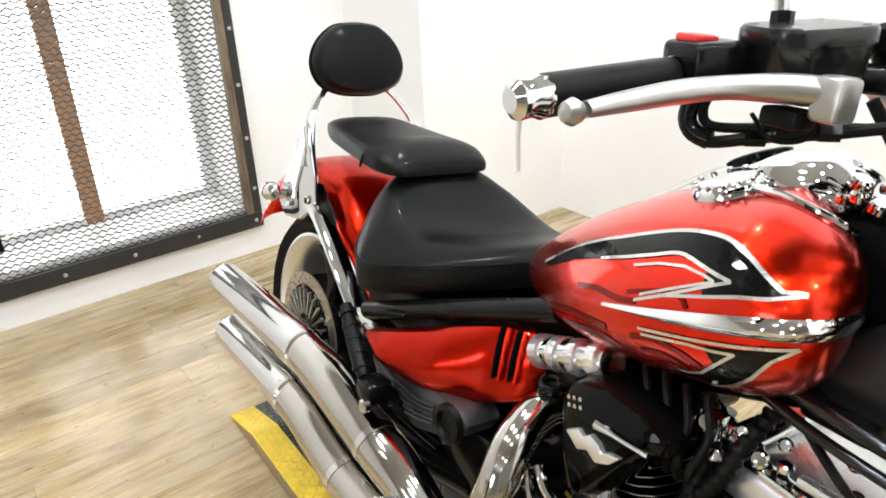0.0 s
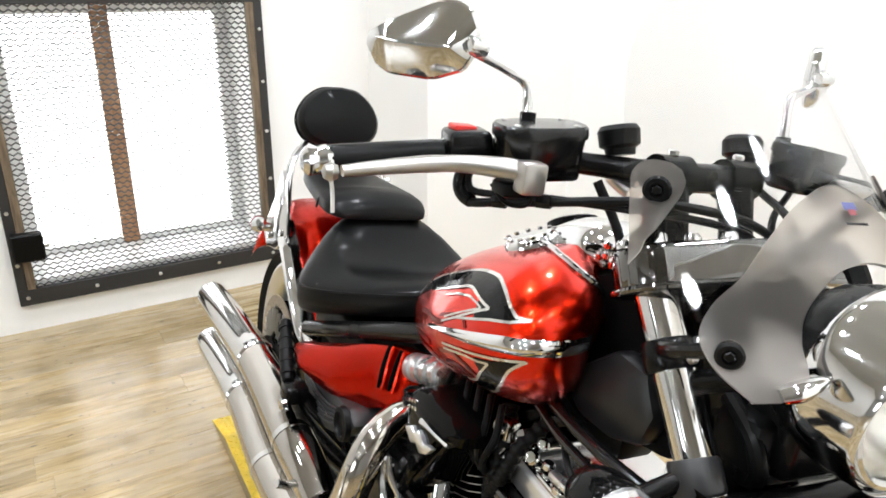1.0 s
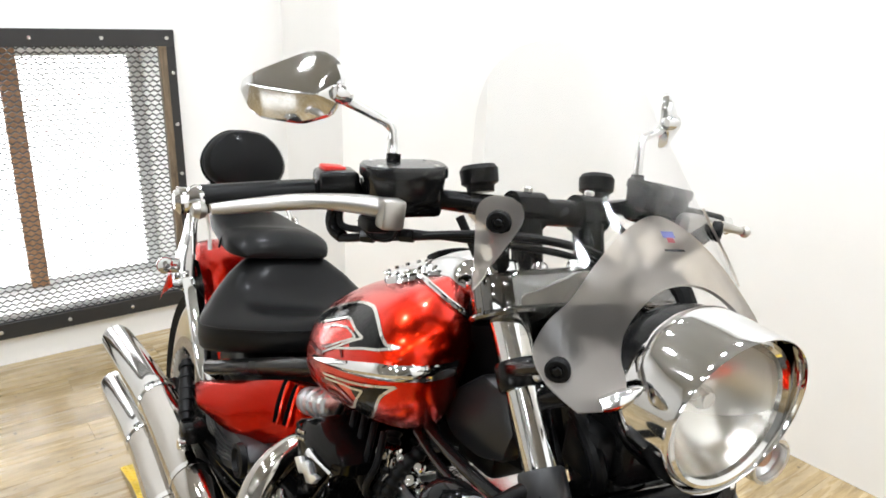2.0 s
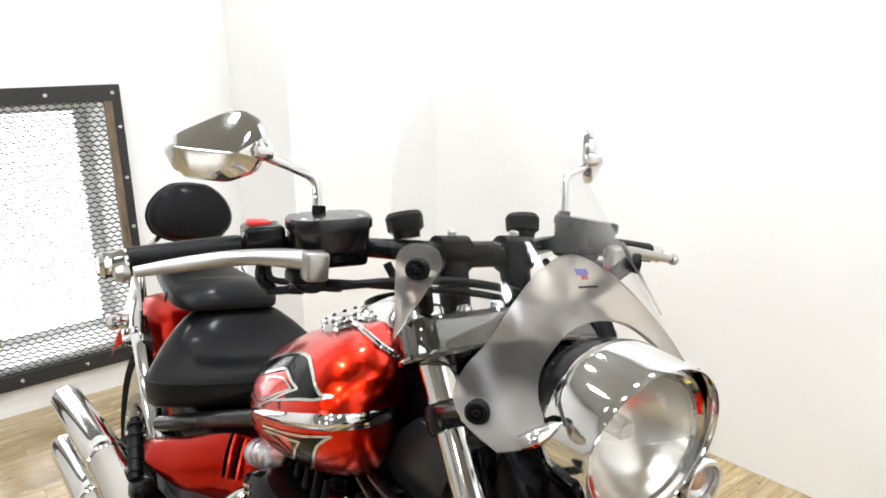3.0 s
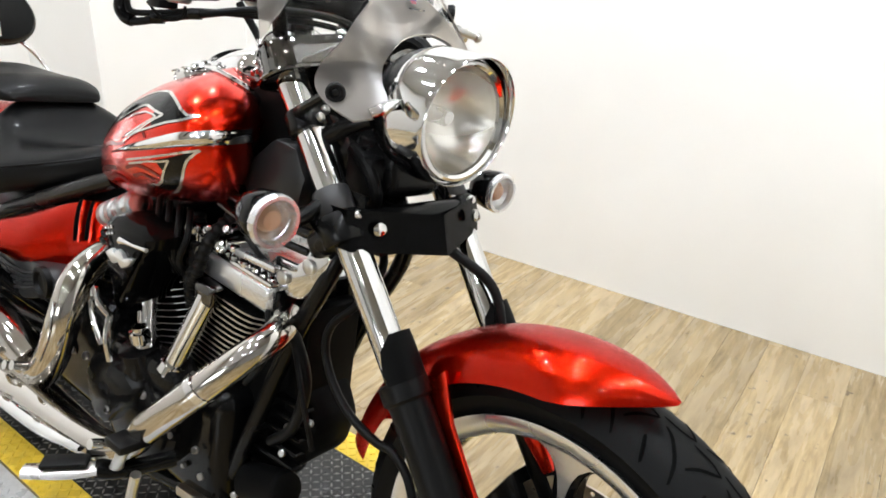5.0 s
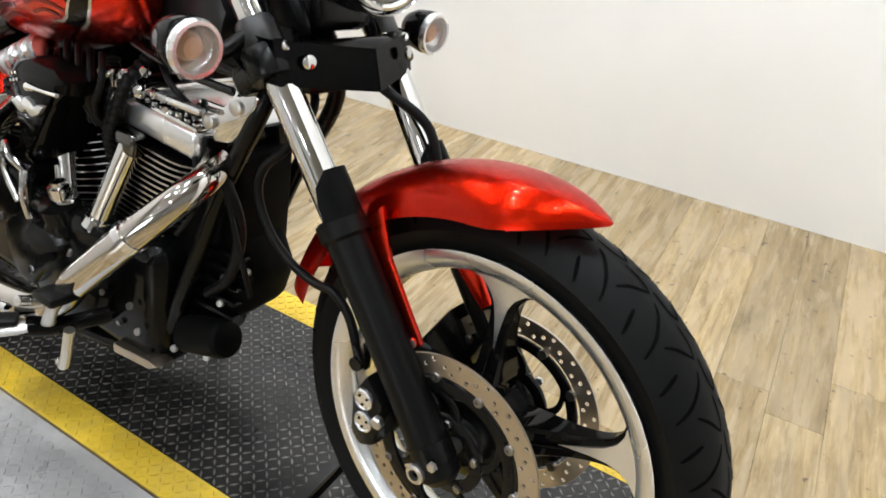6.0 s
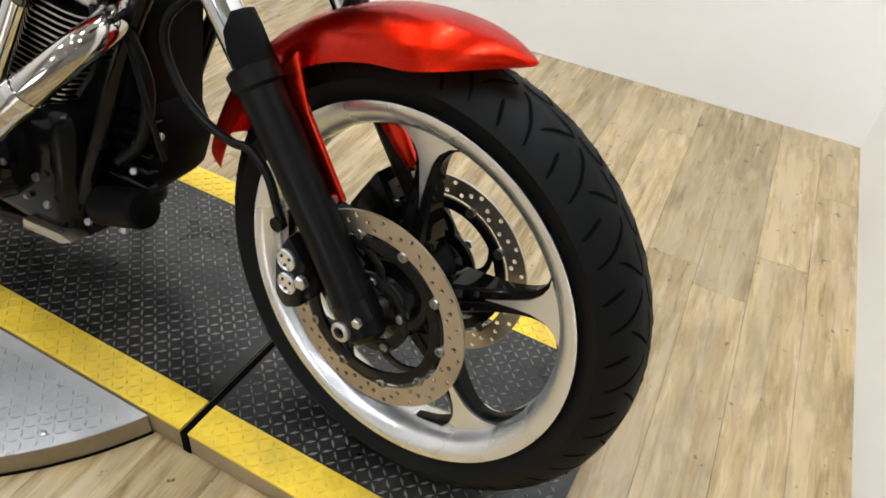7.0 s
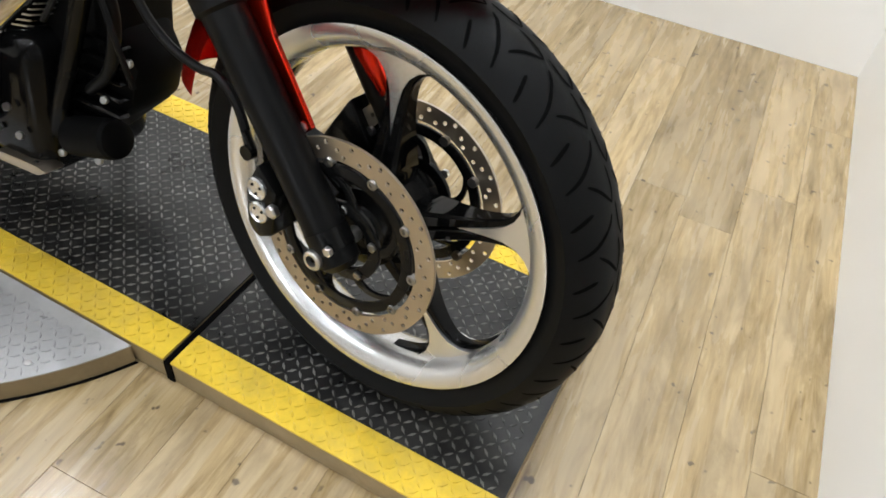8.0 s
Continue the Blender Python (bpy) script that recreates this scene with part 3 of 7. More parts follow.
STEER = Matrix.Translation((-0.5, 0.010, 0.93)) @ Matrix.Rotation(0.0922, 4, Vector((0.02, 0, -0.09)).normalized()) @ Matrix.Translation((0.5, 0, -0.93))


def front(name, bm, m, parent=None, label="", smooth=35):
    """A part that turns with the handlebar."""
    return part(name, moved(bm, STEER), m, parent or bike, label, smooth)


def body(name, bm, m, parent=None, label="", smooth=35):
    return part(name, bm, m, parent or bike, label, smooth)


# ---- wheels
def crown(a, R, r_in):
    return r_in + 0.030 + (R - r_in - 0.030) * (1 - abs(a) ** 2.9)


def tyre_profile(R, r_in, half, bead, n=18):
    """Across the tyre from bead to bead: (along the axle, radius). The beads sit inside the rim's lips."""
    side = [(-bead, r_in), (-bead - 0.0015, r_in + 0.006), (-(bead + half) / 2 - 0.001, r_in + 0.016)]
    rows = side + [(half * a, crown(a, R, r_in)) for a in [math.copysign(abs(k) ** 0.9, k) for k in np.linspace(-1, 1, n + 1)]]
    return rows + [(-a, r) for a, r in reversed(side)]


def tread_grooves(R, r_in, half, count):
    """Curved grooves from mid tread towards the shoulder: strips laid on top, the shade in their colour."""
    bm = bmesh.new()

    def surf(a, ang, lift=0.0008):
        rr = crown(a, R, r_in) + lift
        y = half * a
        return Vector((rr * math.cos(ang), y, rr * math.sin(ang)))
    # one pitch of the pattern: (along the pitch, across from the middle), and the groove's width
    marks = (([(-0.48, 0.03), (-0.32, 0.015), (-0.15, 0.03), (0.0, 0.11)], 0.0040),
             ([(0.0, 0.11), (-0.11, 0.26), (-0.23, 0.42), (-0.34, 0.60)], 0.0042),
             ([(0.14, 0.20), (0.26, 0.30), (0.38, 0.46), (0.53, 0.66), (0.66, 0.88)], 0.0044),
             ([(0.03, 0.63), (0.10, 0.75), (0.21, 0.92)], 0.0046))
    for i in range(count):
        for side in (-1, 1):
            base = 2 * math.pi * (i + (0.5 if side > 0 else 0)) / count
            for pts, w in marks:
                row = [Vector((base - c * 2 * math.pi / count, side * a)) for c, a in spline(pts, 12)]
                prev = None
                for k, (ang, a) in enumerate(row):
                    d = row[min(k + 1, len(row) - 1)] - row[max(k - 1, 0)]
                    n = Vector((-d.y * half, d.x * R)).normalized() * w * 0.5 * (1 - 0.5 * abs(2 * k / (len(row) - 1) - 1) ** 4)
                    p, q = bm.verts.new(surf(a - n.y / half, ang - n.x / R)), bm.verts.new(surf(a + n.y / half, ang + n.x / R))
                    if prev:
                        bm.faces.new((prev[0], prev[1], q, p))
                    prev = (p, q)
    return bm


FW_C = Vector((0, 0, 0.347))
RIM_C = Vector((0, 0.015, 0.347))
TYRE_C = Vector((0, 0.019, 0.347))
fwheel = front("front_wheel", revolve([(-0.049, 0.279), (-0.050, 0.274), (-0.046, 0.262), (-0.036, 0.250), (-0.020, 0.243), (0.020, 0.243), (0.036, 0.250), (0.046, 0.262), (0.050, 0.274), (0.049, 0.279), (0.040, 0.272), (0.0, 0.262), (-0.040, 0.272)], RIM_C, (0, 1, 0), 96, close=True), machined, None, "machined aluminium rim of the front wheel")
front("tyre", revolve(tyre_profile(0.350, 0.277, 0.060, 0.043), TYRE_C, (0, 1, 0), 96), tyre_rubber, fwheel, "black front tyre with curved grooves")
front("tyre_tread", moved(tread_grooves(0.350, 0.277, 0.060, 24), Matrix.Translation(TYRE_C)), recess_shade, fwheel)


def spoke(angle, faced):
    """One cast spoke: a stem whose two arms flare along the rim. faced: the machined wedge between them."""
    bm = bmesh.new()

    def P(r, deg, y, side=1, out=0.0):
        k = angle + side * radians(deg)
        return Vector((r * math.cos(k), y, r * math.sin(k))) + RIM_C
    if faced:
        rows = [(0.130, 0.0), (0.155, 1.1), (0.178, 1.9), (0.200, 3.0), (0.218, 5.0), (0.232, 8.2), (0.241, 12.0), (0.2445, 14.5)]
        loop = [P(r, t, -0.017) for r, t in rows] + [P(0.2465, t, -0.017) for t in (9, 3, -3, -9)] + [P(r, -t, -0.017) for r, t in reversed(rows[1:])]
        f = bm.faces.new([bm.verts.new(p) for p in loop])
        g = bmesh.ops.extrude_face_region(bm, geom=[f])
        bmesh.ops.translate(bm, verts=[v for v in g["geom"] if isinstance(v, bmesh.types.BMVert)], vec=(0, 0.034, 0))
        return bm
    for side in (-1, 1):
        rows = spline([(0.050, 11.0, 0.013, 0.040), (0.090, 6.5, 0.0115, 0.032), (0.140, 3.8, 0.0085, 0.020), (0.180, 3.6, 0.0065, 0.014), (0.210, 5.0, 0.0045, 0.012), (0.230, 8.5, 0.0035, 0.011), (0.2395, 14.0, 0.0032, 0.010), (0.2440, 22.0, 0.0028, 0.010), (0.2465, 31.0, 0.0015, 0.010)], 26)
        path = [P(r, t, 0, side) for r, t, _, _ in rows]
        loops = []
        for i, (r, t, w, h) in enumerate(rows):
            d = (path[min(i + 1, len(path) - 1)] - path[max(i - 1, 0)]).normalized()
            nn = Vector((-d.z, 0, d.x))
            loops.append([path[i] + nn * a * w + Vector((0, b * h, 0)) for a, b in ((-1, -0.8), (-0.6, -1), (0.6, -1), (1, -0.8), (1, 0.8), (0.6, 1), (-0.6, 1), (-1, 0.8))])
        rings(loops, bm)
    return bm


for k in range(5):
    a = radians(-52 + 72 * k)
    front("spoke", spoke(a, False), black_gloss, fwheel, "gloss black forked spoke")
    front("machined_face", spoke(a, True), machined, fwheel, "bright machined spoke face")
front("hub", revolve([(-0.062, 0), (-0.062, 0.034), (-0.052, 0.040), (-0.046, 0.060), (0.046, 0.060), (0.052, 0.040), (0.062, 0.034), (0.062, 0)], FW_C, (0, 1, 0), 40), black_satin, fwheel)


def rotor(y, c, parent, mover, out):
    """A floating brake disc: drilled ring, black carrier, bright bobbins."""
    side = Matrix.Translation(c + Vector((0, y, 0))) @ pose(0, 0, 0, 90, 0, 0)
    holes = []
    for i in range(10):
        for j, (r, da) in enumerate(((0.1425, 0), (0.1345, 0.11), (0.1265, 0.22), (0.1415, 0.33), (0.1255, 0.42), (0.134, 0.50))):
            a = 2 * math.pi * i / 10 + da
            holes.append(circle(0.0037, 8, (r * math.cos(a), r * math.sin(a))))
    disc = mover("brake_disc", plate([circle(0.149, 96), circle(0.1195, 72)] + holes, 0.0045, side), rotor_steel, parent, "drilled steel brake disc", 30)
    carrier = mover("disc_carrier", plate([circle(0.1125, 64), circle(0.098, 64)], 0.006, side, 0.001), black_satin, parent, "black disc carrier ring", 30)
    mover("carrier_hub", plate([circle(0.060, 48), circle(0.044, 40)], 0.008, side, 0.001), black_satin, parent, "", 30)
    for i in range(5):
        a = 2 * math.pi * i / 5 + 0.25
        arm = spline([(0.054, -0.10), (0.072, 0.02), (0.088, 0.22), (0.103, 0.52)], 10)
        edge = [(r * math.cos(a + t - 0.006 / r), r * math.sin(a + t - 0.006 / r)) for r, t in arm] + [(r * math.cos(a + t + 0.006 / r), r * math.sin(a + t + 0.006 / r)) for r, t in arm[::-1]]
        mover("carrier_arm", plate([edge], 0.005, side, 0.001), black_satin, parent, "", 30)
    for i in range(10):
        a = 2 * math.pi * i / 10
        q = c + Vector((0.1155 * math.cos(a), y - 0.004, 0.1155 * math.sin(a)))
        mover("bobbin", revolve([(0.008, 0), (0.008, 0.0074), (0, 0.0074), (-0.0015, 0.006), (-0.0015, 0.0035), (0.001, 0.003), (0.001, 0)], q, (0, 1 if out < 0 else -1, 0) if out < 0 else (0, -1, 0), 14), dull_steel, parent)
    return disc


for s in (-1, 1):
    rotor(0.086 * s, FW_C, fwheel, front, s)
    for i in range(5):
        a = radians(72 * i + 20)
        front("disc_bolt", disc_bolt(FW_C + Vector((0.052 * math.cos(a), 0.090 * s, 0.052 * math.sin(a))), (0, s, 0), 0.007, 0.005), dull_steel, fwheel)

# ---- front fork
FD = Vector((-0.617, 0, 0.787))             # up the fork
FORK0 = Vector((0.0, 0, 0.347))


def along(d, y=0.0, fore=0.0):
    """A point d metres up the fork from the axle; fore: ahead of its line."""
    return FORK0 + FD * d + Vector((FD.z * fore, y, -FD.x * fore))


for s in (-1, 1):
    y = 0.108 * s
    leg = front("fork_leg", tube([along(-0.030, y), along(-0.020, y), along(0.02, y), along(0.10, y), along(0.30, y), along(0.325, y), along(0.33, y), along(0.352, y), along(0.356, y)], [0.020, 0.029, 0.030, 0.0285, 0.0295, 0.030, 0.035, 0.035, 0.030], 32), black_plastic, None, "black lower fork leg")
    yt = 0.119 * s
    front("fork_tube", tube([along(0.35, y), along(0.86, yt)], 0.0232, 24), chrome, None, "bright chrome fork tube")
    guard = []
    for d, w in ((0.345, 1.0), (0.375, 1.0), (0.400, 0.85), (0.418, 0.45)):
        guard.append([along(d, y, 0) + (Vector((FD.z, 0, -FD.x)) * math.cos(k) + Vector((0, 1, 0)) * math.sin(k)) * 0.0345 * 1.0 for k in np.linspace(-1.35 * w, 1.35 * w, 13)])
    g = rings(guard, close=False, cap=False)
    bmesh.ops.solidify(g, geom=g.faces[:], thickness=0.005)
    front("fork_guard", g, black_plastic, leg, "black plastic fork guard")
    for q in (along(0.735, yt, 0.030), along(0.752, yt - 0.022 * s, 0.020), along(0.585, yt, 0.036)):
        front("clamp_bolt", disc_bolt(q, (FD.z, -0.3 * s, -FD.x), 0.007, 0.007, 10), satin_steel)
    front("axle_pinch", revolve([(0, 0.0145), (0.007, 0.0145), (0.009, 0.0125), (0.009, 0.0085), (0.001, 0.0080), (0.001, 0)], along(-0.002, y + s * 0.028, -0.012), (0, s, 0), 20), satin_steel, leg, "bright hollow axle end")
    # Flat black disc: the hollow axle's inner shade as colour.
    front("axle_hole", revolve([(0.0012, 0), (0.0012, 0.0078), (0.0022, 0.0078), (0.0022, 0)], along(-0.002, y + s * 0.028, -0.012), (0, s, 0), 6), recess_shade, leg)
    front("pinch_bolt", disc_bolt(along(0.005, y + s * 0.028, 0.022), (0, s, 0), 0.0075, 0.007), satin_steel, leg)
    front("axle_block", tube([along(0.0, y - 0.0), along(0.03, y)], 0.031, 20), black_satin, leg)
    for d0, d1, r in ((0.556, 0.599, 0.034), (0.600, 0.638, 0.0272), (0.727, 0.760, 0.0285)):
        front("fork_clamp", tube([along(d0, yt), along(d0 + 0.004, yt), along(d1 - 0.004, yt), along(d1, yt)], [r - 0.002, r, r, r - 0.002], 24), grey_plastic if r < 0.028 else black_satin, None, "black fork clamp")
front("front_axle", tube([FW_C + Vector((0, -0.118, 0)), FW_C + Vector((0, 0.118, 0))], 0.012, 16), satin_steel)
front("lower_triple_clamp", box((-0.075, -0.135, -0.020), (0.03, 0.135, 0.020), 0.012, 3, None, Matrix.Translation(along(0.578)) @ pose(0, 0, 0, 0, -38, 0)), black_satin)
yoke = [(0.046 * math.cos(k) + 0.004, -0.118 + 0.040 * math.sin(k)) for k in np.linspace(-math.pi, 0, 11)] + [(0.066, -0.06), (0.074, 0.0), (0.066, 0.06)] + [(0.046 * math.cos(k) + 0.004, 0.118 + 0.040 * math.sin(k)) for k in np.linspace(0, math.pi, 11)] + [(-0.050, 0.06), (-0.056, 0.0), (-0.050, -0.06)]
yoke_at = Matrix.Translation(along(0.850)) @ pose(0, 0, 0, 0, -30, 0)
clamp = front("upper_triple_clamp", moved(poly_prism(yoke, -0.038, 0.014, 0.009, "z"), yoke_at), smoked_chrome, None, "dark chrome upper yoke")
front("yoke_lip", moved(tube([(x * 1.01, y * 1.01, -0.034) for x, y in yoke + yoke[:1]], 0.0045, 8), yoke_at), smoked_chrome, clamp)
for x, y, r in ((0.036, -0.085, 0.010), (0.05, -0.045, 0.009), (0.036, 0.085, 0.010), (-0.030, -0.075, 0.009), (0.0, -0.150, 0.008)):
    front("yoke_screw", moved(revolve([(0, 0), (0, r), (0.006, r), (0.010, r * 0.7), (0.011, 0)], (x, y, 0.013), (0, 0, 1), 16), yoke_at), chrome, clamp)
for s in (-1, 1):
    front("fork_cap", revolve([(0, 0), (0, 0.027), (0.012, 0.027), (0.018, 0.022), (0.018, 0.014), (0.024, 0.013), (0.024, 0)], along(0.862, 0.119 * s), FD, 24), chrome, None, "chrome fork cap")

# folded light bar bracket between the fork legs
brk = bmesh.new()
top = [(-0.375, -0.142, 0.838), (-0.335, -0.135, 0.838), (-0.280, 0.0, 0.832), (-0.335, 0.135, 0.838), (-0.375, 0.142, 0.838)]
bot = [(-0.368, -0.142, 0.782), (-0.322, -0.135, 0.782), (-0.262, 0.0, 0.776), (-0.322, 0.135, 0.782), (-0.368, 0.142, 0.782)]
tv, bv = [brk.verts.new(p) for p in top], [brk.verts.new(p) for p in bot]
tb = [brk.verts.new(p) for p in ((-0.43, 0.13, 0.80), (-0.43, -0.13, 0.80))]
for i in range(4):
    brk.faces.new((tv[i], tv[i + 1], bv[i + 1], bv[i]))
brk.faces.new((*bv, tb[0], tb[1]))
bmesh.ops.solidify(brk, geom=brk.faces[:], thickness=0.006)
bracket = front("light_bracket", brk, black_gloss, None, "folded gloss black bracket between the fork legs", 20)
for s in (-1, 1):
    front("bracket_bolt", disc_bolt((-0.306, 0.099 * s, 0.815), (0.92, 0.37 * s, 0.1), 0.0095, 0.006, 16), chrome, bracket)

# turn signals
amber = worn("amber_bulb", (0.50, 0.27, 0.15), 0.3, grain=60, relief=0.0)
for s in (-1, 1):
    c = Vector((-0.348, -0.244, 0.832)) if s < 0 else Vector((-0.380, 0.250, 0.820))
    ax = Vector((1, 0, -0.05)).normalized()
    sig = front("turn_signal", revolve([(-0.060, 0), (-0.058, 0.012), (-0.048, 0.024), (-0.030, 0.033), (-0.008, 0.036), (0.0, 0.036), (0.004, 0.034), (0.004, 0.031), (-0.01, 0.029), (-0.02, 0.0)], c, ax, 32), black_gloss, None, "round turn signal with a clear lens")
    front("bezel", revolve([(0.0, 0.0355), (0.006, 0.0365), (0.012, 0.0345), (0.012, 0.0295), (0.004, 0.0275), (0.0, 0.029)], c, ax, 22), machined, sig, "bright cut bezel of the signal", 8)
    front("lens", revolve([(0.004, 0.0315), (0.013, 0.026), (0.019, 0.015), (0.021, 0.0)], c, ax, 32), signal_lens, sig, "clear ribbed signal lens")
    front("amber_bulb", revolve([(-0.018, 0), (-0.016, 0.017), (-0.006, 0.018), (0.002, 0.013), (0.005, 0)], c, ax, 16), amber, sig, "amber bulb")
    front("reflector_bowl", revolve([(-0.018, 0.0), (-0.015, 0.016), (-0.004, 0.027), (0.003, 0.0305)], c, ax, 24), machined, sig)
    front("signal_stalk", tube([c + Vector((-0.035, -s * 0.030, -0.01)), c + Vector((-0.05, -s * 0.07, -0.025)), along(0.62, 0.135 * s)], 0.011, 12, 8), black_satin, sig)

# ---- headlight
HC = Vector((-0.273, 0, 0.968))
HA = Vector((1.0, 0, -0.03)).normalized()
rows = []
zc = (Vector((0, 0, 1)) - HA * HA.z).normalized()
yc = zc.cross(HA)
for k in np.linspace(0, 2 * math.pi, 64, endpoint=False):
    e = 0.006 + 0.022 * ((1 + math.sin(k)) / 2) ** 1.3
    rad = yc * math.cos(k) + zc * math.sin(k)
    rows.append([HC + HA * a + rad * r for a, r in ((-0.060, 0.084), (-0.058, 0.0915), (-0.052, 0.0938), (-0.04, 0.0945), (-0.01, 0.0935), (e * 0.5, 0.092), (e, 0.0915), (e + 0.002, 0.0905), (e, 0.089), (e * 0.5, 0.0885), (-0.002, 0.087), (-0.004, 0.078))])
rows.append(rows[0])
shellb = rings(rows, close=False, cap=False)
bmesh.ops.remove_doubles(shellb, verts=shellb.verts, dist=1e-5)
lamp = front("headlight", shellb, chrome, None, "chrome bullet headlight with a deep visor", 50)
front("bezel", revolve([(-0.004, 0.0865), (0.004, 0.0850), (0.009, 0.0825), (0.010, 0.0785), (0.006, 0.0745), (-0.002, 0.0745)], HC, HA, 64), chrome, lamp, "chrome headlight ring")
front("lens", revolve([(0.003, 0.0745), (0.009, 0.063), (0.013, 0.043), (0.0155, 0.02), (0.016, 0.0)], HC, HA, 48), lens_glass, lamp, "clear headlight lens")
front("reflector", revolve([(-0.062, 0.012), (-0.058, 0.028), (-0.044, 0.050), (-0.022, 0.066), (0.0, 0.0745)], HC, HA, 48), reflector_chrome, lamp, "bright headlight reflector")
front("bulb_cap", revolve([(-0.075, 0.0), (-0.075, 0.013), (-0.028, 0.013), (-0.022, 0.009), (-0.022, 0)], HC, HA, 24), chrome, lamp, "chrome bulb cap")
front("bucket", revolve([(-0.128, 0.0), (-0.126, 0.035), (-0.116, 0.060), (-0.098, 0.078), (-0.074, 0.0875), (-0.050, 0.090)], HC, HA, 48), black_satin, lamp, "black headlight bucket")
front("headlight_mount", box((-0.43, -0.05, 0.84), (-0.34, 0.05, 0.93), 0.015, 3), black_satin, lamp)
for s in (-1, 1):
    front("headlight_ear", tube([(-0.36, 0.085 * s, 0.955), (-0.39, 0.10 * s, 0.94), (-0.43, 0.108 * s, 0.915)], 0.013, 12, 6), black_satin, lamp)
# chrome pointed ends of the screen mount
front("wire_loom", tube([(-0.42, 0.03, 0.99), (-0.40, 0.06, 1.03), (-0.44, 0.05, 1.06), (-0.50, 0.02, 1.02)], 0.012, 10, 14), rubber)
front("wire_loom", tube([(-0.42, -0.06, 0.90), (-0.37, -0.07, 0.88), (-0.36, -0.06, 0.84), (-0.42, -0.02, 0.80)], 0.010, 10, 14), rubber)
front("horn_box", box((-0.42, -0.075, 0.84), (-0.36, 0.075, 0.90), 0.01, 2), black_plastic)


# ---- windscreen: one curved shell, clear above, faded and milky below
def screen_point(u, z):
    """u from -1 (right) to 1: the shell bends back towards its sides and leans back with height."""
    lean = z - 0.992
    return Vector((-0.272 - 1.05 * lean + 0.5 * max(0, lean - 0.16) ** 2 - 0.085 * u * u, u * 0.168, z))


def screen_loft(lower, upper, thick=0.004, n=60, across=10):
    """A piece of the shell between two lines in u and z."""
    a, b = spline(lower, n), spline(upper, n)
    bm = rings([[screen_point(*(p + (q - p) * f)) for f in np.linspace(0, 1, across)] for p, q in zip(a, b)], close=False, cap=False)
    bmesh.ops.recalc_face_normals(bm, faces=bm.faces)
    bmesh.ops.solidify(bm, geom=bm.faces[:], thickness=thick)
    return bm


inner = [(-0.80, 0.968), (-0.70, 0.978), (-0.645, 0.992), (-0.625, 1.010), (-0.55, 1.031), (-0.40, 1.052), (-0.22, 1.068), (0.0, 1.074)]
outer = [(-0.93, 0.962), (-1.03, 0.978), (-1.045, 1.000), (-0.94, 1.026), (-0.78, 1.050), (-0.56, 1.086), (-0.30, 1.118), (0.0, 1.135)]
full = lambda line: line + [(-u, z) for u, z in reversed(line[:-1])]
shield = front("windscreen", screen_loft(full(inner), full(outer), 0.004, 100), frost, None, "milky faded lower band of the windscreen", 60)
shield.visible_shadow = False
edge_low = [(-1.22, 1.045), (-1.10, 1.010), (-0.94, 1.028), (-0.78, 1.052), (-0.56, 1.088), (-0.30, 1.120), (0.0, 1.137)]
edge_top = [(-1.16, 1.086), (-1.08, 1.135), (-1.0, 1.18), (-0.88, 1.235), (-0.70, 1.280), (-0.42, 1.310), (0.0, 1.322)]
clear = front("clear_screen", moved(screen_loft(full(edge_low), full(edge_top), 0.003, 80), Matrix.Translation((-0.0055, 0, 0))), acrylic, shield, "clear upper windscreen", 60)
clear.visible_shadow = False
for s in (-1, 1):
    near = [(-1.24, 1.040), (-1.20, 1.062), (-1.163, 1.084), (-1.13, 1.102), (-1.10, 1.117), (-1.06, 1.126), (-1.02, 1.131), (-0.97, 1.134), (-0.90, 1.134)]
    back = [(-1.235, 1.041), (-1.17, 1.054), (-1.134, 1.064), (-1.08, 1.074), (-1.03, 1.084), (-0.96, 1.098), (-0.91, 1.108), (-0.87, 1.119), (-0.865, 1.129)]
    tb = screen_loft([(-u * s, z) for u, z in back], [(-u * s, z) for u, z in near], 0.003, 30, 8)
    bmesh.ops.translate(tb, verts=tb.verts, vec=(0.003, 0, 0))
    front("mount_tab", tb, frost, shield, "milky mounting tab", 60).visible_shadow = False
    for u, z, big in ((0.95, 0.992, 0.012), (1.0, 1.108, 0.013)):
        p = screen_point(u * s, z)
        nrm = (screen_point((u - 0.04) * s, z) - screen_point((u + 0.04) * s, z)).cross(Vector((0, 0, 1)))
        nrm = nrm if nrm.x > 0 else -nrm
        front("rubber_washer", revolve([(-0.006, 0), (-0.006, big), (0.003, big * 1.1), (0.006, big * 0.9), (0.006, 0.007), (0.003, 0.006), (0.003, 0)], p + nrm.normalized() * 0.004, nrm, 20), rubber, shield, "black rubber grommet")
        front("screen_bolt", disc_bolt(p + nrm.normalized() * 0.007, nrm, 0.0055, 0.004), black_satin, shield)
    front("screen_stay", tube([screen_point(0.95 * s, 0.992) + Vector((-0.005, 0, 0)), (-0.43, 0.150 * s, 0.955), along(0.755, 0.128 * s)], 0.008, 10, 8), black_satin, shield)
    front("screen_arm", tube([screen_point(1.0 * s, 1.108) + Vector((-0.004, 0, 0)), (-0.52, 0.13 * s, 1.05), (-0.55, 0.108 * s, 0.99)], 0.011, 10, 8), black_satin, shield)
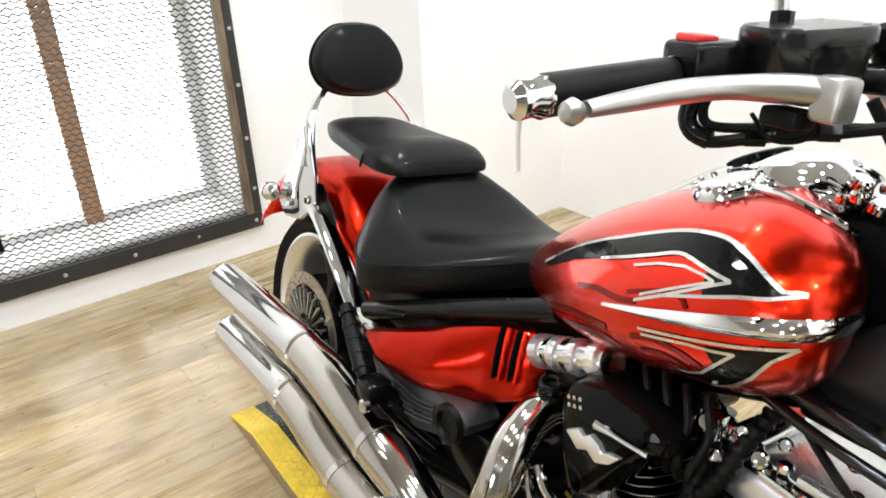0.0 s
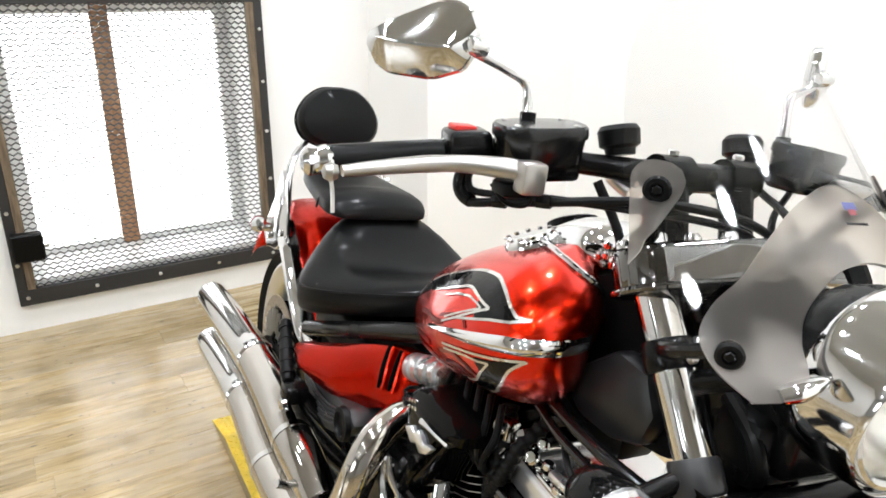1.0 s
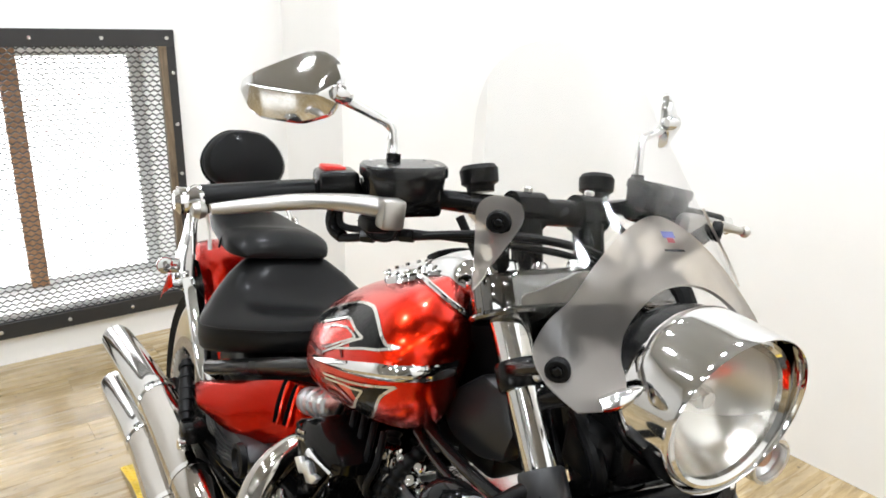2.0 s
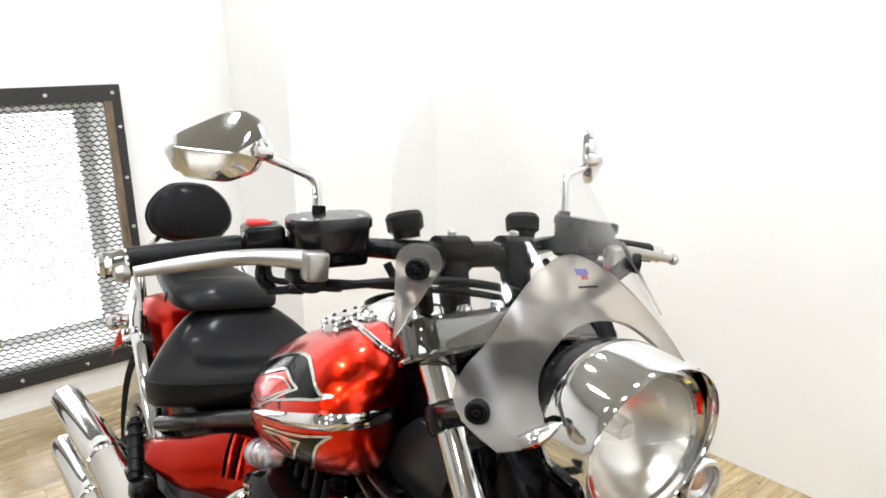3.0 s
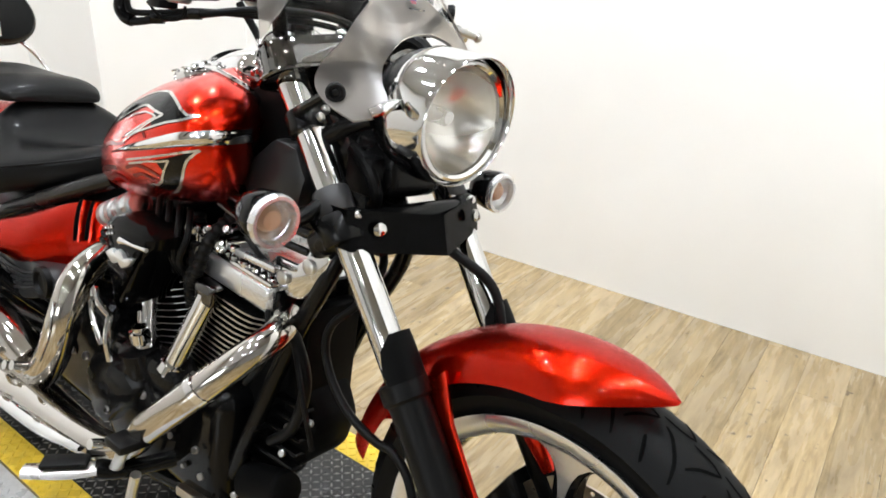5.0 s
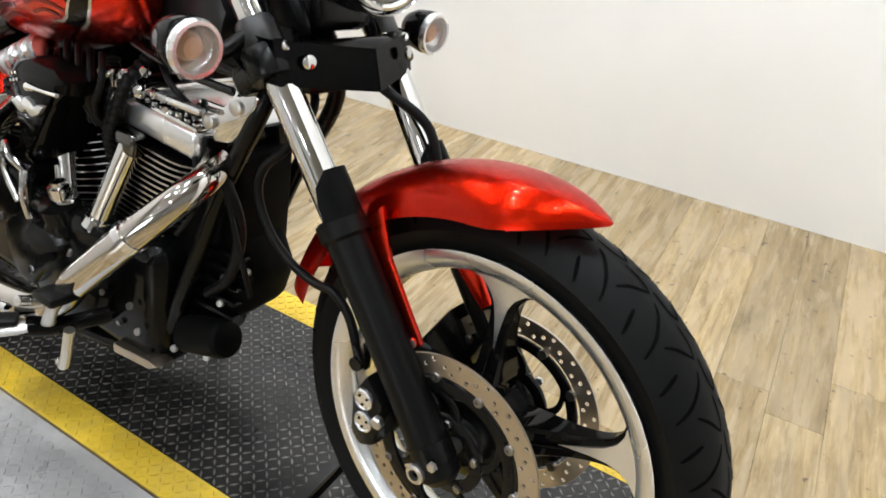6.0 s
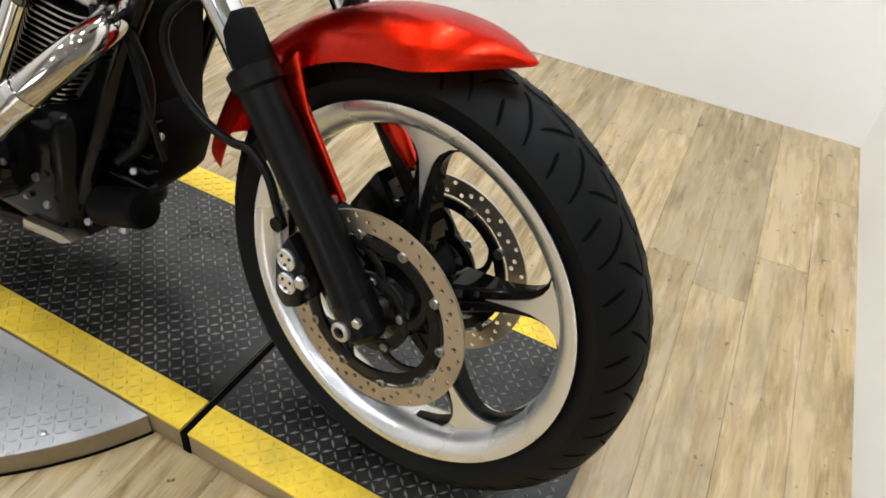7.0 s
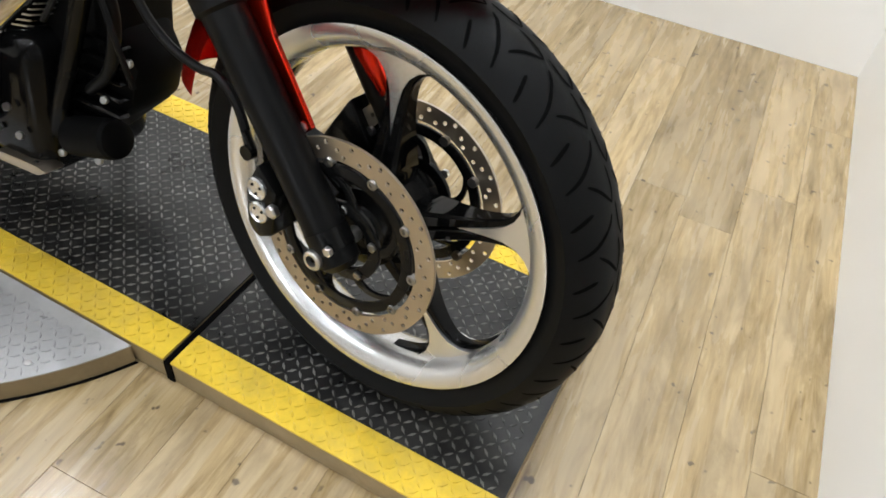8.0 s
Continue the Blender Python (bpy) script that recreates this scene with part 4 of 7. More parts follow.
for s in (-1, 1):
    a, b = screen_point(0.82 * s, 0.972), screen_point(0.575 * s, 0.993)
    front("pointed_end", tube([a + Vector((0.003, 0, 0)), a.lerp(b, 0.35) + Vector((0.007, 0, 0)), a.lerp(b, 0.8) + Vector((0.007, 0, 0)), b + Vector((0.008, 0, 0))], [0.010, 0.012, 0.007, 0.0015], 14, 14, flat=0.7), chrome, shield, "chrome pointed end")
for name, u0, u1, z0, z1, m in (("sticker", -0.055, 0.055, 1.112, 1.118, mat("sticker_blue", (0.20, 0.22, 0.48), 0.4)), ("sticker", -0.028, 0.034, 1.108, 1.1125, mat("sticker_red", (0.5, 0.14, 0.16), 0.4)), ("sticker_line", -0.09, 0.09, 1.100, 1.102, grey_plastic)):
    sb = bmesh.new()
    sb.faces.new([sb.verts.new(screen_point(u, z) + Vector((0.004, 0, 0.004))) for u, z in ((u0, z0), (u1, z0), (u1, z1), (u0, z1))])
    bmesh.ops.solidify(sb, geom=sb.faces[:], thickness=0.0006)
    front(name, sb, m, shield, "small plain coloured sticker", 0)

# ---- handlebar and controls
bar_pts = [(-0.705, -0.44, 1.072), (-0.708, -0.33, 1.084), (-0.690, -0.22, 1.094), (-0.640, -0.12, 1.097), (-0.600, -0.06, 1.098), (-0.595, 0.0, 1.098)]
bar_pts = bar_pts + [(x, -y, z) for x, y, z in reversed(bar_pts[:-1])]
bar = front("handlebar", tube(bar_pts, [0.0125, 0.0125, 0.0125, 0.014, 0.017, 0.0185, 0.017, 0.014, 0.0125, 0.0125, 0.0125], 18, 60), black_satin, None, "black wide handlebar")
for s in (-1, 1):
    front("grip", tube([(-0.7040, 0.442 * s, 1.0715), (-0.708, 0.33 * s, 1.084), (-0.7065, 0.305 * s, 1.0865)], 0.0175, 20, 10), rubber, bar, "black rubber grip")
    ends = [Vector((-0.7065, 0.302 * s, 1.0865)), Vector((-0.7035, 0.440 * s, 1.0717))]
    front("grip_end", tube([ends[1], ends[1].lerp(ends[0], -0.05), ends[1].lerp(ends[0], -0.10), ends[1].lerp(ends[0], -0.19), ends[1].lerp(ends[0], -0.23)], [0.0175, 0.018, 0.0150, 0.0165, 0.010], 10), chrome, bar, "chrome bar end")
    front("grip_ring", tube([ends[0], ends[0].lerp(ends[1], -0.05)], 0.0185, 20), chrome, bar)
    sw = front("switch_box", box((-0.030, -0.026, -0.018), (0.022, 0.026, 0.024), 0.007, 3, None, Matrix.Translation((-0.694, 0.278 * s, 1.096)) @ pose(0, 0, 0, -6 * s, 0, 8 * s)), black_satin, bar, "black switch housing")
    front("switch_button", box((-0.014, -0.015, 0.0), (0.010, 0.015, 0.008), 0.003, 2, None, Matrix.Translation((-0.704, 0.282 * s, 1.116))), red_plastic if s < 0 else black_plastic, sw, "red switch" if s < 0 else "black switch")
    front("switch_knob", revolve([(0, 0), (0, 0.009), (0.006, 0.008), (0.008, 0)], (-0.690, 0.247 * s, 1.104), (0.2, -s, 0.3), 14), black_plastic, sw)
    front("riser", tube([(-0.560, 0.052 * s, 0.985), (-0.575, 0.052 * s, 1.04), (-0.597, 0.052 * s, 1.098)], [0.024, 0.021, 0.023], 18, 10), black_gloss, bar, "black handlebar riser")
    front("riser_clamp", tube([(-0.597, 0.030 * s, 1.098), (-0.597, 0.075 * s, 1.098)], 0.026, 20), black_gloss, bar)
    front("clamp_bolt", disc_bolt((-0.600, 0.052 * s, 1.124), (0, 0, 1), 0.007, 0.006), satin_steel, bar)
    # master cylinder
    rc = Matrix.Translation((-0.655, -0.204 if s < 0 else 0.236, 1.110)) @ pose(0, 0, 0, -6 * s, 0, 10 * s)

    def oval(k, z):
        return [rc @ Vector((0.040 * k * math.copysign(abs(math.cos(a)) ** 0.62, math.cos(a)), 0.055 * k * math.copysign(abs(math.sin(a)) ** 0.62, math.sin(a)), z)) for a in np.linspace(0, 2 * math.pi, 40, endpoint=False)]
    res = front("fluid_reservoir", rings([oval(0.80, -0.018), oval(0.88, -0.012), oval(0.95, 0.016)]), black_sheen, bar, "black brake fluid reservoir" if s < 0 else "black clutch reservoir")
    front("reservoir_lid", rings([oval(0.93, 0.014), oval(0.99, 0.015), oval(1.0, 0.018), oval(0.99, 0.027), oval(0.94, 0.030), oval(0.3, 0.031)]), black_sheen, res)
    front("reservoir_body", box((-0.026, -0.020 if s < 0 else -0.046, -0.036), (0.026, 0.046 if s < 0 else 0.020, -0.010), 0.008, 3, None, rc), black_gloss, res)
    for a, b in ((-0.026, -0.036), (0.024, -0.036), (-0.026, 0.036), (0.024, 0.036)):
        front("lid_screw", disc_bolt(rc @ Vector((a, b, 0.0300)), (0, 0, 1), 0.004, 0.0015, 10), satin_steel, res)
    # lever
    lev = tube([(-0.590, 0.238 * s, 1.090), (-0.604, 0.252 * s, 1.092), (-0.622, 0.275 * s, 1.0915), (-0.640, 0.31 * s, 1.089), (-0.650, 0.35 * s, 1.084), (-0.652, 0.40 * s, 1.077), (-0.652, 0.440 * s, 1.071)], [0.0125, 0.0145, 0.014, 0.0115, 0.0115, 0.0098, 0.0075], 16, 30, flat=0.85)
    lev = revolve([(-0.010, 0), (-0.007, 0.0075), (0, 0.0105), (0.007, 0.0075), (0.010, 0)], (-0.652, 0.452 * s, 1.0695), (0, 1, 0), 16, lev)
    lever = front("brake_lever" if s < 0 else "clutch_lever", lev, lever_alu, bar, "bare aluminium lever with a ball end")
    front("lever_perch", box((-0.603, -0.262, 1.070) if s < 0 else (-0.603, 0.232, 1.070), (-0.578, -0.232, 1.106) if s < 0 else (-0.578, 0.262, 1.106), 0.005, 2), lever_alu, lever, "bare aluminium lever perch")
    front("perch_switch", box((-0.640, 0.238, 1.060) if s > 0 else (-0.640, -0.268, 1.060), (-0.605, 0.268, 1.076) if s > 0 else (-0.605, -0.238, 1.076), 0.004, 2), black_plastic, lever, "black brake light switch")
    # mirror
    up = 0.0 if s < 0 else 0.020
    stem = front("mirror_stem", tube([(-0.680, 0.211 * s, 1.132), (-0.686, 0.212 * s, 1.160 + up * 0.5), (-0.690, 0.213 * s, 1.176 + up), (-0.692, 0.217 * s, 1.183 + up), (-0.694, 0.224 * s, 1.187 + up), (-0.696, 0.25 * s, 1.197 + up), (-0.698, 0.290 * s if s < 0 else 0.266, 1.212 + up)], [0.0075, 0.0065, 0.0062, 0.0064, 0.0062, 0.0062, 0.008], 14), chrome, bar, "bent chrome mirror stem")
    front("stem_nut", revolve([(0, 0), (0, 0.010), (0.012, 0.010), (0.014, 0)], (-0.680, 0.211 * s, 1.136), (-0.1, 0, 1), 6), black_satin, stem)

    outline = [(0.002, 0.018), (0.012, 0.036), (0.030, 0.043), (0.052, 0.041), (0.105, 0.014), (0.126, -0.001), (0.127, -0.014), (0.112, -0.034), (0.095, -0.041), (0.045, -0.040), (0.012, -0.026), (0.002, -0.006)]
    fine = []
    for (a, b), (c, d) in zip(outline, outline[1:] + outline[:1]):
        fine += [(a + (c - a) * f, b + (d - b) * f) for f in (0.12, 0.5, 0.88)]
    sm = fine
    mc = Vector((-0.692, 0.284 * s if s < 0 else 0.262, 1.214 + up))
    turnm = Matrix.Translation(mc) @ pose(0, 0, 0, 0, -6, 45 * s)

    def mring(scale, depth):
        cx, cz = 0.066, 0.0
        return [turnm @ Vector((depth, s * (cx + (a - cx) * scale) * 1.12, (cz + (b - cz) * scale) * 1.12)) for a, b in sm]

    def ridge(ky, kz, depth):
        return [turnm @ Vector((depth, s * (0.066 + (a - 0.066) * ky) * 1.12, (-0.006 + (b + 0.006) * kz) * 1.12)) for a, b in sm]
    shell = rings([mring(0.97, -0.012), mring(1.0, -0.008), mring(1.0, -0.002), ridge(0.975, 0.94, 0.003), ridge(0.70, 0.10, 0.019), ridge(0.64, 0.02, 0.0195)], cap=True)
    head = front("mirror_head", shell, chrome, bar, "chrome pointed rear-view mirror", 24)
    front("mirror_face", rings([mring(0.90, -0.0135), mring(0.02, -0.0135)], cap=True), mirror_glass, head, "mirror glass")
    front("mirror_joint", revolve([(-0.012, 0), (-0.010, 0.010), (0, 0.013), (0.012, 0.010), (0.016, 0)], mc + Vector((0.004, s * 0.002, 0)), (0.1, s, 0.2), 16), chrome, head)
front("plastic_tie", tube([(-0.735, -0.432, 1.062), (-0.752, -0.425, 1.045), (-0.760, -0.418, 1.020), (-0.758, -0.416, 0.995)], 0.0026, 8, 14), white_gloss, bar, "pale plastic tie hanging from the bar end")
# instruments of cable and hose at the bar
front("throttle_cable", tube([(-0.700, -0.272, 1.080), (-0.705, -0.276, 1.055), (-0.697, -0.274, 1.040), (-0.680, -0.268, 1.035), (-0.650, -0.240, 1.045), (-0.611, -0.211, 1.056), (-0.55, -0.135, 1.076), (-0.515, -0.055, 1.077), (-0.50, 0.015, 1.060), (-0.495, 0.075, 1.02), (-0.50, 0.09, 0.95)], 0.0055, 10, 48), rubber, bar)
front("throttle_cable", tube([(-0.690, -0.268, 1.080), (-0.694, -0.270, 1.060), (-0.685, -0.264, 1.048), (-0.650, -0.238, 1.053), (-0.605, -0.205, 1.062), (-0.55, -0.13, 1.066), (-0.512, -0.05, 1.064), (-0.50, 0.01, 1.046), (-0.50, 0.065, 1.00), (-0.51, 0.08, 0.93)], 0.0045, 10, 48), rubber, bar)
front("throttle_elbow", tube([(-0.700, -0.272, 1.082), (-0.705, -0.276, 1.055), (-0.697, -0.274, 1.041), (-0.682, -0.268, 1.036)], 0.0085, 12, 16), black_satin, bar, "black metal cable elbow")
front("switch_wire", tube([(-0.650, -0.262, 1.066), (-0.640, -0.245, 1.046), (-0.622, -0.228, 1.048), (-0.612, -0.225, 1.066)], 0.002, 8, 20), rubber, bar)
for p in ((-0.655, -0.244, 1.044), (-0.611, -0.211, 1.057)):
    front("cable_nut", tube([Vector(p) + Vector((-0.006, -0.006, -0.001)), Vector(p) + Vector((0.006, 0.006, 0.001))], 0.0085, 6), black_satin, bar)
front("brake_hose", tube([(-0.63, -0.13, 1.08), (-0.60, -0.11, 1.03), (-0.56, -0.10, 0.97), (-0.50, -0.06, 0.90)], 0.006, 10, 24), rubber, bar)
front("clutch_cable", tube([(-0.64, 0.15, 1.075), (-0.56, 0.12, 1.06), (-0.50, 0.08, 1.03), (-0.47, 0.05, 0.95)], 0.0055, 10, 24), rubber, bar)
front("clutch_cable", tube([(-0.67, 0.24, 1.07), (-0.60, 0.14, 1.045), (-0.52, 0.07, 1.00), (-0.49, 0.03, 0.93)], 0.005, 10, 24), rubber, bar)
for s in (-1, 1):
    front("bar_plug", revolve([(0, 0), (0, 0.018), (0.008, 0.019), (0.012, 0.025), (0.030, 0.026), (0.036, 0.022), (0.036, 0)], (-0.638, 0.098 * s, 1.112), (-0.3, 0.1 * s, 0.9), 24), black_plastic, bar, "black rubber cap on the bar clamp")
    front("cable_plug", tube([(-0.655, 0.105 * s, 1.095), (-0.64, 0.095 * s, 1.08), (-0.62, 0.085 * s, 1.07)], 0.010, 12, 6), satin_steel, bar)
front("fork_shroud", box((-0.52, -0.060, 0.885), (-0.44, 0.060, 0.955), 0.02, 3), black_satin, None, "black cowl behind the headlight")
for x, y in ((-0.515, -0.06), (-0.50, 0.0), (-0.535, -0.085), (-0.515, 0.06)):
    front("yoke_bolt", disc_bolt((x, y, 1.012 + (-0.5 - x) * -0.4), (0.5, 0, 0.86), 0.010, 0.010, 12), chrome)

# ---- front fender
def fender_point(a, t, R, half, drop):
    """a: angle round the wheel; t from -1 to 1 across."""
    r = R - drop * abs(t) ** 2.6
    return FW_C + Vector((r * math.cos(a), half * math.sin(t * 1.25) / math.sin(1.25), r * math.sin(a)))


rows = []
for k in np.linspace(0, 1, 64) ** 1.3:
    a = radians(73 + (166 - 73) * k)
    fade = math.sin(min(1.0, k / 0.24) * math.pi / 2)
    half = 0.075 * (0.03 + 0.97 * fade ** 0.75) * (1 - 0.12 * max(0, (k - 0.6) / 0.4))
    R = 0.398 - 0.010 * k - 0.006 * (1 - fade) ** 2
    rows.append([fender_point(a, t, R, half, 0.004 + 0.056 * fade ** 0.9) for t in np.linspace(-1, 1, 21)])
fb = rings(rows, close=False, cap=False)
bmesh.ops.solidify(fb, geom=fb.faces[:], thickness=0.004)
fender = front("front_fender", fb, red_paint, None, "candy red front fender")
for s in (-1, 1):
    st = [(-0.165, 0.082 * s, 0.660), (-0.205, 0.082 * s, 0.610), (-0.185, 0.086 * s, 0.560), (-0.082, 0.086 * s, 0.475), (-0.068, 0.086 * s, 0.490), (-0.140, 0.084 * s, 0.590)]
    front("fender_stay", poly_prism([(x, z) for x, _, z in st], 0.079 if s > 0 else -0.087, 0.087 if s > 0 else -0.079, 0.002), red_paint, fender, "candy red fender stay")
    front("stay_bolt", disc_bolt((-0.083, 0.087 * s, 0.486), (0, s, 0), 0.007, 0.004), satin_steel, fender)

# ---- calipers and hoses
for s in (-1, 1):
    cal = bmesh.new()
    q = 0.100 * s
    pts = []
    for k, r in (((146, 0.148), (150, 0.100), (196, 0.098), (199, 0.128), (190, 0.143), (165, 0.150)) if s < 0 else ((140, 0.172), (150, 0.095), (205, 0.095), (208, 0.130), (200, 0.172), (170, 0.180))):
        pts.append((r * math.cos(radians(k)), 0.347 + r * math.sin(radians(k))))
    poly_prism(pts, min(q - 0.034 * s, q + 0.030 * s), max(q - 0.034 * s, q + 0.030 * s), 0.008, bm=cal)
    caliper = front("brake_caliper", cal, black_satin, None, "black four-piston brake caliper")
    for x, z in ((-0.119, 0.393), (-0.115, 0.356)):
        front("piston_cap", revolve([(0, 0), (0, 0.0165), (0.004, 0.0165), (0.006, 0.014), (0.004, 0.012), (0.004, 0)], (x, q + 0.030 * s, z), (0, s, 0), 24), machined, caliper, "bright round piston cap")
        for a in (0.5, 2.6, 4.7):
            # Small black discs on the cap, coloured as the shade of its holes.
            front("cap_hole", revolve([(0, 0), (0, 0.0022), (0.0006, 0.0022), (0.0006, 0)], (x + 0.008 * math.cos(a), q + 0.0345 * s, z + 0.008 * math.sin(a)), (0, s, 0), 8), recess_shade, caliper)
    front("caliper_bolt", disc_bolt((-0.088, q + 0.030 * s, 0.372), (0, s, 0), 0.010, 0.010), satin_steel, caliper)
    if s < 0:
        front("bleed_nipple", tube([(-0.150, q + 0.01 * s, 0.432), (-0.162, q + 0.012 * s, 0.455)], 0.006, 10), black_satin, caliper)
    if s < 0:
        front("banjo", revolve([(-0.006, 0), (-0.006, 0.011), (0.006, 0.011), (0.006, 0)], (-0.155, q + 0.012 * s, 0.425), (0, 1, 0), 14), black_satin, caliper)
    if s < 0:
        front("brake_hose", tube([(-0.160, q + 0.005 * s, 0.43), (-0.190, q, 0.480), (-0.225, q, 0.505), (-0.261, q, 0.503), (-0.315, q, 0.514), (-0.364, q, 0.546), (-0.393, q, 0.596), (-0.388, q - 0.005 * s, 0.640), (-0.353, q - 0.02 * s, 0.683), (-0.34, 0.05 * s, 0.74), (-0.39, 0.02 * s, 0.78)], 0.0068, 10, 48), rubber, None, "black brake hose")
front("brake_hose", tube([(-0.37, 0.03, 0.795), (-0.30, 0.05, 0.765), (-0.235, 0.085, 0.72), (-0.205, 0.09, 0.64), (-0.20, 0.09, 0.60)], 0.008, 12, 30), rubber, None, "black arched brake hose")
front("hose_holder", box((-0.43, -0.06, 0.755), (-0.34, 0.06, 0.782), 0.006, 2), black_satin)

# ---- tank
TANK_X = [-1.125, -1.10, -1.05, -1.00, -0.93, -0.85, -0.77, -0.70, -0.668, -0.637, -0.612, -0.596, -0.584, -0.577]
TANK_C = [0.735, 0.738, 0.745, 0.757, 0.779, 0.806, 0.832, 0.856, 0.867, 0.876, 0.882, 0.886, 0.888, 0.890]
TANK_T = [0.742, 0.770, 0.810, 0.848, 0.892, 0.933, 0.961, 0.977, 0.976, 0.969, 0.958, 0.946, 0.930, 0.912]
TANK_B = [0.728, 0.715, 0.704, 0.700, 0.703, 0.714, 0.730, 0.746, 0.753, 0.765, 0.781, 0.799, 0.826, 0.870]
TANK_W = [0.012, 0.062, 0.100, 0.130, 0.165, 0.196, 0.215, 0.219, 0.218, 0.214, 0.205, 0.190, 0.160, 0.090]


def notch(x, y):
    """How far the tank's front is set back round the steering head."""
    k = max(0.0, min(1.0, (x + 0.75) / 0.16))
    return 0.105 * k * k * (3 - 2 * k) * math.exp(-(y / 0.078) ** 2)


def warped(bm):
    for v in bm.verts:
        v.co.x -= notch(v.co.x, v.co.y)
    return bm


prof = spline(list(zip(TANK_X, TANK_C, TANK_T, TANK_B, TANK_W)), 73)


def tank_half(x, z):
    """The tank's half width at x and z."""
    c, t, b, w = (np.interp(x, prof[:, 0], prof[:, i]) for i in (1, 2, 3, 4))
    k = (z - c) / (t - c) if z > c else (c - z) / (c - b)
    p, q = (2.2, 2.4) if z > c else (2.5, 3.0)
    return w * max(0.0, 1 - min(1, k) ** p) ** (1 / q)


rows = []
for x, c, t, b, w in prof:
    ring = []
    for k in np.linspace(0, 2 * math.pi, 72, endpoint=False):
        cy, sz = math.cos(k), math.sin(k)
        yy = w * math.copysign(abs(cy) ** (2 / (2.4 if sz > 0 else 3.0)), cy)
        zz = c + ((t - c) if sz > 0 else (c - b)) * math.copysign(abs(sz) ** (2 / (2.2 if sz > 0 else 2.5)), sz)
        ring.append((x, yy, zz))
    rows.append(ring)
tank = body("fuel_tank", warped(rings(rows)), red_paint, None, "candy red teardrop fuel tank with black and silver graphics", 60)


def decal(name, pts, m, lift=0.0012, side=-1, label=""):
    """A painted shape laid on the tank: an outline in x and z."""
    pts = [(x, z) if x < -0.70 else (-0.70 + 0.96 * (x + 0.70), z - 0.05 * (x + 0.70)) for x, z in pts]
    bm = bmesh.new()
    f = bm.faces.new([bm.verts.new((x, 0, z)) for x, z in pts])
    bmesh.ops.triangulate(bm, faces=[f], ngon_method="EAR_CLIP")
    for _ in range(6):
        long = [e for e in bm.edges if e.calc_length() > 0.012]
        if not long:
            break
        bmesh.ops.subdivide_edges(bm, edges=long, cuts=1)
        bmesh.ops.triangulate(bm, faces=bm.faces[:])
    for v in bm.verts:
        x, z = v.co.x, v.co.z
        v.co = (x, side * (tank_half(x, z) + lift), z)
    return body(name, warped(bm), m, tank, label, 0)


def band(pts, w, closed=False):
    """An outline of even width along a line in x and z."""
    P = [Vector((x, z)) for x, z in pts]
    lo, hi = [], []
    n = len(P)
    for i, p in enumerate(P):
        a, b = P[max(i - 1, 0)], P[min(i + 1, n - 1)]
        d = (b - a).normalized()
        o = Vector((-d.y, d.x)) * w / 2
        lo.append(tuple(p - o))
        hi.append(tuple(p + o))
    return lo + hi[::-1]


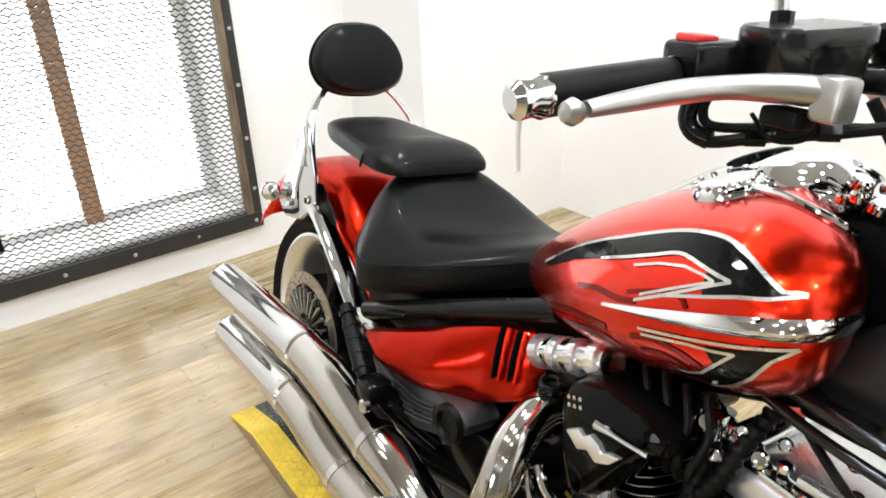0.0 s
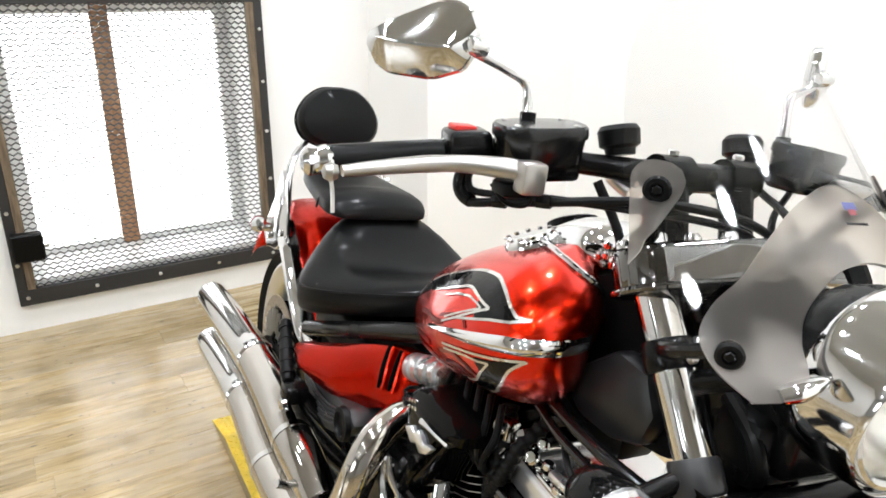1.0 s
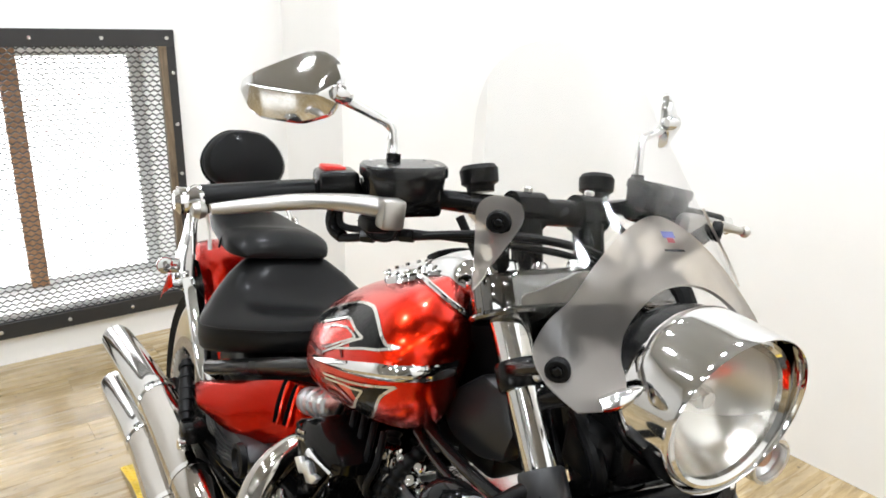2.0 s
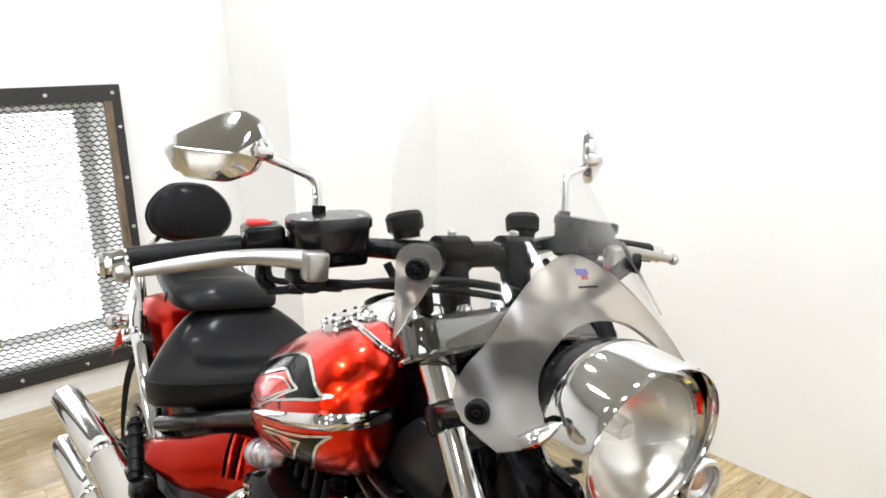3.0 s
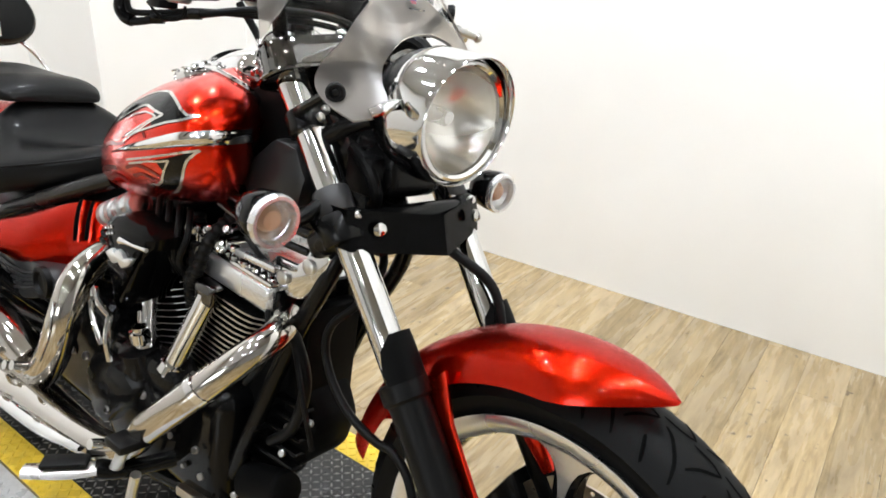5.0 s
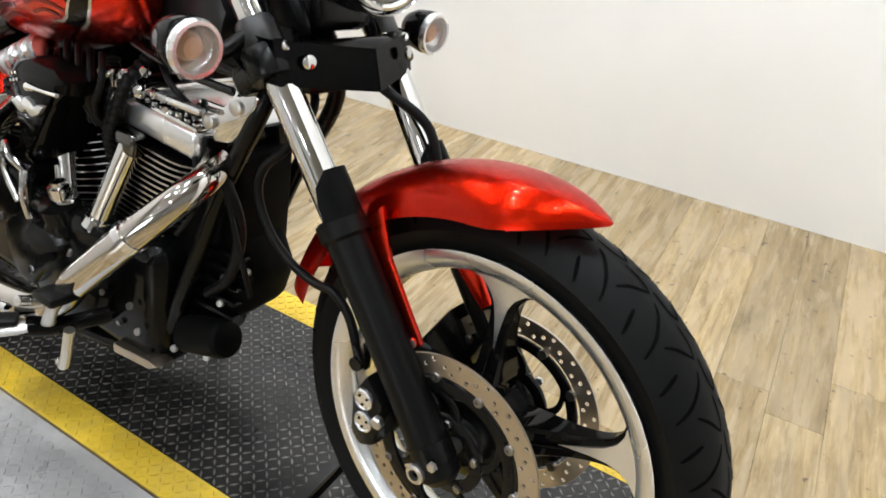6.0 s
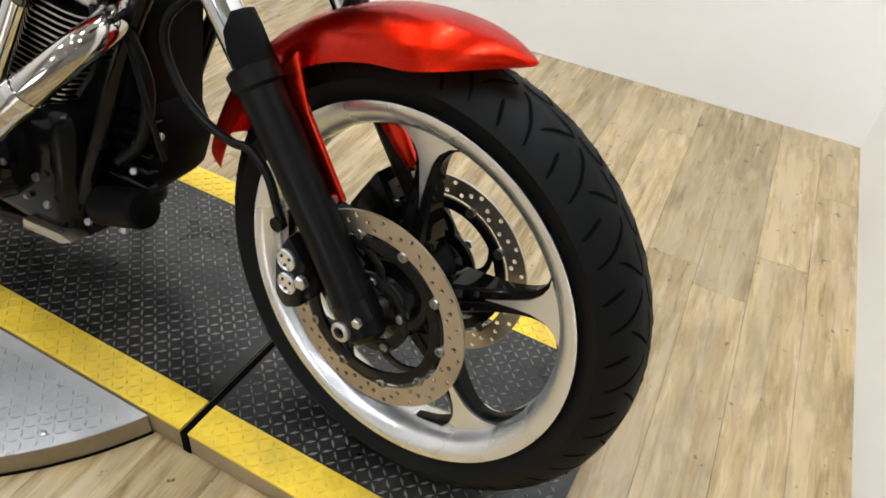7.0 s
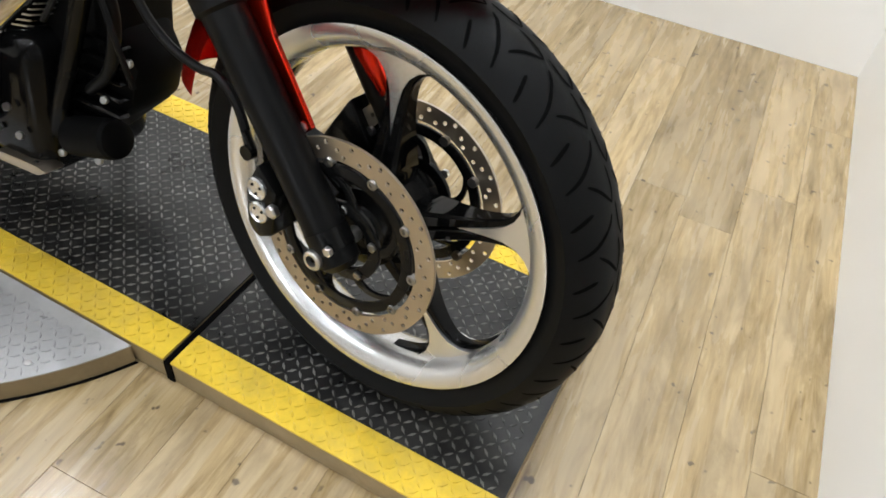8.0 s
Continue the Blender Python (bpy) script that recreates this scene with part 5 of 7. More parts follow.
for side in (-1, 1):
    outer = [(-1.00, 0.789), (-0.911, 0.849), (-0.824, 0.893), (-0.763, 0.920), (-0.726, 0.930), (-0.694, 0.933), (-0.664, 0.928), (-0.638, 0.920), (-0.622, 0.915), (-0.604, 0.918)]
    under = [(-0.628, 0.906), (-0.657, 0.896), (-0.692, 0.881)]
    inner = [(-0.671, 0.904), (-0.700, 0.9045), (-0.738, 0.906), (-0.770, 0.893), (-0.808, 0.876), (-0.852, 0.857), (-0.910, 0.831), (-0.983, 0.790)]
    decal("black_flash", outer + under + inner, black_paint, 0.0014, side, "black painted arrow flash")
    decal("silver_stripe", band([tuple(p) for p in spline(outer[:-1], 30)] + [outer[-1]], 0.0034), silver_line, 0.0020, side)
    decal("silver_stripe", band([outer[-1]] + under + [(-0.74, 0.862)], 0.0034), silver_line, 0.0020, side)
    decal("silver_stripe", band([tuple(p) for p in spline([(-0.852, 0.857), (-0.808, 0.876), (-0.770, 0.893), (-0.738, 0.906), (-0.700, 0.905), (-0.670, 0.905)], 20)], 0.0034), silver_line, 0.0020, side)
    decal("silver_stripe", band([(-0.669, 0.905), (-0.684, 0.896), (-0.700, 0.886), (-0.735, 0.864), (-0.771, 0.843)], 0.0034), silver_line, 0.0020, side)
    decal("silver_stripe", band([(-0.79, 0.874), (-0.757, 0.889), (-0.726, 0.898), (-0.700, 0.899), (-0.686, 0.8985)], 0.0028), silver_line, 0.0020, side)
    decal("silver_stripe", band([(-0.685, 0.8985), (-0.702, 0.889), (-0.73, 0.873), (-0.765, 0.852)], 0.0028), silver_line, 0.0020, side)
    decal("black_flash", [(-0.678, 0.834), (-0.64, 0.848), (-0.596, 0.868), (-0.612, 0.850), (-0.630, 0.822), (-0.650, 0.799), (-0.666, 0.788), (-0.684, 0.779), (-0.705, 0.783), (-0.682, 0.799), (-0.662, 0.822), (-0.645, 0.841)], black_paint, 0.0014, side, "black painted arrow flash")
    decal("silver_stripe", band([(-0.758, 0.816), (-0.69, 0.8355), (-0.644, 0.851), (-0.595, 0.869)], 0.0032), silver_line, 0.0020, side)
    decal("silver_stripe", band([(-0.595, 0.869), (-0.613, 0.849), (-0.631, 0.820), (-0.650, 0.799), (-0.667, 0.787), (-0.684, 0.778)], 0.0032), silver_line, 0.0020, side)
    decal("silver_stripe", band([(-0.753, 0.811), (-0.694, 0.828), (-0.668, 0.834), (-0.646, 0.841)], 0.0032), silver_line, 0.0020, side)
    decal("silver_stripe", band([(-0.645, 0.842), (-0.662, 0.822), (-0.682, 0.799), (-0.70, 0.788), (-0.725, 0.782)], 0.0032), silver_line, 0.0020, side)
    flame = mat("ghost_flame_paint", (0.22, 0.004, 0.002), 0.30, 1.0, 0.42, 0.4)
    for pts, w in (([(-0.785, 0.846), (-0.76, 0.858), (-0.735, 0.868), (-0.715, 0.870), (-0.705, 0.862)], 0.005), ([(-0.88, 0.812), (-0.84, 0.826), (-0.80, 0.832), (-0.77, 0.842)], 0.007), ([(-0.96, 0.745), (-0.90, 0.768), (-0.85, 0.782), (-0.81, 0.790)], 0.008), ([(-0.91, 0.745), (-0.86, 0.762), (-0.82, 0.774), (-0.79, 0.774)], 0.007), ([(-0.77, 0.800), (-0.735, 0.812), (-0.70, 0.811), (-0.68, 0.805)], 0.006), ([(-0.755, 0.790), (-0.725, 0.799), (-0.70, 0.796)], 0.005)):
        pts = band([tuple(p) for p in spline(pts, 16)], w)
        decal("ghost_flame", pts, flame, 0.0011, side, "dark ghost flame in the paint")
    # chrome strip along the flank
    rows = []
    for k in np.linspace(0, 1, 40):
        x = -0.822 + 0.2435 * (1 - (1 - k) ** 1.6)
        z = np.interp(x, [-0.823, -0.70, -0.63, -0.59, -0.578], [0.815, 0.852, 0.874, 0.884, 0.886])
        h = 0.002 + 0.0095 * math.sin(min(1, k * 1.2) * math.pi * 0.56)
        rows.append([(x + o * 0.6, side * (tank_half(x, z + dz * h) + o), z + dz * h) for dz, o in ((-1, 0.0), (-0.6, 0.004), (0.0, 0.006), (0.6, 0.004), (1, 0.0))])
    body("chrome_strip", warped(rings(rows, close=False, cap=False)), chrome, tank, "chrome strip along the tank's flank")
# console, filler cap and speedometer
rows = []
for x, w, hgt in spline([(-1.13, 0.012, 0.002), (-1.08, 0.016, 0.003), (-1.0, 0.022, 0.004), (-0.945, 0.030, 0.007), (-0.90, 0.038, 0.013), (-0.867, 0.046, 0.020), (-0.80, 0.062, 0.032), (-0.75, 0.068, 0.037), (-0.71, 0.067, 0.035), (-0.685, 0.062, 0.028), (-0.665, 0.050, 0.016), (-0.655, 0.030, 0.002)], 44):
    t = np.interp(x, TANK_X, TANK_T)
    rows.append([(x, w * math.cos(k), t - 0.012 + (hgt + 0.012) * math.sin(k)) for k in np.linspace(-0.2, math.pi + 0.2, 25)])
console = body("tank_console", rings(rows, cap=True), chrome, tank, "chrome console along the tank top")
body("filler_cap", revolve([(-0.01, 0.040), (0.004, 0.040), (0.010, 0.036), (0.014, 0.030), (0.015, 0.0)], (-0.775, -0.085, 0.955), (-0.28, -0.30, 0.92), 40), chrome, console, "chrome filler cap ringed with screws")
for i in range(12):
    a = 2 * math.pi * i / 12
    body("cap_screw", disc_bolt((-0.779 + 0.032 * math.cos(a), -0.089 + 0.032 * math.sin(a), 0.9665 + 0.032 * (0.30 * math.cos(a) + 0.32 * math.sin(a))), (-0.28, -0.30, 0.92), 0.0035, 0.003, 8), chrome, console)
body("speedometer", revolve([(-0.01, 0.038), (0.002, 0.038), (0.004, 0.034), (0.002, 0.032), (0.002, 0.0)], (-0.800, 0.0, 0.980), (-0.50, 0.0, 0.866), 40), black_gloss, console, "black speedometer face")
body("key_switch", revolve([(0, 0), (0, 0.016), (0.022, 0.016), (0.026, 0.010), (0.026, 0)], (-0.635, -0.020, 0.958), (0.2, -0.2, 0.95), 20), black_plastic, console, "black ignition switch")
for dx, dy in ((-0.02, -0.05), (0.02, -0.045), (0.05, 0.03), (-0.05, -0.048)):
    body("console_bolt", disc_bolt((-0.645 + dx * 0.5, dy, 0.978 - abs(dx) * 0.2), (0.1, dy * 3, 1), 0.009, 0.010, 12), chrome, console)

for s in (-1, 1):
    line = []
    for y, z in spline([(0.108, 0.968), (0.104, 0.960), (0.090, 0.950), (0.070, 0.936), (0.045, 0.920), (0.015, 0.902)], 24):
        x = next((v for v in np.arange(-0.578, -0.85, -0.001) if tank_half(v, z) >= y), -0.68)
        line.append((x - notch(x, y) + 0.002, y * s, z + 0.001))
    body("tank_trim", tube([(-0.735, 0.098 * s, 0.968), (-0.70, 0.106 * s, 0.971)] + line, 0.0048, 10), chrome, tank, "bright trim at the tank's front")
    body("console_knob", revolve([(0, 0), (0, 0.009), (0.010, 0.008), (0.013, 0.005), (0.013, 0)], (-0.645, 0.035 * s, 0.960), (0.35, 0.3 * s, 0.9), 18), black_plastic, console, "black knob")
for x, y, z, r in ((-0.66, -0.045, 0.988, 0.012), (-0.63, -0.06, 0.972, 0.010), (-0.612, -0.03, 0.975, 0.011), (-0.59, -0.055, 0.955, 0.009), (-0.645, 0.05, 0.985, 0.011), (-0.60, 0.03, 0.968, 0.010)):
    body("console_bolt", disc_bolt((x, y, z), (0.3, y * 4, 0.9), r, 0.010, 12), chrome, console)

# ---- seats
def saddle(rows_in, power=2.6, n=48, shift=0.0):
    """A cushion out of cross-sections: x, centre height of the top, half width, bottom."""
    loops = []
    for x, top, w, bot, dish in spline(rows_in, 44):
        loop = []
        for k in np.linspace(0, 2 * math.pi, n, endpoint=False):
            c, s = math.cos(k), math.sin(k)
            y = w * math.copysign(abs(c) ** (2 / (power if s > 0 else 7)), c) + shift
            mid = (top + bot) / 2
            z = mid + (top - mid) * math.copysign(abs(s) ** (2 / (power if s > 0 else 5)), s)
            if s > 0:
                z -= dish * (1 - ((y - shift) / max(w, 1e-4)) ** 2)
            loop.append((x, y, z))
        loops.append(loop)
    return rings(loops)


def skirted(rows_in, n=25):
    """A saddle whose dished top meets an upright skirt at a seam: x, top, half width, seam height, bottom, dish."""
    loops = []
    for x, top, w, zs, bot, dish in spline(rows_in, 60):
        us = np.sin(np.linspace(-math.pi / 2, math.pi / 2, n))
        loop = [(x, w * u, zs + (top - zs) * max(0.0, 1 - abs(u) ** 3.0) ** 0.8 - dish * (1 - u * u) ** 2 + 0.28 * dish * math.exp(-((abs(u) - 0.70) / 0.13) ** 2)) for u in us]
        loop += [(x, w * a, zs + (bot - zs) * f) for a, f in ((1.006, 0.12), (1.0, 0.5), (0.975, 0.85), (0.93, 1.0), (0.5, 1.0), (-0.5, 1.0), (-0.93, 1.0), (-0.975, 0.85), (-1.0, 0.5), (-1.006, 0.12))]
        loops.append(loop)
    return rings(loops)


SEAT = [(-1.055, 0.768, 0.030, 0.752, 0.715, 0.0), (-1.09, 0.770, 0.060, 0.744, 0.700, 0.0), (-1.15, 0.758, 0.108, 0.722, 0.677, 0.004), (-1.22, 0.742, 0.158, 0.700, 0.651, 0.010), (-1.30, 0.738, 0.202, 0.678, 0.623, 0.026), (-1.37, 0.764, 0.216, 0.664, 0.602, 0.026), (-1.42, 0.792, 0.196, 0.668, 0.594, 0.012), (-1.455, 0.803, 0.172, 0.672, 0.592, 0.0), (-1.49, 0.792, 0.145, 0.676, 0.605, 0.0), (-1.512, 0.76, 0.12, 0.672, 0.62, 0.0)]
seat = body("rider_seat", skirted(SEAT), leather, None, "black leather rider seat with an upright skirt", 50)
seam = [(x, -w - 0.001, zs) for x, _, w, zs, _, _ in SEAT[1:-1]]
for s in (1, -1):
    body("seat_seam", tube([(x, y * s, z) for x, y, z in seam], 0.0022, 8, 60), leather, seat)
pill = body("pillion_seat", saddle([(-1.416, 0.806, 0.094, 0.796, -0.003), (-1.428, 0.820, 0.108, 0.792, -0.008), (-1.466, 0.834, 0.122, 0.788, -0.012), (-1.505, 0.840, 0.122, 0.787, -0.008), (-1.55, 0.842, 0.118, 0.788, 0.0), (-1.64, 0.844, 0.106, 0.788, 0.004), (-1.73, 0.844, 0.092, 0.790, 0.0), (-1.775, 0.830, 0.076, 0.800, 0.0)], 3.2, shift=-0.017), leather, None, "black leather pillion seat")
body("pillion_welt", tube([(-1.528, -0.140, 0.790), (-1.522, -0.136, 0.816), (-1.512, -0.112, 0.834), (-1.500, -0.067, 0.842), (-1.490, -0.017, 0.846), (-1.500, 0.033, 0.842), (-1.512, 0.078, 0.834), (-1.522, 0.102, 0.816), (-1.528, 0.106, 0.790)], 0.003, 8, 40), leather, pill)
# backrest
pad_m = Matrix.Translation((-1.822, 0, 0.955)) @ pose(0, 0, 0, 0, -16, 0)
shape = [(0.0, 0.088), (0.055, 0.080), (0.102, 0.042), (0.122, -0.008), (0.104, -0.054), (0.055, -0.076), (0.0, -0.080)]
shape = shape + [(-y, z) for y, z in reversed(shape[1:-1])]
sm2 = spline(shape + shape[:1], 49)[:-1]
pr = lambda k, dx: [pad_m @ Vector((dx, y * k * 0.92, z * k * 0.95)) for y, z in sm2]
pad = body("backrest", rings([pr(0.0, -0.028), pr(0.9, -0.028), pr(0.98, -0.022), pr(1.0, -0.006), pr(0.985, 0.014), pr(0.90, 0.026), pr(0.6, 0.033), pr(0.02, 0.036)]), leather, None, "black padded passenger backrest")
body("pad_welt", tube([pad_m @ Vector((-0.016, y * 0.924, z * 0.954)) for y, z in list(sm2) + [sm2[0]]], 0.0034, 8), leather, pad)
for s in (-1, 1):
    rail = tube([(-1.835, 0.060 * s, 0.905), (-1.815, 0.095 * s, 0.875), (-1.79, 0.125 * s, 0.835), (-1.775, 0.135 * s, 0.80), (-1.765, 0.140 * s, 0.765), (-1.76, 0.144 * s, 0.73)], [0.010, 0.011, 0.013, 0.013, 0.016, 0.022], 14, 26, flat=0.55)
    sissy = body("sissy_bar", rail, chrome, None, "chrome sissy bar upright")
    body("side_plate", poly_prism([(-1.762, 0.815), (-1.790, 0.815), (-1.825, 0.740), (-1.880, 0.665), (-1.910, 0.615), (-1.870, 0.582), (-1.78, 0.598), (-1.70, 0.655), (-1.715, 0.72)], 0.138 if s > 0 else -0.150, 0.150 if s > 0 else -0.138, 0.004), chrome, sissy, "chrome side plate")
    for x, z in ((-1.735, 0.66), (-1.84, 0.622)):
        body("plate_bolt", disc_bolt((x, 0.150 * s, z), (0, s, 0), 0.010, 0.008, 12), chrome, sissy)
    body("fender_strut", tube([(-1.70, 0.146 * s, 0.655), (-1.645, 0.15 * s, 0.635), (-1.55, 0.158 * s, 0.585), (-1.45, 0.162 * s, 0.518), (-1.42, 0.160 * s, 0.50)], [0.026, 0.027, 0.027, 0.026, 0.020], 16, 20, flat=0.4), chrome, None, "chrome fender strut")
    body("strut_end", box((-1.445, 0.148, 0.490) if s > 0 else (-1.445, -0.182, 0.490), (-1.365, 0.182, 0.535) if s > 0 else (-1.365, -0.148, 0.535), 0.010, 3), chrome, None, "chrome strut mount")
    body("rear_signal", revolve([(-0.035, 0), (-0.03, 0.012), (-0.015, 0.021), (0.0, 0.023), (0.009, 0.020), (0.013, 0.0)], (-1.935, 0.160 * s, 0.625), (-1, 0, 0), 24), chrome, None, "chrome rear turn signal with a red lens")
    body("rear_signal_lens", revolve([(-0.004, 0.0235), (0.012, 0.021), (0.020, 0.014), (0.023, 0.0)], (-1.935, 0.160 * s, 0.625), (-1, 0, 0), 24), red_lens)
body("tail_light", tube([(-2.06, -0.05, 0.60), (-2.075, 0.0, 0.60), (-2.06, 0.05, 0.60)], 0.032, 18, 12), red_lens, None, "red tail light")

# ---- rear wheel and fender
RW_C = Vector((-1.767, 0, 0.3125))
rwheel = body("rear_wheel", revolve([(-0.098, 0.241), (-0.099, 0.234), (-0.092, 0.222), (-0.06, 0.205), (0.06, 0.205), (0.092, 0.222), (0.099, 0.234), (0.098, 0.241), (0.08, 0.233), (0, 0.222), (-0.08, 0.233)], RW_C, (0, 1, 0), 80, close=True), machined, None, "machined aluminium rim of the rear wheel")
body("tyre", revolve(tyre_profile(0.3125, 0.238, 0.108, 0.092), RW_C, (0, 1, 0), 80), tyre_rubber, rwheel, "wide black rear tyre")
for k in range(5):
    a = radians(30 + 72 * k)
    c, s_ = math.cos(a), math.sin(a)
    sb = rings([[RW_C + Vector((c * r - s_ * t, y, s_ * r + c * t)) for t, y in ((-w, -h), (w, -h), (w, h), (-w, h))] for r, w, h in ((0.05, 0.03, 0.06), (0.12, 0.022, 0.055), (0.18, 0.028, 0.06), (0.212, 0.045, 0.07))])
    body("spoke", sb, black_gloss, rwheel, "gloss black spoke")
body("hub", revolve([(-0.10, 0), (-0.10, 0.05), (-0.06, 0.065), (0.06, 0.065), (0.10, 0.05), (0.10, 0)], RW_C, (0, 1, 0), 32), black_satin, rwheel)
rotor(-0.122, RW_C, rwheel, body, -1)
fin_mesh = finish(box((0.05, -0.002, -0.0025), (0.112, 0.006, 0.0025)), satin_steel, 0)
for i in range(26):
    part("disc_fin", fin_mesh, satin_steel, rwheel, at=Matrix.Translation(RW_C + Vector((0, -0.132, 0))) @ Matrix.Rotation(-2 * math.pi * i / 26, 4, "Y"))
rows = []
for k in np.linspace(0, 1, 40):
    a = radians(40 + 112 * k)
    R = 0.372 + 0.050 * math.sin(min(1, k * 0.8) * math.pi) ** 0.8
    rows.append([RW_C + Vector((R * math.cos(a) * (1 - 0.0 * abs(t)) - 0.035 * abs(t) ** 3 * math.cos(a), 0.128 * math.sin(t * 1.3) / math.sin(1.3), R * math.sin(a) - 0.085 * abs(t) ** 3.2 * max(0.2, math.sin(a)))) for t in np.linspace(-1, 1, 21)])
fb = rings(rows, close=False, cap=False)
bmesh.ops.solidify(fb, geom=fb.faces[:], thickness=0.004)
rf = body("rear_fender", fb, red_paint, None, "candy red rear fender with black and silver graphics")
for s in (-1, 1):
    fl = bmesh.new()
    fl.faces.new([fl.verts.new((x, (0.134) * s, z)) for x, z in ((-1.63, 0.655), (-1.70, 0.705), (-1.74, 0.70), (-1.69, 0.655), (-1.61, 0.60))])
    bmesh.ops.solidify(fl, geom=fl.faces[:], thickness=0.002)
    body("fender_flash", fl, black_paint, rf, "black painted flash", 0)

# ---- frame
for s in (-1, 1):
    body("seat_rail", tube([(-0.96, 0.122 * s, 0.730), (-1.10, 0.141 * s, 0.672), (-1.36, 0.170 * s, 0.561), (-1.40, 0.173 * s, 0.545)], 0.018, 18), black_satin, None, "gloss black frame tube under the seat")
    body("down_tube", tube([(-0.405, 0.050 * s, 0.80), (-0.418, 0.085 * s, 0.709), (-0.489, 0.085 * s, 0.565), (-0.566, 0.085 * s, 0.369), (-0.63, 0.085 * s, 0.23), (-0.72, 0.10 * s, 0.175), (-0.95, 0.12 * s, 0.16), (-1.25, 0.12 * s, 0.17)], 0.0145, 16, 40), black_satin, None, "black frame down tube")
body("frame_backbone", tube([(-0.44, 0, 0.90), (-0.60, 0, 0.80), (-0.85, 0, 0.70), (-1.10, 0, 0.64), (-1.30, 0, 0.58)], [0.05, 0.055, 0.05, 0.05, 0.05], 18, 24), black_satin)
body("steering_head", tube([(-0.40, 0, 0.80), (-0.52, 0, 0.97)], 0.042, 20), black_satin)
for s in (-1, 1):
    body("frame_neck_cover", poly_prism([(-0.640, 0.800), (-0.625, 0.840), (-0.565, 0.890), (-0.510, 0.885), (-0.485, 0.840), (-0.495, 0.795), (-0.545, 0.775), (-0.610, 0.775)], min(0.050 * s, 0.092 * s), max(0.050 * s, 0.092 * s), 0.016), neck_grey, None, "dark grey plastic cover beside the steering head")
    body("frame_tube", tube([(-0.66, 0.104 * s, 0.785), (-0.60, 0.112 * s, 0.778), (-0.52, 0.113 * s, 0.772), (-0.45, 0.10 * s, 0.765)], 0.0085, 14, 16), black_sheen, None, "gloss black frame tube below the tank")
    body("frame_tube", tube([(-0.66, 0.108 * s, 0.760), (-0.60, 0.116 * s, 0.752), (-0.52, 0.117 * s, 0.745), (-0.45, 0.104 * s, 0.738)], 0.0065, 14, 16), black_sheen, None, "gloss black frame tube below the tank")
body("coil_bracket", box((-0.722, -0.128, 0.680), (-0.690, -0.104, 0.716), 0.006, 2), chrome, None, "chrome bracket above the front cylinder")
for p, r in (((-0.704, -0.130, 0.706), 0.012), ((-0.646, -0.112, 0.689), 0.011), ((-0.602, -0.085, 0.655), 0.011), ((-0.690, -0.122, 0.668), 0.010), ((-0.73, -0.13, 0.66), 0.009), ((-0.668, -0.118, 0.712), 0.008), ((-0.56, -0.10, 0.735), 0.008), ((-0.62, -0.12, 0.726), 0.008)):
    body("frame_bolt", revolve([(0, 0), (0, r), (0.006, r), (0.010, r * 0.7), (0.011, 0)], p, (0.35, -0.8, 0.5), 12), chrome, smooth=20)
body("hose_clip", box((-0.600, -0.122, 0.690), (-0.500, -0.108, 0.702), 0.004, 2), machined, None, "bright clip rail below the tank")
for i in range(4):
    body("wire_lead", tube([(-0.80 + 0.03 * i, -0.13, 0.735), (-0.77 + 0.028 * i, -0.15, 0.700), (-0.755 + 0.02 * i, -0.145 - 0.004 * i, 0.655), (-0.76 + 0.015 * i, -0.12, 0.61)], 0.0055, 10, 20), rubber, None, "black wiring lead behind the intake cover")
body("frame_neck", poly_prism([(-0.715, 0.890), (-0.690, 0.945), (-0.640, 0.962), (-0.540, 0.962), (-0.480, 0.940), (-0.445, 0.870), (-0.47, 0.78), (-0.60, 0.76), (-0.70, 0.80)], -0.062, 0.062, 0.022), black_matte, None, "black frame neck between the tank's lobes")
body("cable_cover", box((-0.60, 0.055, 0.850), (-0.495, 0.175, 0.965), 0.02, 3), black_matte, None, "black cover over the cables")
body("seat_pan", box((-1.50, -0.13, 0.50), (-1.08, 0.13, 0.62), 0.03, 3), black_plastic, None, "black tray under the seat")
for s in (-1, 1):
    body("swing_arm", tube([(-1.10, 0.10 * s, 0.33), (-1.30, 0.145 * s, 0.32), (-1.60, 0.150 * s, 0.315), (-1.78, 0.150 * s, 0.3125)], [0.035, 0.034, 0.032, 0.036], 16, 20), black_satin, None, "black swing arm")

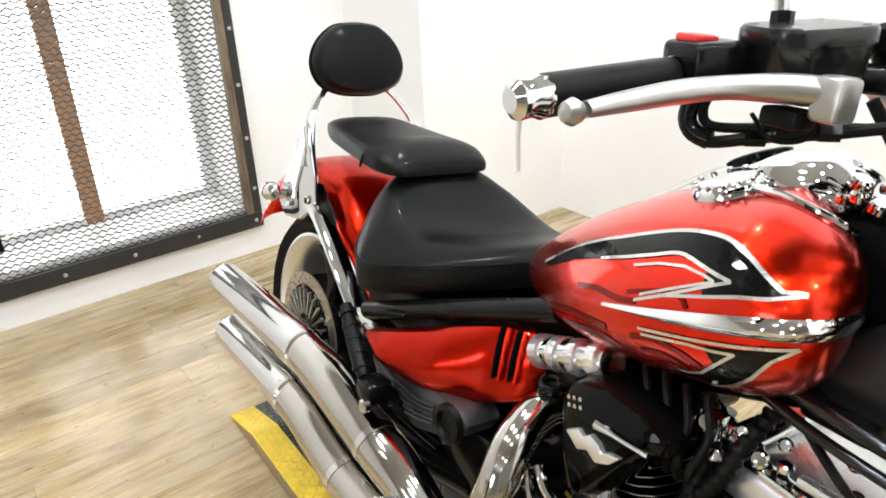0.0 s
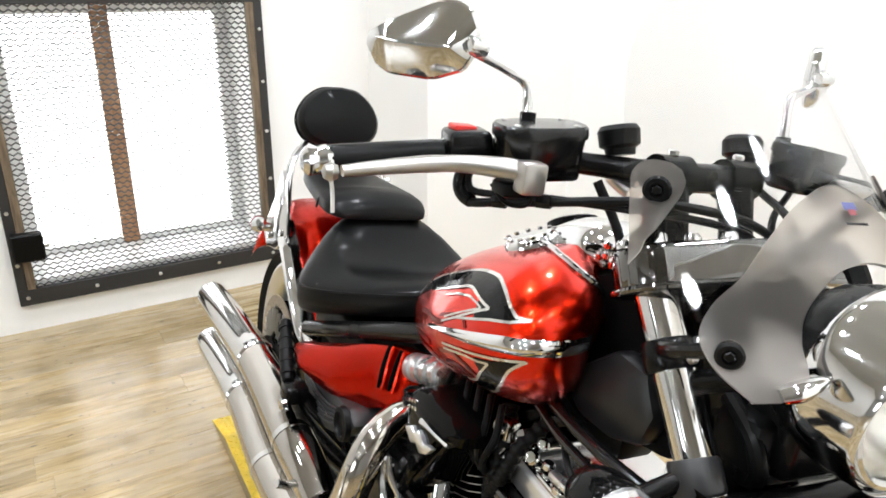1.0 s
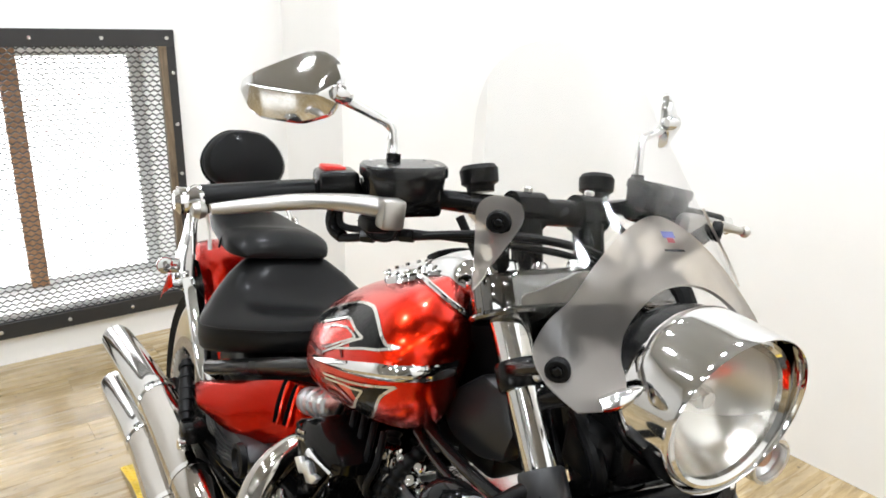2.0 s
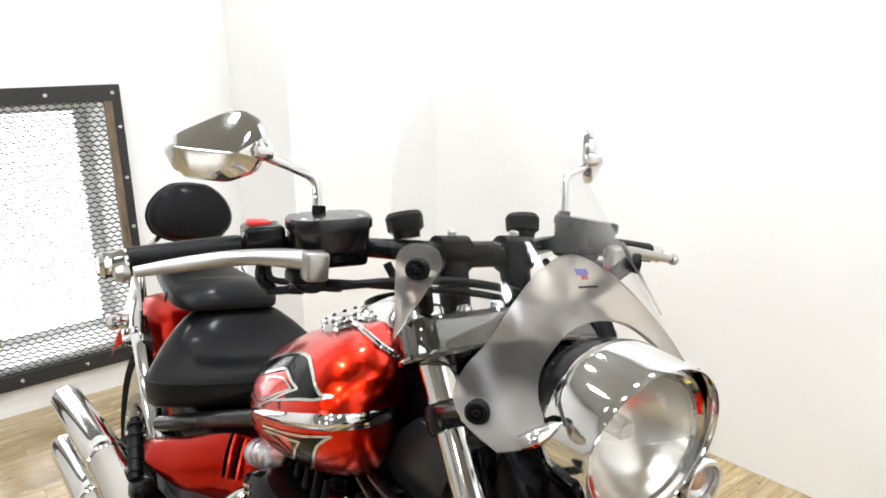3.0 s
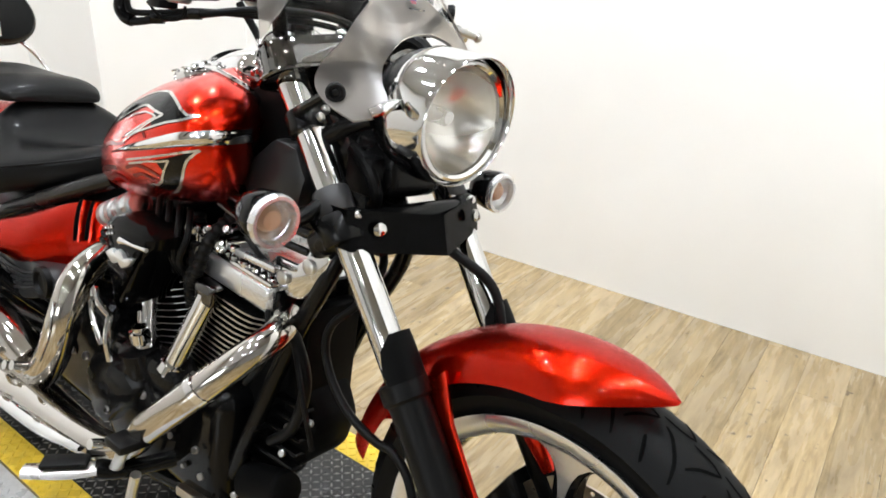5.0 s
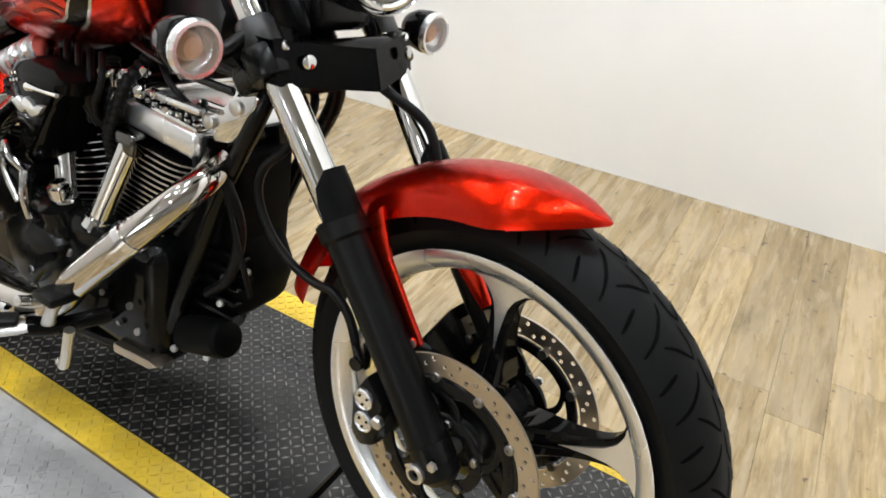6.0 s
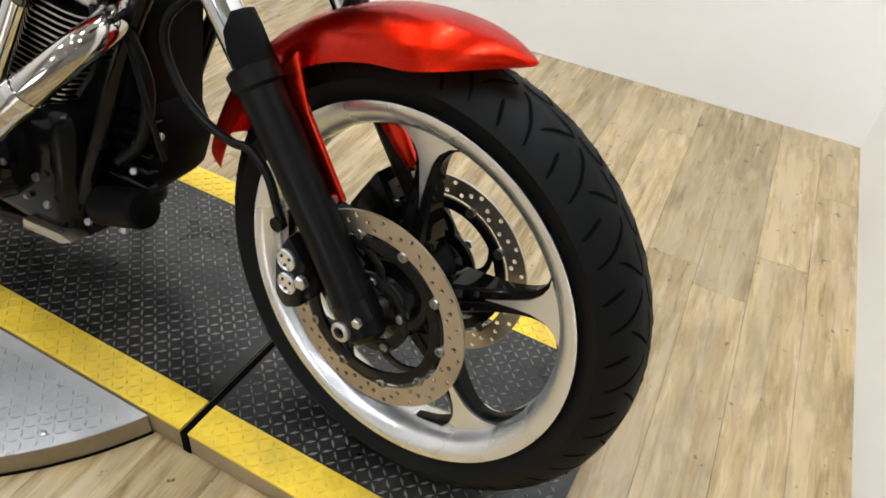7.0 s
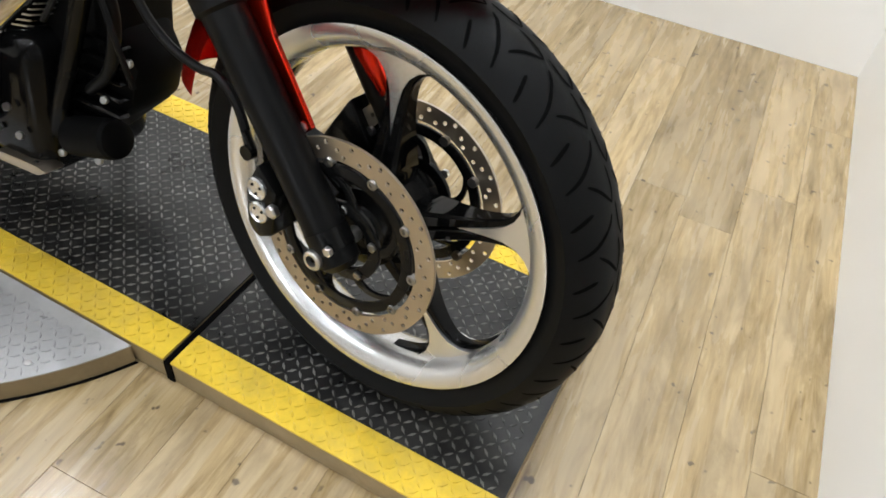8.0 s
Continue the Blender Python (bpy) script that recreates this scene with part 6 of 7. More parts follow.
# ---- side covers
for s in (-1, 1):
    o = lambda y: y * s
    grid = [(-1.298, 0.552, 0.562, 0.226, 0.230), (-1.28, 0.535, 0.568, 0.226, 0.228), (-1.25, 0.517, 0.581, 0.220, 0.219), (-1.20, 0.503, 0.602, 0.207, 0.201), (-1.14, 0.502, 0.628, 0.190, 0.178), (-1.09, 0.518, 0.650, 0.177, 0.161), (-1.05, 0.540, 0.664, 0.165, 0.148), (-1.01, 0.560, 0.672, 0.152, 0.134), (-0.985, 0.575, 0.674, 0.140, 0.122), (-0.972, 0.590, 0.668, 0.118, 0.108)]
    rows = []
    for x, lo, hi, yb, yt in spline(grid, 40):
        sw = 0.026 * max(0, min(1, (-1.055 - x) / 0.08)) * max(0, min(1, (x + 1.30) / 0.06))
        rows.append([(x, o(y), lo + (hi - lo) * f) for f, y in ((0, yb - 0.022), (0.0, yb - 0.004), (0.05, yb), (0.16, yb + sw * 0.50), (0.3, yb * 0.78 + yt * 0.22 + 0.003 + sw * 0.92), (0.45, yb * 0.62 + yt * 0.38 + 0.004 + sw * 1.04), (0.6, yb * 0.45 + yt * 0.55 + 0.005 + sw * 0.90), (0.74, yb * 0.28 + yt * 0.72 + 0.003 + sw * 0.62), (0.85, yb * 0.15 + yt * 0.85 + sw * 0.38), (0.93, yt - 0.001 + sw * 0.22), (1.0, yt - 0.008), (1.0, yt - 0.030))])
    cb = rings(rows, close=False, cap=False)
    bmesh.ops.solidify(cb, geom=cb.faces[:], thickness=0.003)
    cover = body("side_cover", cb, red_paint, None, "candy red side cover with vent slots")
    for i, (x, ya, yb) in enumerate(((-1.040, 0.1475, 0.161), (-1.014, 0.138, 0.1525))):
        slot = tube([(x - 0.008, o(ya - 0.006), 0.669), (x - 0.004, o(ya + 0.0015), 0.655), (x + 0.002, o((ya + yb) / 2 + 0.004), 0.625), (x + 0.006, o(yb + 0.003), 0.592 + 0.006 * i)], [0.0046, 0.0046, 0.0046, 0.0030], 10, 20)
        # No opening is cut: a black bar on the cover paints the slot's shade.
        body("vent_slot", slot, recess_shade, cover, "black bar for the shade in a vent slot")
        body("slot_rib", tube([(x + 0.004, o(ya - 0.006), 0.670), (x + 0.008, o(ya + 0.000), 0.655), (x + 0.014, o((ya + yb) / 2 + 0.001), 0.625), (x + 0.017, o(yb), 0.592 + 0.006 * i)], [0.0042, 0.0046, 0.0046, 0.003], 10, 20), red_paint, cover)
    body("cover_screw", disc_bolt((-1.262, o(0.224), 0.552), (0, s, 0.2), 0.006, 0.003, 12), satin_steel, cover)
    low_c = [(-1.330, 0.515), (-1.30, 0.530), (-1.20, 0.520), (-1.06, 0.535), (-1.03, 0.515), (-1.05, 0.485), (-1.085, 0.462), (-1.16, 0.432), (-1.237, 0.420), (-1.295, 0.446), (-1.330, 0.488)]
    low = body("lower_cover", poly_prism(low_c, min(o(0.13), o(0.204)), max(o(0.13), o(0.204)), 0.012), grey_plastic, None, "dark grey ribbed lower cover")
    for i in range(5):
        body("cover_rib", tube([(-1.315 + 0.010 * i, o(0.203), 0.502 - 0.012 * i), (-1.255 + 0.006 * i, o(0.207), 0.490 - 0.011 * i), (-1.17, o(0.207), 0.492 - 0.009 * i), (-1.115, o(0.204), 0.505 - 0.008 * i)], 0.0036, 8, 20), grey_plastic, low)
    body("cover_boss", revolve([(0, 0), (0, 0.034), (0.010, 0.032), (0.012, 0.024), (0.004, 0.020), (0.004, 0)], (-1.072, o(0.203), 0.500), (0, s, 0), 28), black_plastic, low, "round black cap")
# passenger pegs, folded up
for s in (-1, 1):
    peg = body("passenger_peg", tube([(-1.375, 0.235 * s, 0.575), (-1.33, 0.245 * s, 0.548), (-1.28, 0.255 * s, 0.518), (-1.25, 0.26 * s, 0.500)], [0.011, 0.014, 0.014, 0.011], 16, 14), rubber, None, "black rubber passenger footpeg folded up")
    for i in range(5):
        f = i / 4
        c = Vector((-1.36, 0.238 * s, 0.566)).lerp(Vector((-1.265, 0.257 * s, 0.509)), f)
        body("peg_ring", revolve([(-0.004, 0.013), (-0.004, 0.0165), (0.004, 0.0165), (0.004, 0.013)], c, (0.84, 0.15 * s, -0.5), 18), rubber, peg)
    body("peg_hinge", box((-1.255, 0.225, 0.465) if s > 0 else (-1.255, -0.275, 0.465), (-1.205, 0.275, 0.505) if s > 0 else (-1.205, -0.225, 0.505), 0.010, 2), black_cast, peg)
    body("peg_pin", disc_bolt((-1.212, 0.272 * s, 0.470), (0, s, 0), 0.012, 0.012, 16), chrome, peg, "chrome hinge pin")
    body("peg_bracket", tube([(-1.225, 0.235 * s, 0.48), (-1.20, 0.20 * s, 0.44), (-1.15, 0.16 * s, 0.40)], 0.014, 12, 10), black_cast)

# ---- engine
body("crankcase", box((-1.00, -0.12, 0.17), (-0.60, 0.12, 0.43), 0.04, 4), black_cast, None, "black cast crankcase")
body("sump", box((-0.98, -0.09, 0.14), (-0.66, 0.09, 0.20), 0.02, 3), black_cast, None, "black sump")
body("gearbox", box((-1.20, -0.13, 0.20), (-0.96, 0.13, 0.47), 0.04, 4), black_cast, None, "black gearbox housing")
for s in (-1, 1):
    cov = body("side_case", revolve([(0, 0.115), (0.035, 0.112), (0.055, 0.095), (0.062, 0.070), (0.064, 0)], (-0.80, 0.118 * s, 0.325), (0, s, 0), 40), black_cast, None, "round black engine side case")
    for i in range(8):
        a = 2 * math.pi * i / 8
        body("case_bolt", disc_bolt((-0.80 + 0.103 * math.cos(a), 0.158 * s, 0.325 + 0.103 * math.sin(a)), (0, s, 0), 0.007, 0.006), dull_steel, cov)
    body("cam_cover", poly_prism([(-0.90, 0.395), (-0.865, 0.345), (-0.78, 0.355), (-0.70, 0.385), (-0.665, 0.430), (-0.70, 0.465), (-0.80, 0.455), (-0.88, 0.445)], min(0.11 * s, 0.172 * s), max(0.11 * s, 0.172 * s), 0.014), black_cast, None, "black cam cover")
pump = body("water_pump_cover", poly_prism([(-0.930, 0.372), (-0.905, 0.418), (-0.850, 0.430), (-0.790, 0.425), (-0.750, 0.405), (-0.755, 0.372), (-0.800, 0.335), (-0.840, 0.290), (-0.880, 0.275), (-0.910, 0.315)], -0.205, -0.130, 0.024), black_satin, None, "rounded black cover on the crankcase")
body("oil_filler", revolve([(0, 0.046), (0.010, 0.046), (0.020, 0.040), (0.030, 0.038), (0.050, 0.034), (0.052, 0)], (-0.795, -0.150, 0.415), (0, -0.35, 0.94), 30), black_cast, None, "round black housing on the crankcase")
for i, p in enumerate(((-0.93, -0.19, 0.395), (-0.755, -0.175, 0.385), (-0.74, -0.175, 0.34), (-0.82, -0.205, 0.335))):
    body("case_stud", disc_bolt(p, (0, -1, 0.2), 0.008, 0.008, 10), dull_steel, pump)
for a, b in (((-0.90, -0.20, 0.54), (-0.84, -0.21, 0.46)), ((-0.875, -0.205, 0.555), (-0.825, -0.205, 0.52)), ((-0.825, -0.205, 0.52), (-0.81, -0.21, 0.44))):
    body("linkage_rod", tube([a, Vector(a).lerp(Vector(b), 0.5) + Vector((0, -0.006, 0)), b], 0.0065, 10, 8), chrome, None, "thin chrome rod")

for lean, cx, name in ((24, -0.615, "front_cylinder"), (-24, -0.885, "rear_cylinder")):
    ax = Vector((math.sin(radians(lean)), 0, math.cos(radians(lean))))
    fore = Vector((math.cos(radians(lean)), 0, -math.sin(radians(lean))))
    base = Vector((-0.75, 0, 0.33)) + ax * 0.10
    tilt = radians(5 if lean > 0 else -18)
    ax2, fore2 = Vector((math.sin(tilt), 0, math.cos(tilt))), Vector((math.cos(tilt), 0, -math.sin(tilt)))
    cyl = body(name, revolve([(0, 0), (0, 0.062), (0.20, 0.062), (0.20, 0)], base, ax, 32), black_cast, None, "finned black cylinder")
    for i in range(15 if lean > 0 else 13):
        d = 0.018 + i * 0.0128
        lead = 0.018 * i / 12 if lean > 0 else 0.0
        w = 0.086 + 0.012 * (i / 12)
        loop = []
        for k in range(32):
            a = 2 * math.pi * k / 32
            e = (abs(math.cos(a)) ** 4 + abs(math.sin(a)) ** 4) ** -0.25
            loop.append((lead + (w - 0.012) * e * math.cos(a), (w + 0.016) * e * math.sin(a)))
        fm = Matrix.Translation(base + ax * d) @ Matrix((fore2, Vector((0, 1, 0)), ax2)).transposed().to_4x4()
        body("cooling_fin", plate([loop], 0.0042, fm), black_cast, cyl, "", 20)
        rim = [(x * 1.004, y * 1.004) for x, y in loop]
        body("fin_edge", plate([rim, [(x * 0.985, y * 0.985) for x, y in loop]], 0.0026 if lean > 0 else 0.0012, fm), satin_steel, cyl, "", 20)
    hm = Matrix.Translation(base + ax * 0.20) @ Matrix((fore2, Vector((0, 1, 0)), ax2)).transposed().to_4x4()
    body("cylinder_head", moved(box((-0.080, -0.090 if lean > 0 else -0.098, -0.012), (0.085, 0.098, 0.040), 0.012, 3), hm), black_cast, cyl, "black cylinder head")
    body("rocker_cover", moved(box((-0.070, -0.116, 0.018), (0.110, 0.116, 0.064), 0.010, 3) if lean > 0 else box((-0.080, -0.116, 0.030), (0.072, 0.116, 0.066), 0.012, 3), hm), machined if lean > 0 else black_cast, cyl, "bright metal rocker cover" if lean > 0 else "black rocker cover")
    body("rocker_step", moved(box((-0.080, -0.108, 0.060), (-0.040 if lean > 0 else -0.004, 0.108, 0.086), 0.010, 3), hm), chrome, cyl)
    if lean > 0:
        # bolted chrome ridge along the cover's edge, and the dark block that holds the rod tube
        body("cover_ridge", moved(box((-0.066, -0.112, 0.060), (0.106, -0.086, 0.071), 0.004, 2), hm), chrome, cyl, "chrome ridge along the rocker cover")
        for i in range(9):
            body("ridge_bolt", moved(disc_bolt((-0.056 + 0.019 * i, -0.101, 0.070), (0, -0.3, 0.95), 0.0075, 0.007, 10), hm), chrome, cyl)
        body("rod_block", moved(box((-0.052, -0.142, -0.018), (0.002, -0.112, 0.022), 0.009, 3), hm), gunmetal, cyl, "dark block over the pushrod tube")
        body("cover_end", moved(box((0.108, -0.104, 0.012), (0.122, 0.104, 0.060), 0.006, 2), hm), black_gloss, cyl, "gloss black end of the rocker cover")
    for x, y in ((-0.07, -0.100), (-0.035, -0.106), (0.0, -0.104), (0.030, -0.104), (0.056, -0.100), (0.056, -0.05), (-0.07, 0.085), (0.05, 0.085)):
        body("cover_bolt", moved(disc_bolt((x, y, 0.069 if x > 0.0 else 0.085), (0, 0, 1), 0.009, 0.009, 12), hm), chrome, cyl)
    for dy in (-0.120,):
        a, b = base + ax * 0.205 + Vector((-0.028 if lean > 0 else 0.03, dy, 0)), Vector((-0.715 if lean > 0 else -0.79, -0.150, 0.445))
        rod = body("pushrod_tube", tube([a, a.lerp(b, 0.86), b], [0.0215, 0.0190, 0.0190], 20), chrome, cyl, "chrome pushrod tube")
        body("rod_foot", tube([b.lerp(a, 0.10), b, b.lerp(a, -0.05)], [0.024, 0.027, 0.022], 20), chrome, cyl)
# intake cover between the cylinders, with chrome shapes on it
air = body("air_intake_cover", poly_prism([(-0.872, 0.672), (-0.850, 0.700), (-0.800, 0.714), (-0.740, 0.712), (-0.700, 0.694), (-0.705, 0.675), (-0.745, 0.640), (-0.785, 0.575), (-0.815, 0.525), (-0.832, 0.530), (-0.858, 0.600)], -0.200, -0.06, 0.022), black_gloss, None, "gloss black pointed air intake cover")
wing = [(-0.838, 0.636), (-0.820, 0.648), (-0.810, 0.642), (-0.800, 0.652), (-0.786, 0.648), (-0.778, 0.640), (-0.768, 0.646), (-0.752, 0.648), (-0.765, 0.632), (-0.785, 0.622), (-0.800, 0.630), (-0.815, 0.622)]
body("intake_emblem", poly_prism(wing, -0.208, -0.198, 0.002), machined, air, "bright emblem plate, plain")
body("intake_trim", tube([(-0.796, -0.203, 0.668), (-0.775, -0.204, 0.670), (-0.752, -0.204, 0.671), (-0.720, -0.202, 0.673)], [0.007, 0.004, 0.003, 0.0035], 10, 8), chrome, air)
for i in range(6):
    body("intake_screw", disc_bolt((-0.848 + 0.009 * (i % 3) + 0.003 * (i // 3), -0.199, 0.676 - 0.010 * (i // 3) + 0.003 * (i % 3)), (0, -1, 0), 0.003, 0.003, 8), chrome, air)
body("intake_hose", tube([Vector(p) for p in spline([(-0.73, -0.10, 0.72), (-0.70, -0.12, 0.68), (-0.70, -0.13, 0.62), (-0.72, -0.11, 0.56)], 49)], [0.013 if i % 4 < 2 else 0.0105 for i in range(49)], 14), rubber, None, "black ribbed intake hose")
body("intake_hose", tube([Vector(p) for p in spline([(-0.655, -0.09, 0.735), (-0.66, -0.125, 0.70), (-0.672, -0.135, 0.65), (-0.70, -0.13, 0.60)], 45)], [0.012 if i % 4 < 2 else 0.0095 for i in range(45)], 14), rubber, None, "black ribbed intake hose")
body("breather_coil", tube([(-0.93 + 0.014 * math.cos(i * 0.8), -0.150 + 0.014 * math.sin(i * 0.8), 0.645 - 0.0016 * i) for i in range(64)], 0.0035, 6), black_satin, None, "black coiled spring sleeve")
body("chrome_canister", tube([(-0.992, -0.120, 0.650), (-0.92, -0.132, 0.682), (-0.835, -0.147, 0.718)], [0.021, 0.0225, 0.020], 24, 10), chrome, None, "chrome canister below the tank")
for i in range(4):
    c = Vector((-0.975, -0.123, 0.658)).lerp(Vector((-0.852, -0.144, 0.711)), i / 3)
    body("canister_ring", revolve([(-0.012, 0.020), (-0.010, 0.0255), (0.010, 0.0255), (0.012, 0.020)], c, (0.90, -0.155, 0.40), 18), machined, smooth=15)
body("filter_cap", revolve([(0, 0), (0, 0.018), (0.02, 0.018), (0.022, 0.012), (0.03, 0.012), (0.03, 0)], (-0.79, -0.165, 0.475), (0, -0.2, 1), 20), chrome, None, "chrome dipstick cap")
mount = body("front_mount_plate", poly_prism([(x + 0.028, z + 0.018) for x, z in ((-0.575, 0.665), (-0.555, 0.690), (-0.505, 0.690), (-0.455, 0.738), (-0.435, 0.720), (-0.450, 0.680), (-0.485, 0.640), (-0.52, 0.632))], -0.098, -0.088, 0.003), chrome, None, "chrome engine mount plate")
for x, z in ((-0.503, 0.680), (-0.447, 0.715)):
    body("mount_bolt", disc_bolt((x, -0.098, z), (0, -1, 0), 0.012, 0.007, 14), satin_steel, mount)
body("oil_cooler", box((-0.52, -0.06, 0.42), (-0.475, 0.06, 0.62), 0.008, 2), black_matte, None, "black oil cooler")
cowl = body("lower_cowl", poly_prism([(-0.52, 0.52), (-0.475, 0.475), (-0.44, 0.415), (-0.46, 0.345), (-0.52, 0.290), (-0.60, 0.215), (-0.70, 0.20), (-0.70, 0.50)], -0.055, 0.055, 0.018), black_matte, None, "black cowl before the engine")
for i in range(7):
    body("cowl_fin", box((-0.60 + 0.012 * i, -0.074, 0.268 + 0.030 * i), (-0.475 + 0.004 * i, -0.050, 0.276 + 0.030 * i), 0.003, 1), black_cast, cowl)
body("oil_filter", tube([(-0.56, -0.085, 0.27), (-0.47, -0.085, 0.30)], [0.034, 0.034], 24), black_matte, None, "black oil filter canister")
body("oil_filter_end", revolve([(0, 0.034), (0.008, 0.031), (0.012, 0.020), (0.012, 0)], (-0.47, -0.085, 0.30), (0.95, 0, 0.31), 24), black_matte)
body("skid_bracket", poly_prism([(-0.71, 0.180), (-0.61, 0.190), (-0.585, 0.205), (-0.61, 0.210), (-0.71, 0.200)], -0.135, -0.095, 0.004), rotor_steel, None, "bare metal bracket under the engine")
for p in ((-0.58, -0.10, 0.235), (-0.64, -0.13, 0.255), (-0.52, -0.078, 0.235), (-0.49, -0.078, 0.36), (-0.55, -0.078, 0.41), (-0.66, -0.13, 0.30), (-0.45, -0.06, 0.43)):
    body("cowl_bolt", disc_bolt(p, (0.3, -0.9, 0.3), 0.007, 0.006, 10), dull_steel)
body("engine_hose", tube([(-0.52, -0.09, 0.62), (-0.47, -0.10, 0.60), (-0.44, -0.09, 0.52), (-0.47, -0.08, 0.42), (-0.53, -0.07, 0.36)], 0.010, 14, 24), rubber, None, "black engine hose")
for p, a, r in (((-0.62, -0.122, 0.205), (0, -1, 0.2), 0.006), ((-0.70, -0.124, 0.245), (0, -1, 0), 0.006), ((-0.56, -0.062, 0.33), (0.3, -1, 0), 0.006), ((-0.50, -0.062, 0.40), (0.3, -1, 0), 0.007), ((-0.47, -0.062, 0.46), (0.3, -1, 0), 0.006), ((-0.62, -0.062, 0.28), (0, -1, 0), 0.006), ((-0.90, -0.122, 0.25), (0, -1, 0), 0.007), ((-0.66, -0.174, 0.43), (0, -1, 0), 0.006), ((-0.88, -0.174, 0.42), (0, -1, 0), 0.006)):
    body("engine_bolt", disc_bolt(p, a, r, 0.006, 10), dull_steel)
for a, b, c in (((-0.47, -0.10, 0.60), (-0.42, -0.11, 0.50), (-0.40, -0.10, 0.42)), ((-0.52, -0.11, 0.62), (-0.50, -0.125, 0.55), (-0.55, -0.12, 0.48)), ((-0.61, -0.10, 0.74), (-0.56, -0.12, 0.72), (-0.52, -0.10, 0.68))):
    body("engine_wire", tube([a, b, c], 0.005, 8, 16), rubber, None, "black engine wire")
body("ignition_coil", box((-0.66, -0.035, 0.715), (-0.57, 0.035, 0.765), 0.012, 2), black_plastic)

# ---- exhaust
muf = [((-1.05, -0.240, 0.348), 0.036), ((-1.12, -0.245, 0.372), 0.041), ((-1.20, -0.250, 0.390), 0.044), ((-1.37, -0.256, 0.420), 0.044), ((-1.49, -0.260, 0.432), 0.043)]
muf2 = [((-0.98, -0.262, 0.292), 0.036), ((-1.08, -0.266, 0.287), 0.041), ((-1.256, -0.272, 0.293), 0.044), ((-1.417, -0.275, 0.320), 0.044), ((-1.50, -0.277, 0.327), 0.043)]
for name, line, tip in (("muffler", muf, (-1.935, -0.274, 0.411)), ("muffler", muf2, (-1.865, -0.282, 0.304))):
    mm = body(name, tube([p for p, _ in line], [r for _, r in line], 28, 26), dimmed_chrome, None, "long chrome muffler")
    end = Vector(line[-1][0])
    d = (Vector(tip) - end).normalized()
    body("muffler_tip", tube([end - d * 0.01, end, end + d * 0.06, end + d * 0.30, Vector(tip) - d * 0.01, Vector(tip), Vector(tip) - d * 0.06], [0.040, 0.0445, 0.0445, 0.0425, 0.0400, 0.0380, 0.034], 32, cap=False), chrome, mm, "slash-cut chrome muffler tip")
    body("tip_inside", tube([end + d * 0.1, Vector(tip) - d * 0.06], [0.03, 0.0345], 24), black_cast, mm, "dark inside of the tip")
    body("tip_clamp", tube([end - d * 0.012, end - d * 0.008, end + d * 0.008, end + d * 0.012], [0.043, 0.0462, 0.0462, 0.043], 28), chrome, mm)
    body("clamp_band", tube([line[2][0], Vector(line[2][0]).lerp(Vector(line[3][0]), 0.08)], 0.0455, 28), chrome, mm)
body("rear_header", tube([(-0.925, -0.115, 0.600), (-0.930, -0.165, 0.592), (-0.918, -0.215, 0.560), (-0.912, -0.240, 0.500), (-0.930, -0.248, 0.430), (-0.965, -0.250, 0.375), (-1.01, -0.245, 0.345), (-1.07, -0.238, 0.336)], [0.026, 0.028, 0.029, 0.030, 0.030, 0.031, 0.033, 0.036], 24, 44), dimmed_chrome, None, "curved chrome rear header pipe")
body("header_seam", tube([(-0.905, -0.262, 0.53), (-0.905, -0.272, 0.47), (-0.930, -0.277, 0.41)], 0.004, 8, 14), chrome)
body("front_header", tube([(-0.500, -0.085, 0.615), (-0.470, -0.130, 0.605), (-0.485, -0.180, 0.570), (-0.540, -0.225, 0.500), (-0.600, -0.245, 0.435), (-0.632, -0.250, 0.400), (-0.665, -0.245, 0.360), (-0.72, -0.255, 0.325), (-0.83, -0.264, 0.308), (-0.99, -0.268, 0.300)], [0.022, 0.024, 0.025, 0.026, 0.0265, 0.026, 0.023, 0.026, 0.031, 0.035], 24, 60), dimmed_chrome, None, "chrome front header pipe with heat shield")
body("shield_clamp", tube([(-0.528, -0.217, 0.516), (-0.536, -0.222, 0.506)], 0.0285, 24), chrome)
body("heat_shield", tube([(-0.76, -0.285, 0.318), (-0.85, -0.296, 0.310), (-0.98, -0.302, 0.302), (-1.08, -0.308, 0.298)], [0.010, 0.018, 0.018, 0.012], 14, 26, flat=0.6), chrome, None, "chrome outer heat shield")
for p in ((-0.985, -0.275, 0.375), (-1.05, -0.262, 0.345), (-0.71, -0.27, 0.345), (-1.10, -0.284, 0.36)):
    body("exhaust_clamp_bolt", tube([p, Vector(p) + Vector((0, -0.028, 0.01))], 0.009, 12), chrome)
body("rider_peg_bracket", tube([(-0.66, -0.17, 0.30), (-0.70, -0.25, 0.29), (-0.72, -0.285, 0.295)], 0.015, 14, 10), black_cast, None, "black footpeg bracket")
peg = body("rider_footpeg", tube([(-0.715, -0.28, 0.298), (-0.75, -0.32, 0.292), (-0.795, -0.365, 0.288)], [0.016, 0.019, 0.017], 16, 10, flat=0.6), satin_steel, None, "bare aluminium rider footpeg")
body("peg_rubber", box((-0.02, -0.075, 0.004), (0.016, 0.0, 0.014), 0.004, 2, None, Matrix.Translation((-0.725, -0.29, 0.302)) @ pose(0, 0, 0, 4, 0, -42)), rubber, peg, "black peg rubber")
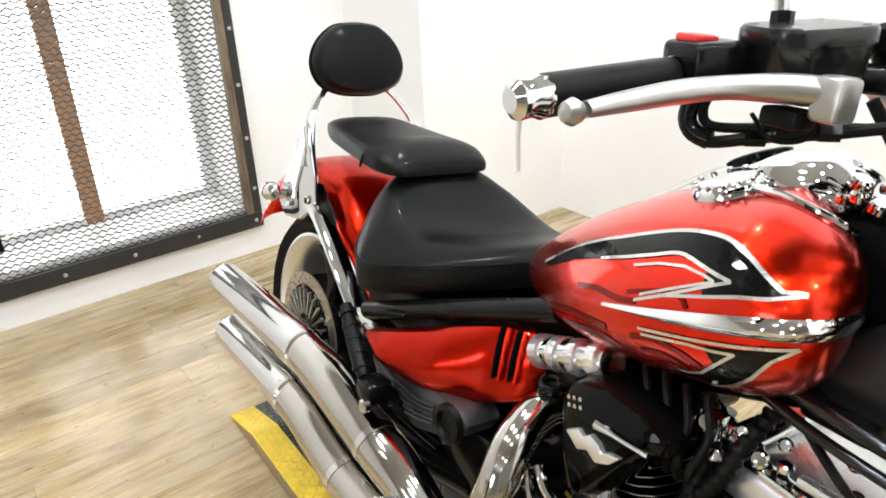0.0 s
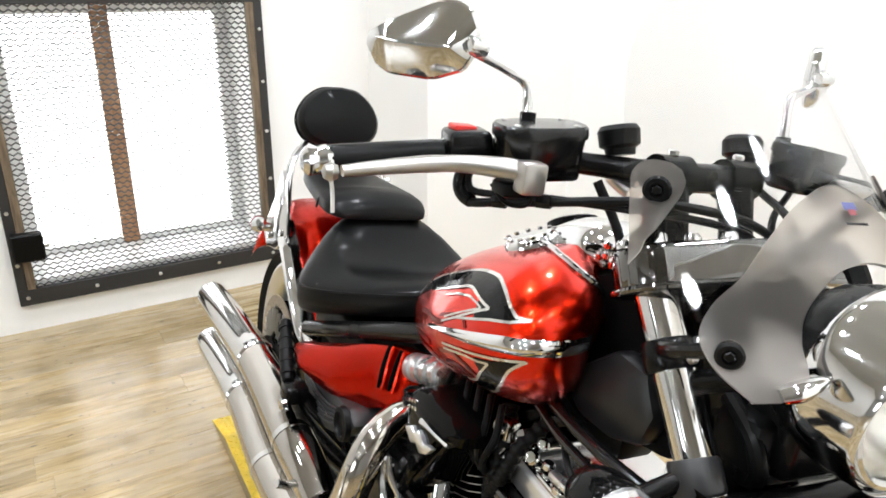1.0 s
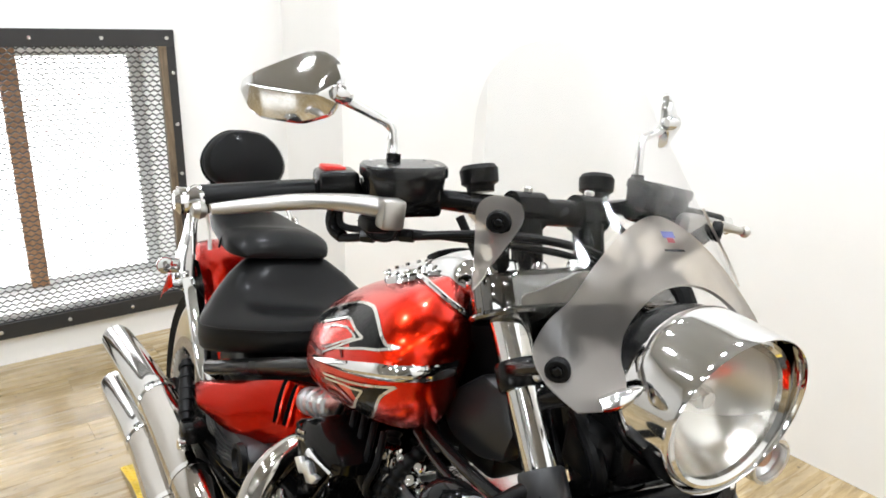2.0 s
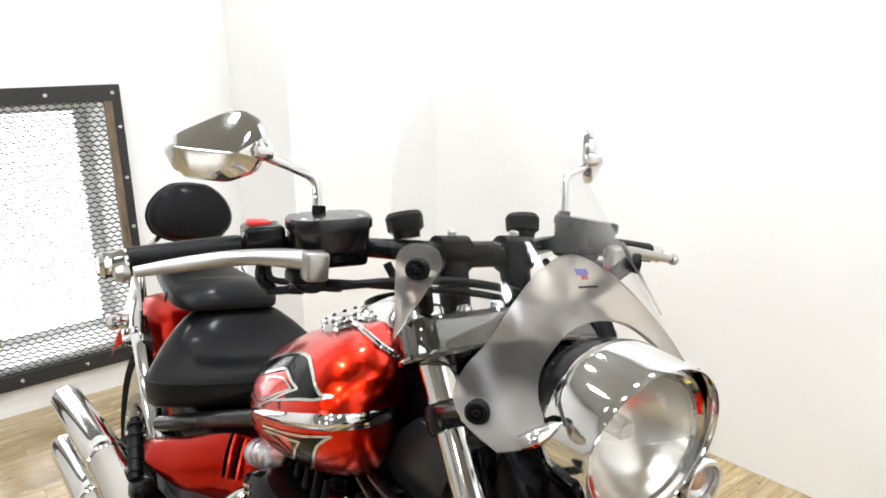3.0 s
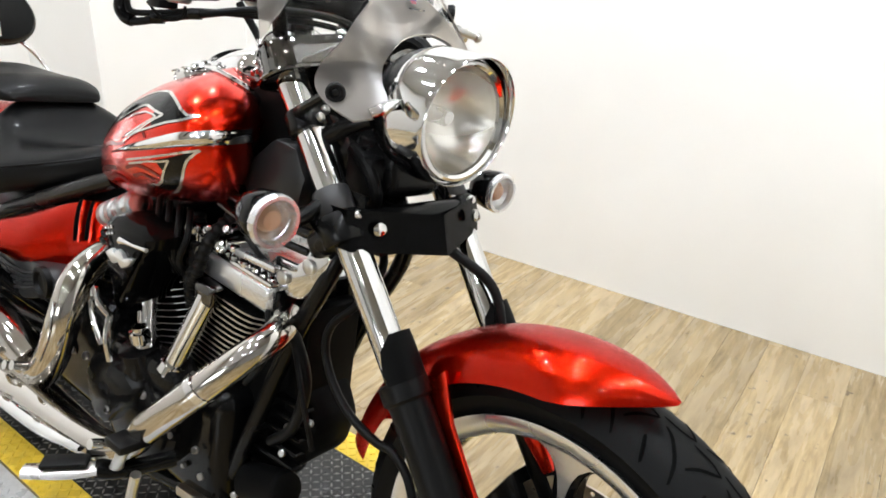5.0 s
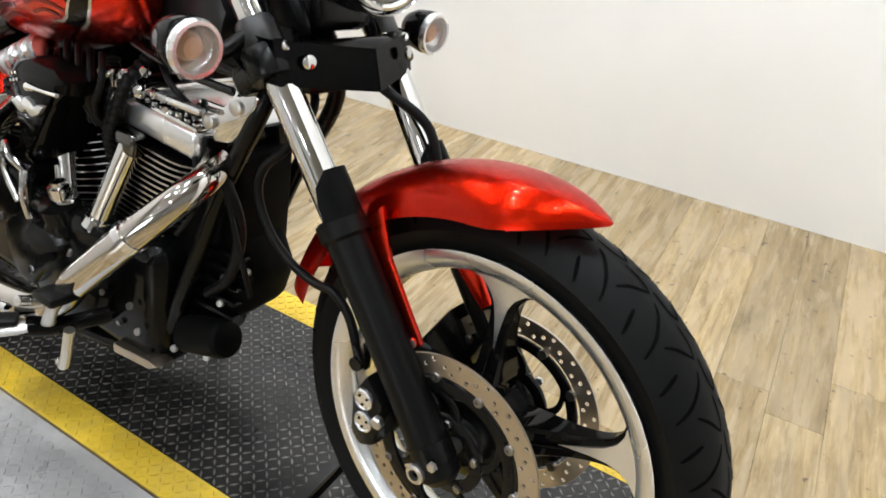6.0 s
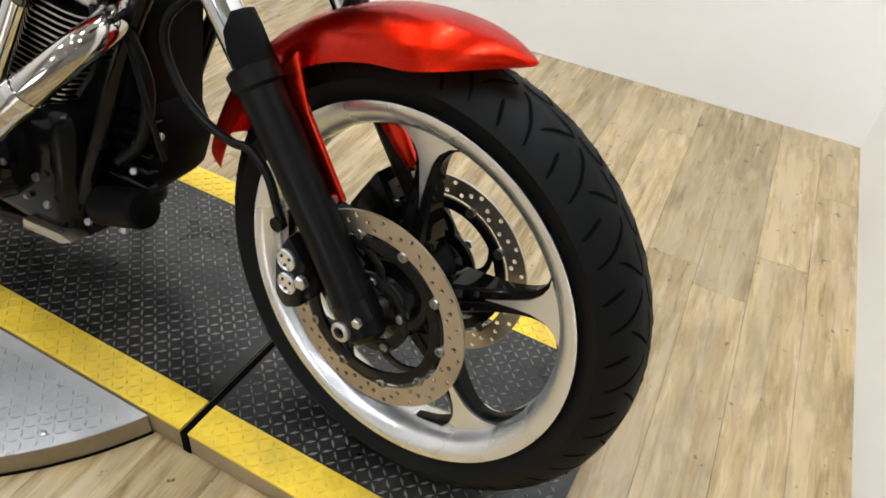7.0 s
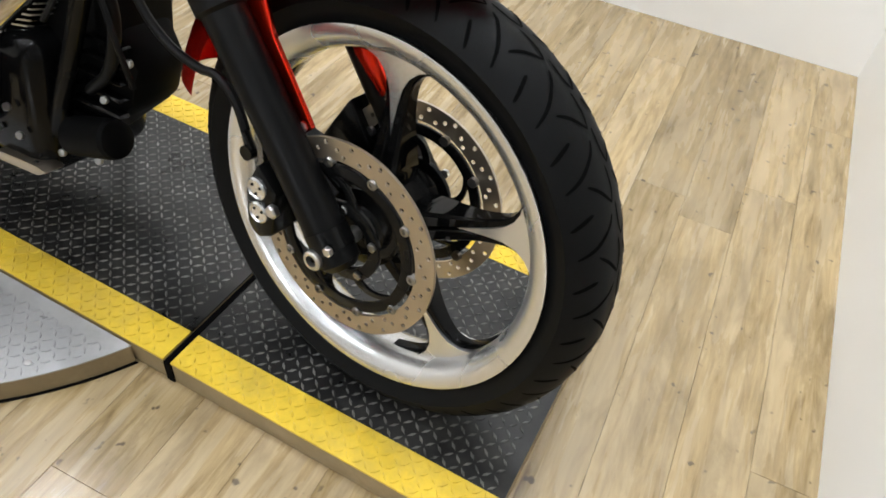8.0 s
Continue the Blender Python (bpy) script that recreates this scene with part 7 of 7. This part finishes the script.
body("brake_pedal", tube([(-0.72, -0.24, 0.29), (-0.68, -0.268, 0.315), (-0.645, -0.280, 0.36), (-0.63, -0.280, 0.39)], [0.012, 0.011, 0.010, 0.012], 12, 14, flat=0.6), satin_steel, None, "bare brake pedal arm")
body("pedal_pad", box((-0.655, -0.305, 0.385), (-0.605, -0.250, 0.402), 0.006, 2), rubber, None, "black brake pedal pad")
body("pedal_link", tube([(-0.66, -0.245, 0.30), (-0.69, -0.24, 0.215), (-0.72, -0.23, 0.20)], 0.009, 10, 10), satin_steel)
body("side_stand", tube([(-0.78, 0.11, 0.16), (-0.84, 0.24, 0.09), (-0.88, 0.345, 0.045)], [0.014, 0.012, 0.012], 12, 10), black_satin, None, "black side stand folded out")
body("stand_foot", box((-0.915, 0.325, 0.048), (-0.855, 0.385, 0.058), 0.003, 1), black_satin)

# ---------------------------------------------------------------- floor
base = room_box((X0 - 0.3, Y0, -0.12), (X1 + 0.1, Y1 + 0.1, -0.006))
room_box((X1 + 0.1, Y0, -0.12), (XE + 0.1, YE + 0.1, -0.006), bm=base)
solid("floor", base, worn("dark_joint", (0.2, 0.15, 0.1), 0.7, grain=40), "floor base seen in the joints between planks", kind="structure", smooth=0)
PW, PL, GAP = 0.130, 1.22, 0.0005
plank_meshes = {}


def plank_mesh(length, width):
    key = (round(length, 3), round(width, 3))
    if key not in plank_meshes:
        bm = box((0, 0, -0.006), (length - GAP, width - GAP, 0), 0)
        bmesh.ops.bevel(bm, geom=[e for e in bm.edges if all(v.co.z > -0.001 for v in e.verts)], offset=0.0005, segments=1, affect="EDGES")
        plank_meshes[key] = finish(bm, plank_mat, 0)
    return plank_meshes[key]


floor_ob = bpy.data.objects["floor"]
rng = random.Random(4)
col = 0
x = X0
while x < XE - 0.001:
    w = min(PW, XE - x)
    y_end = Y1 if x < X1 else YE
    y = Y0 - rng.random() * PL
    while y < y_end - 0.001:
        a, b = max(y, Y0), min(y + PL, y_end)
        if b - a > 0.01:
            me = plank_mesh(b - a, w)
            ob = new("plank", me)
            ob.parent = floor_ob
            # planks run across the room: their length lies along the room's y
            ob.matrix_basis = ROOM @ pose(x + w, a, 0, 0, 0, 90)
        y += PL
    x += PW
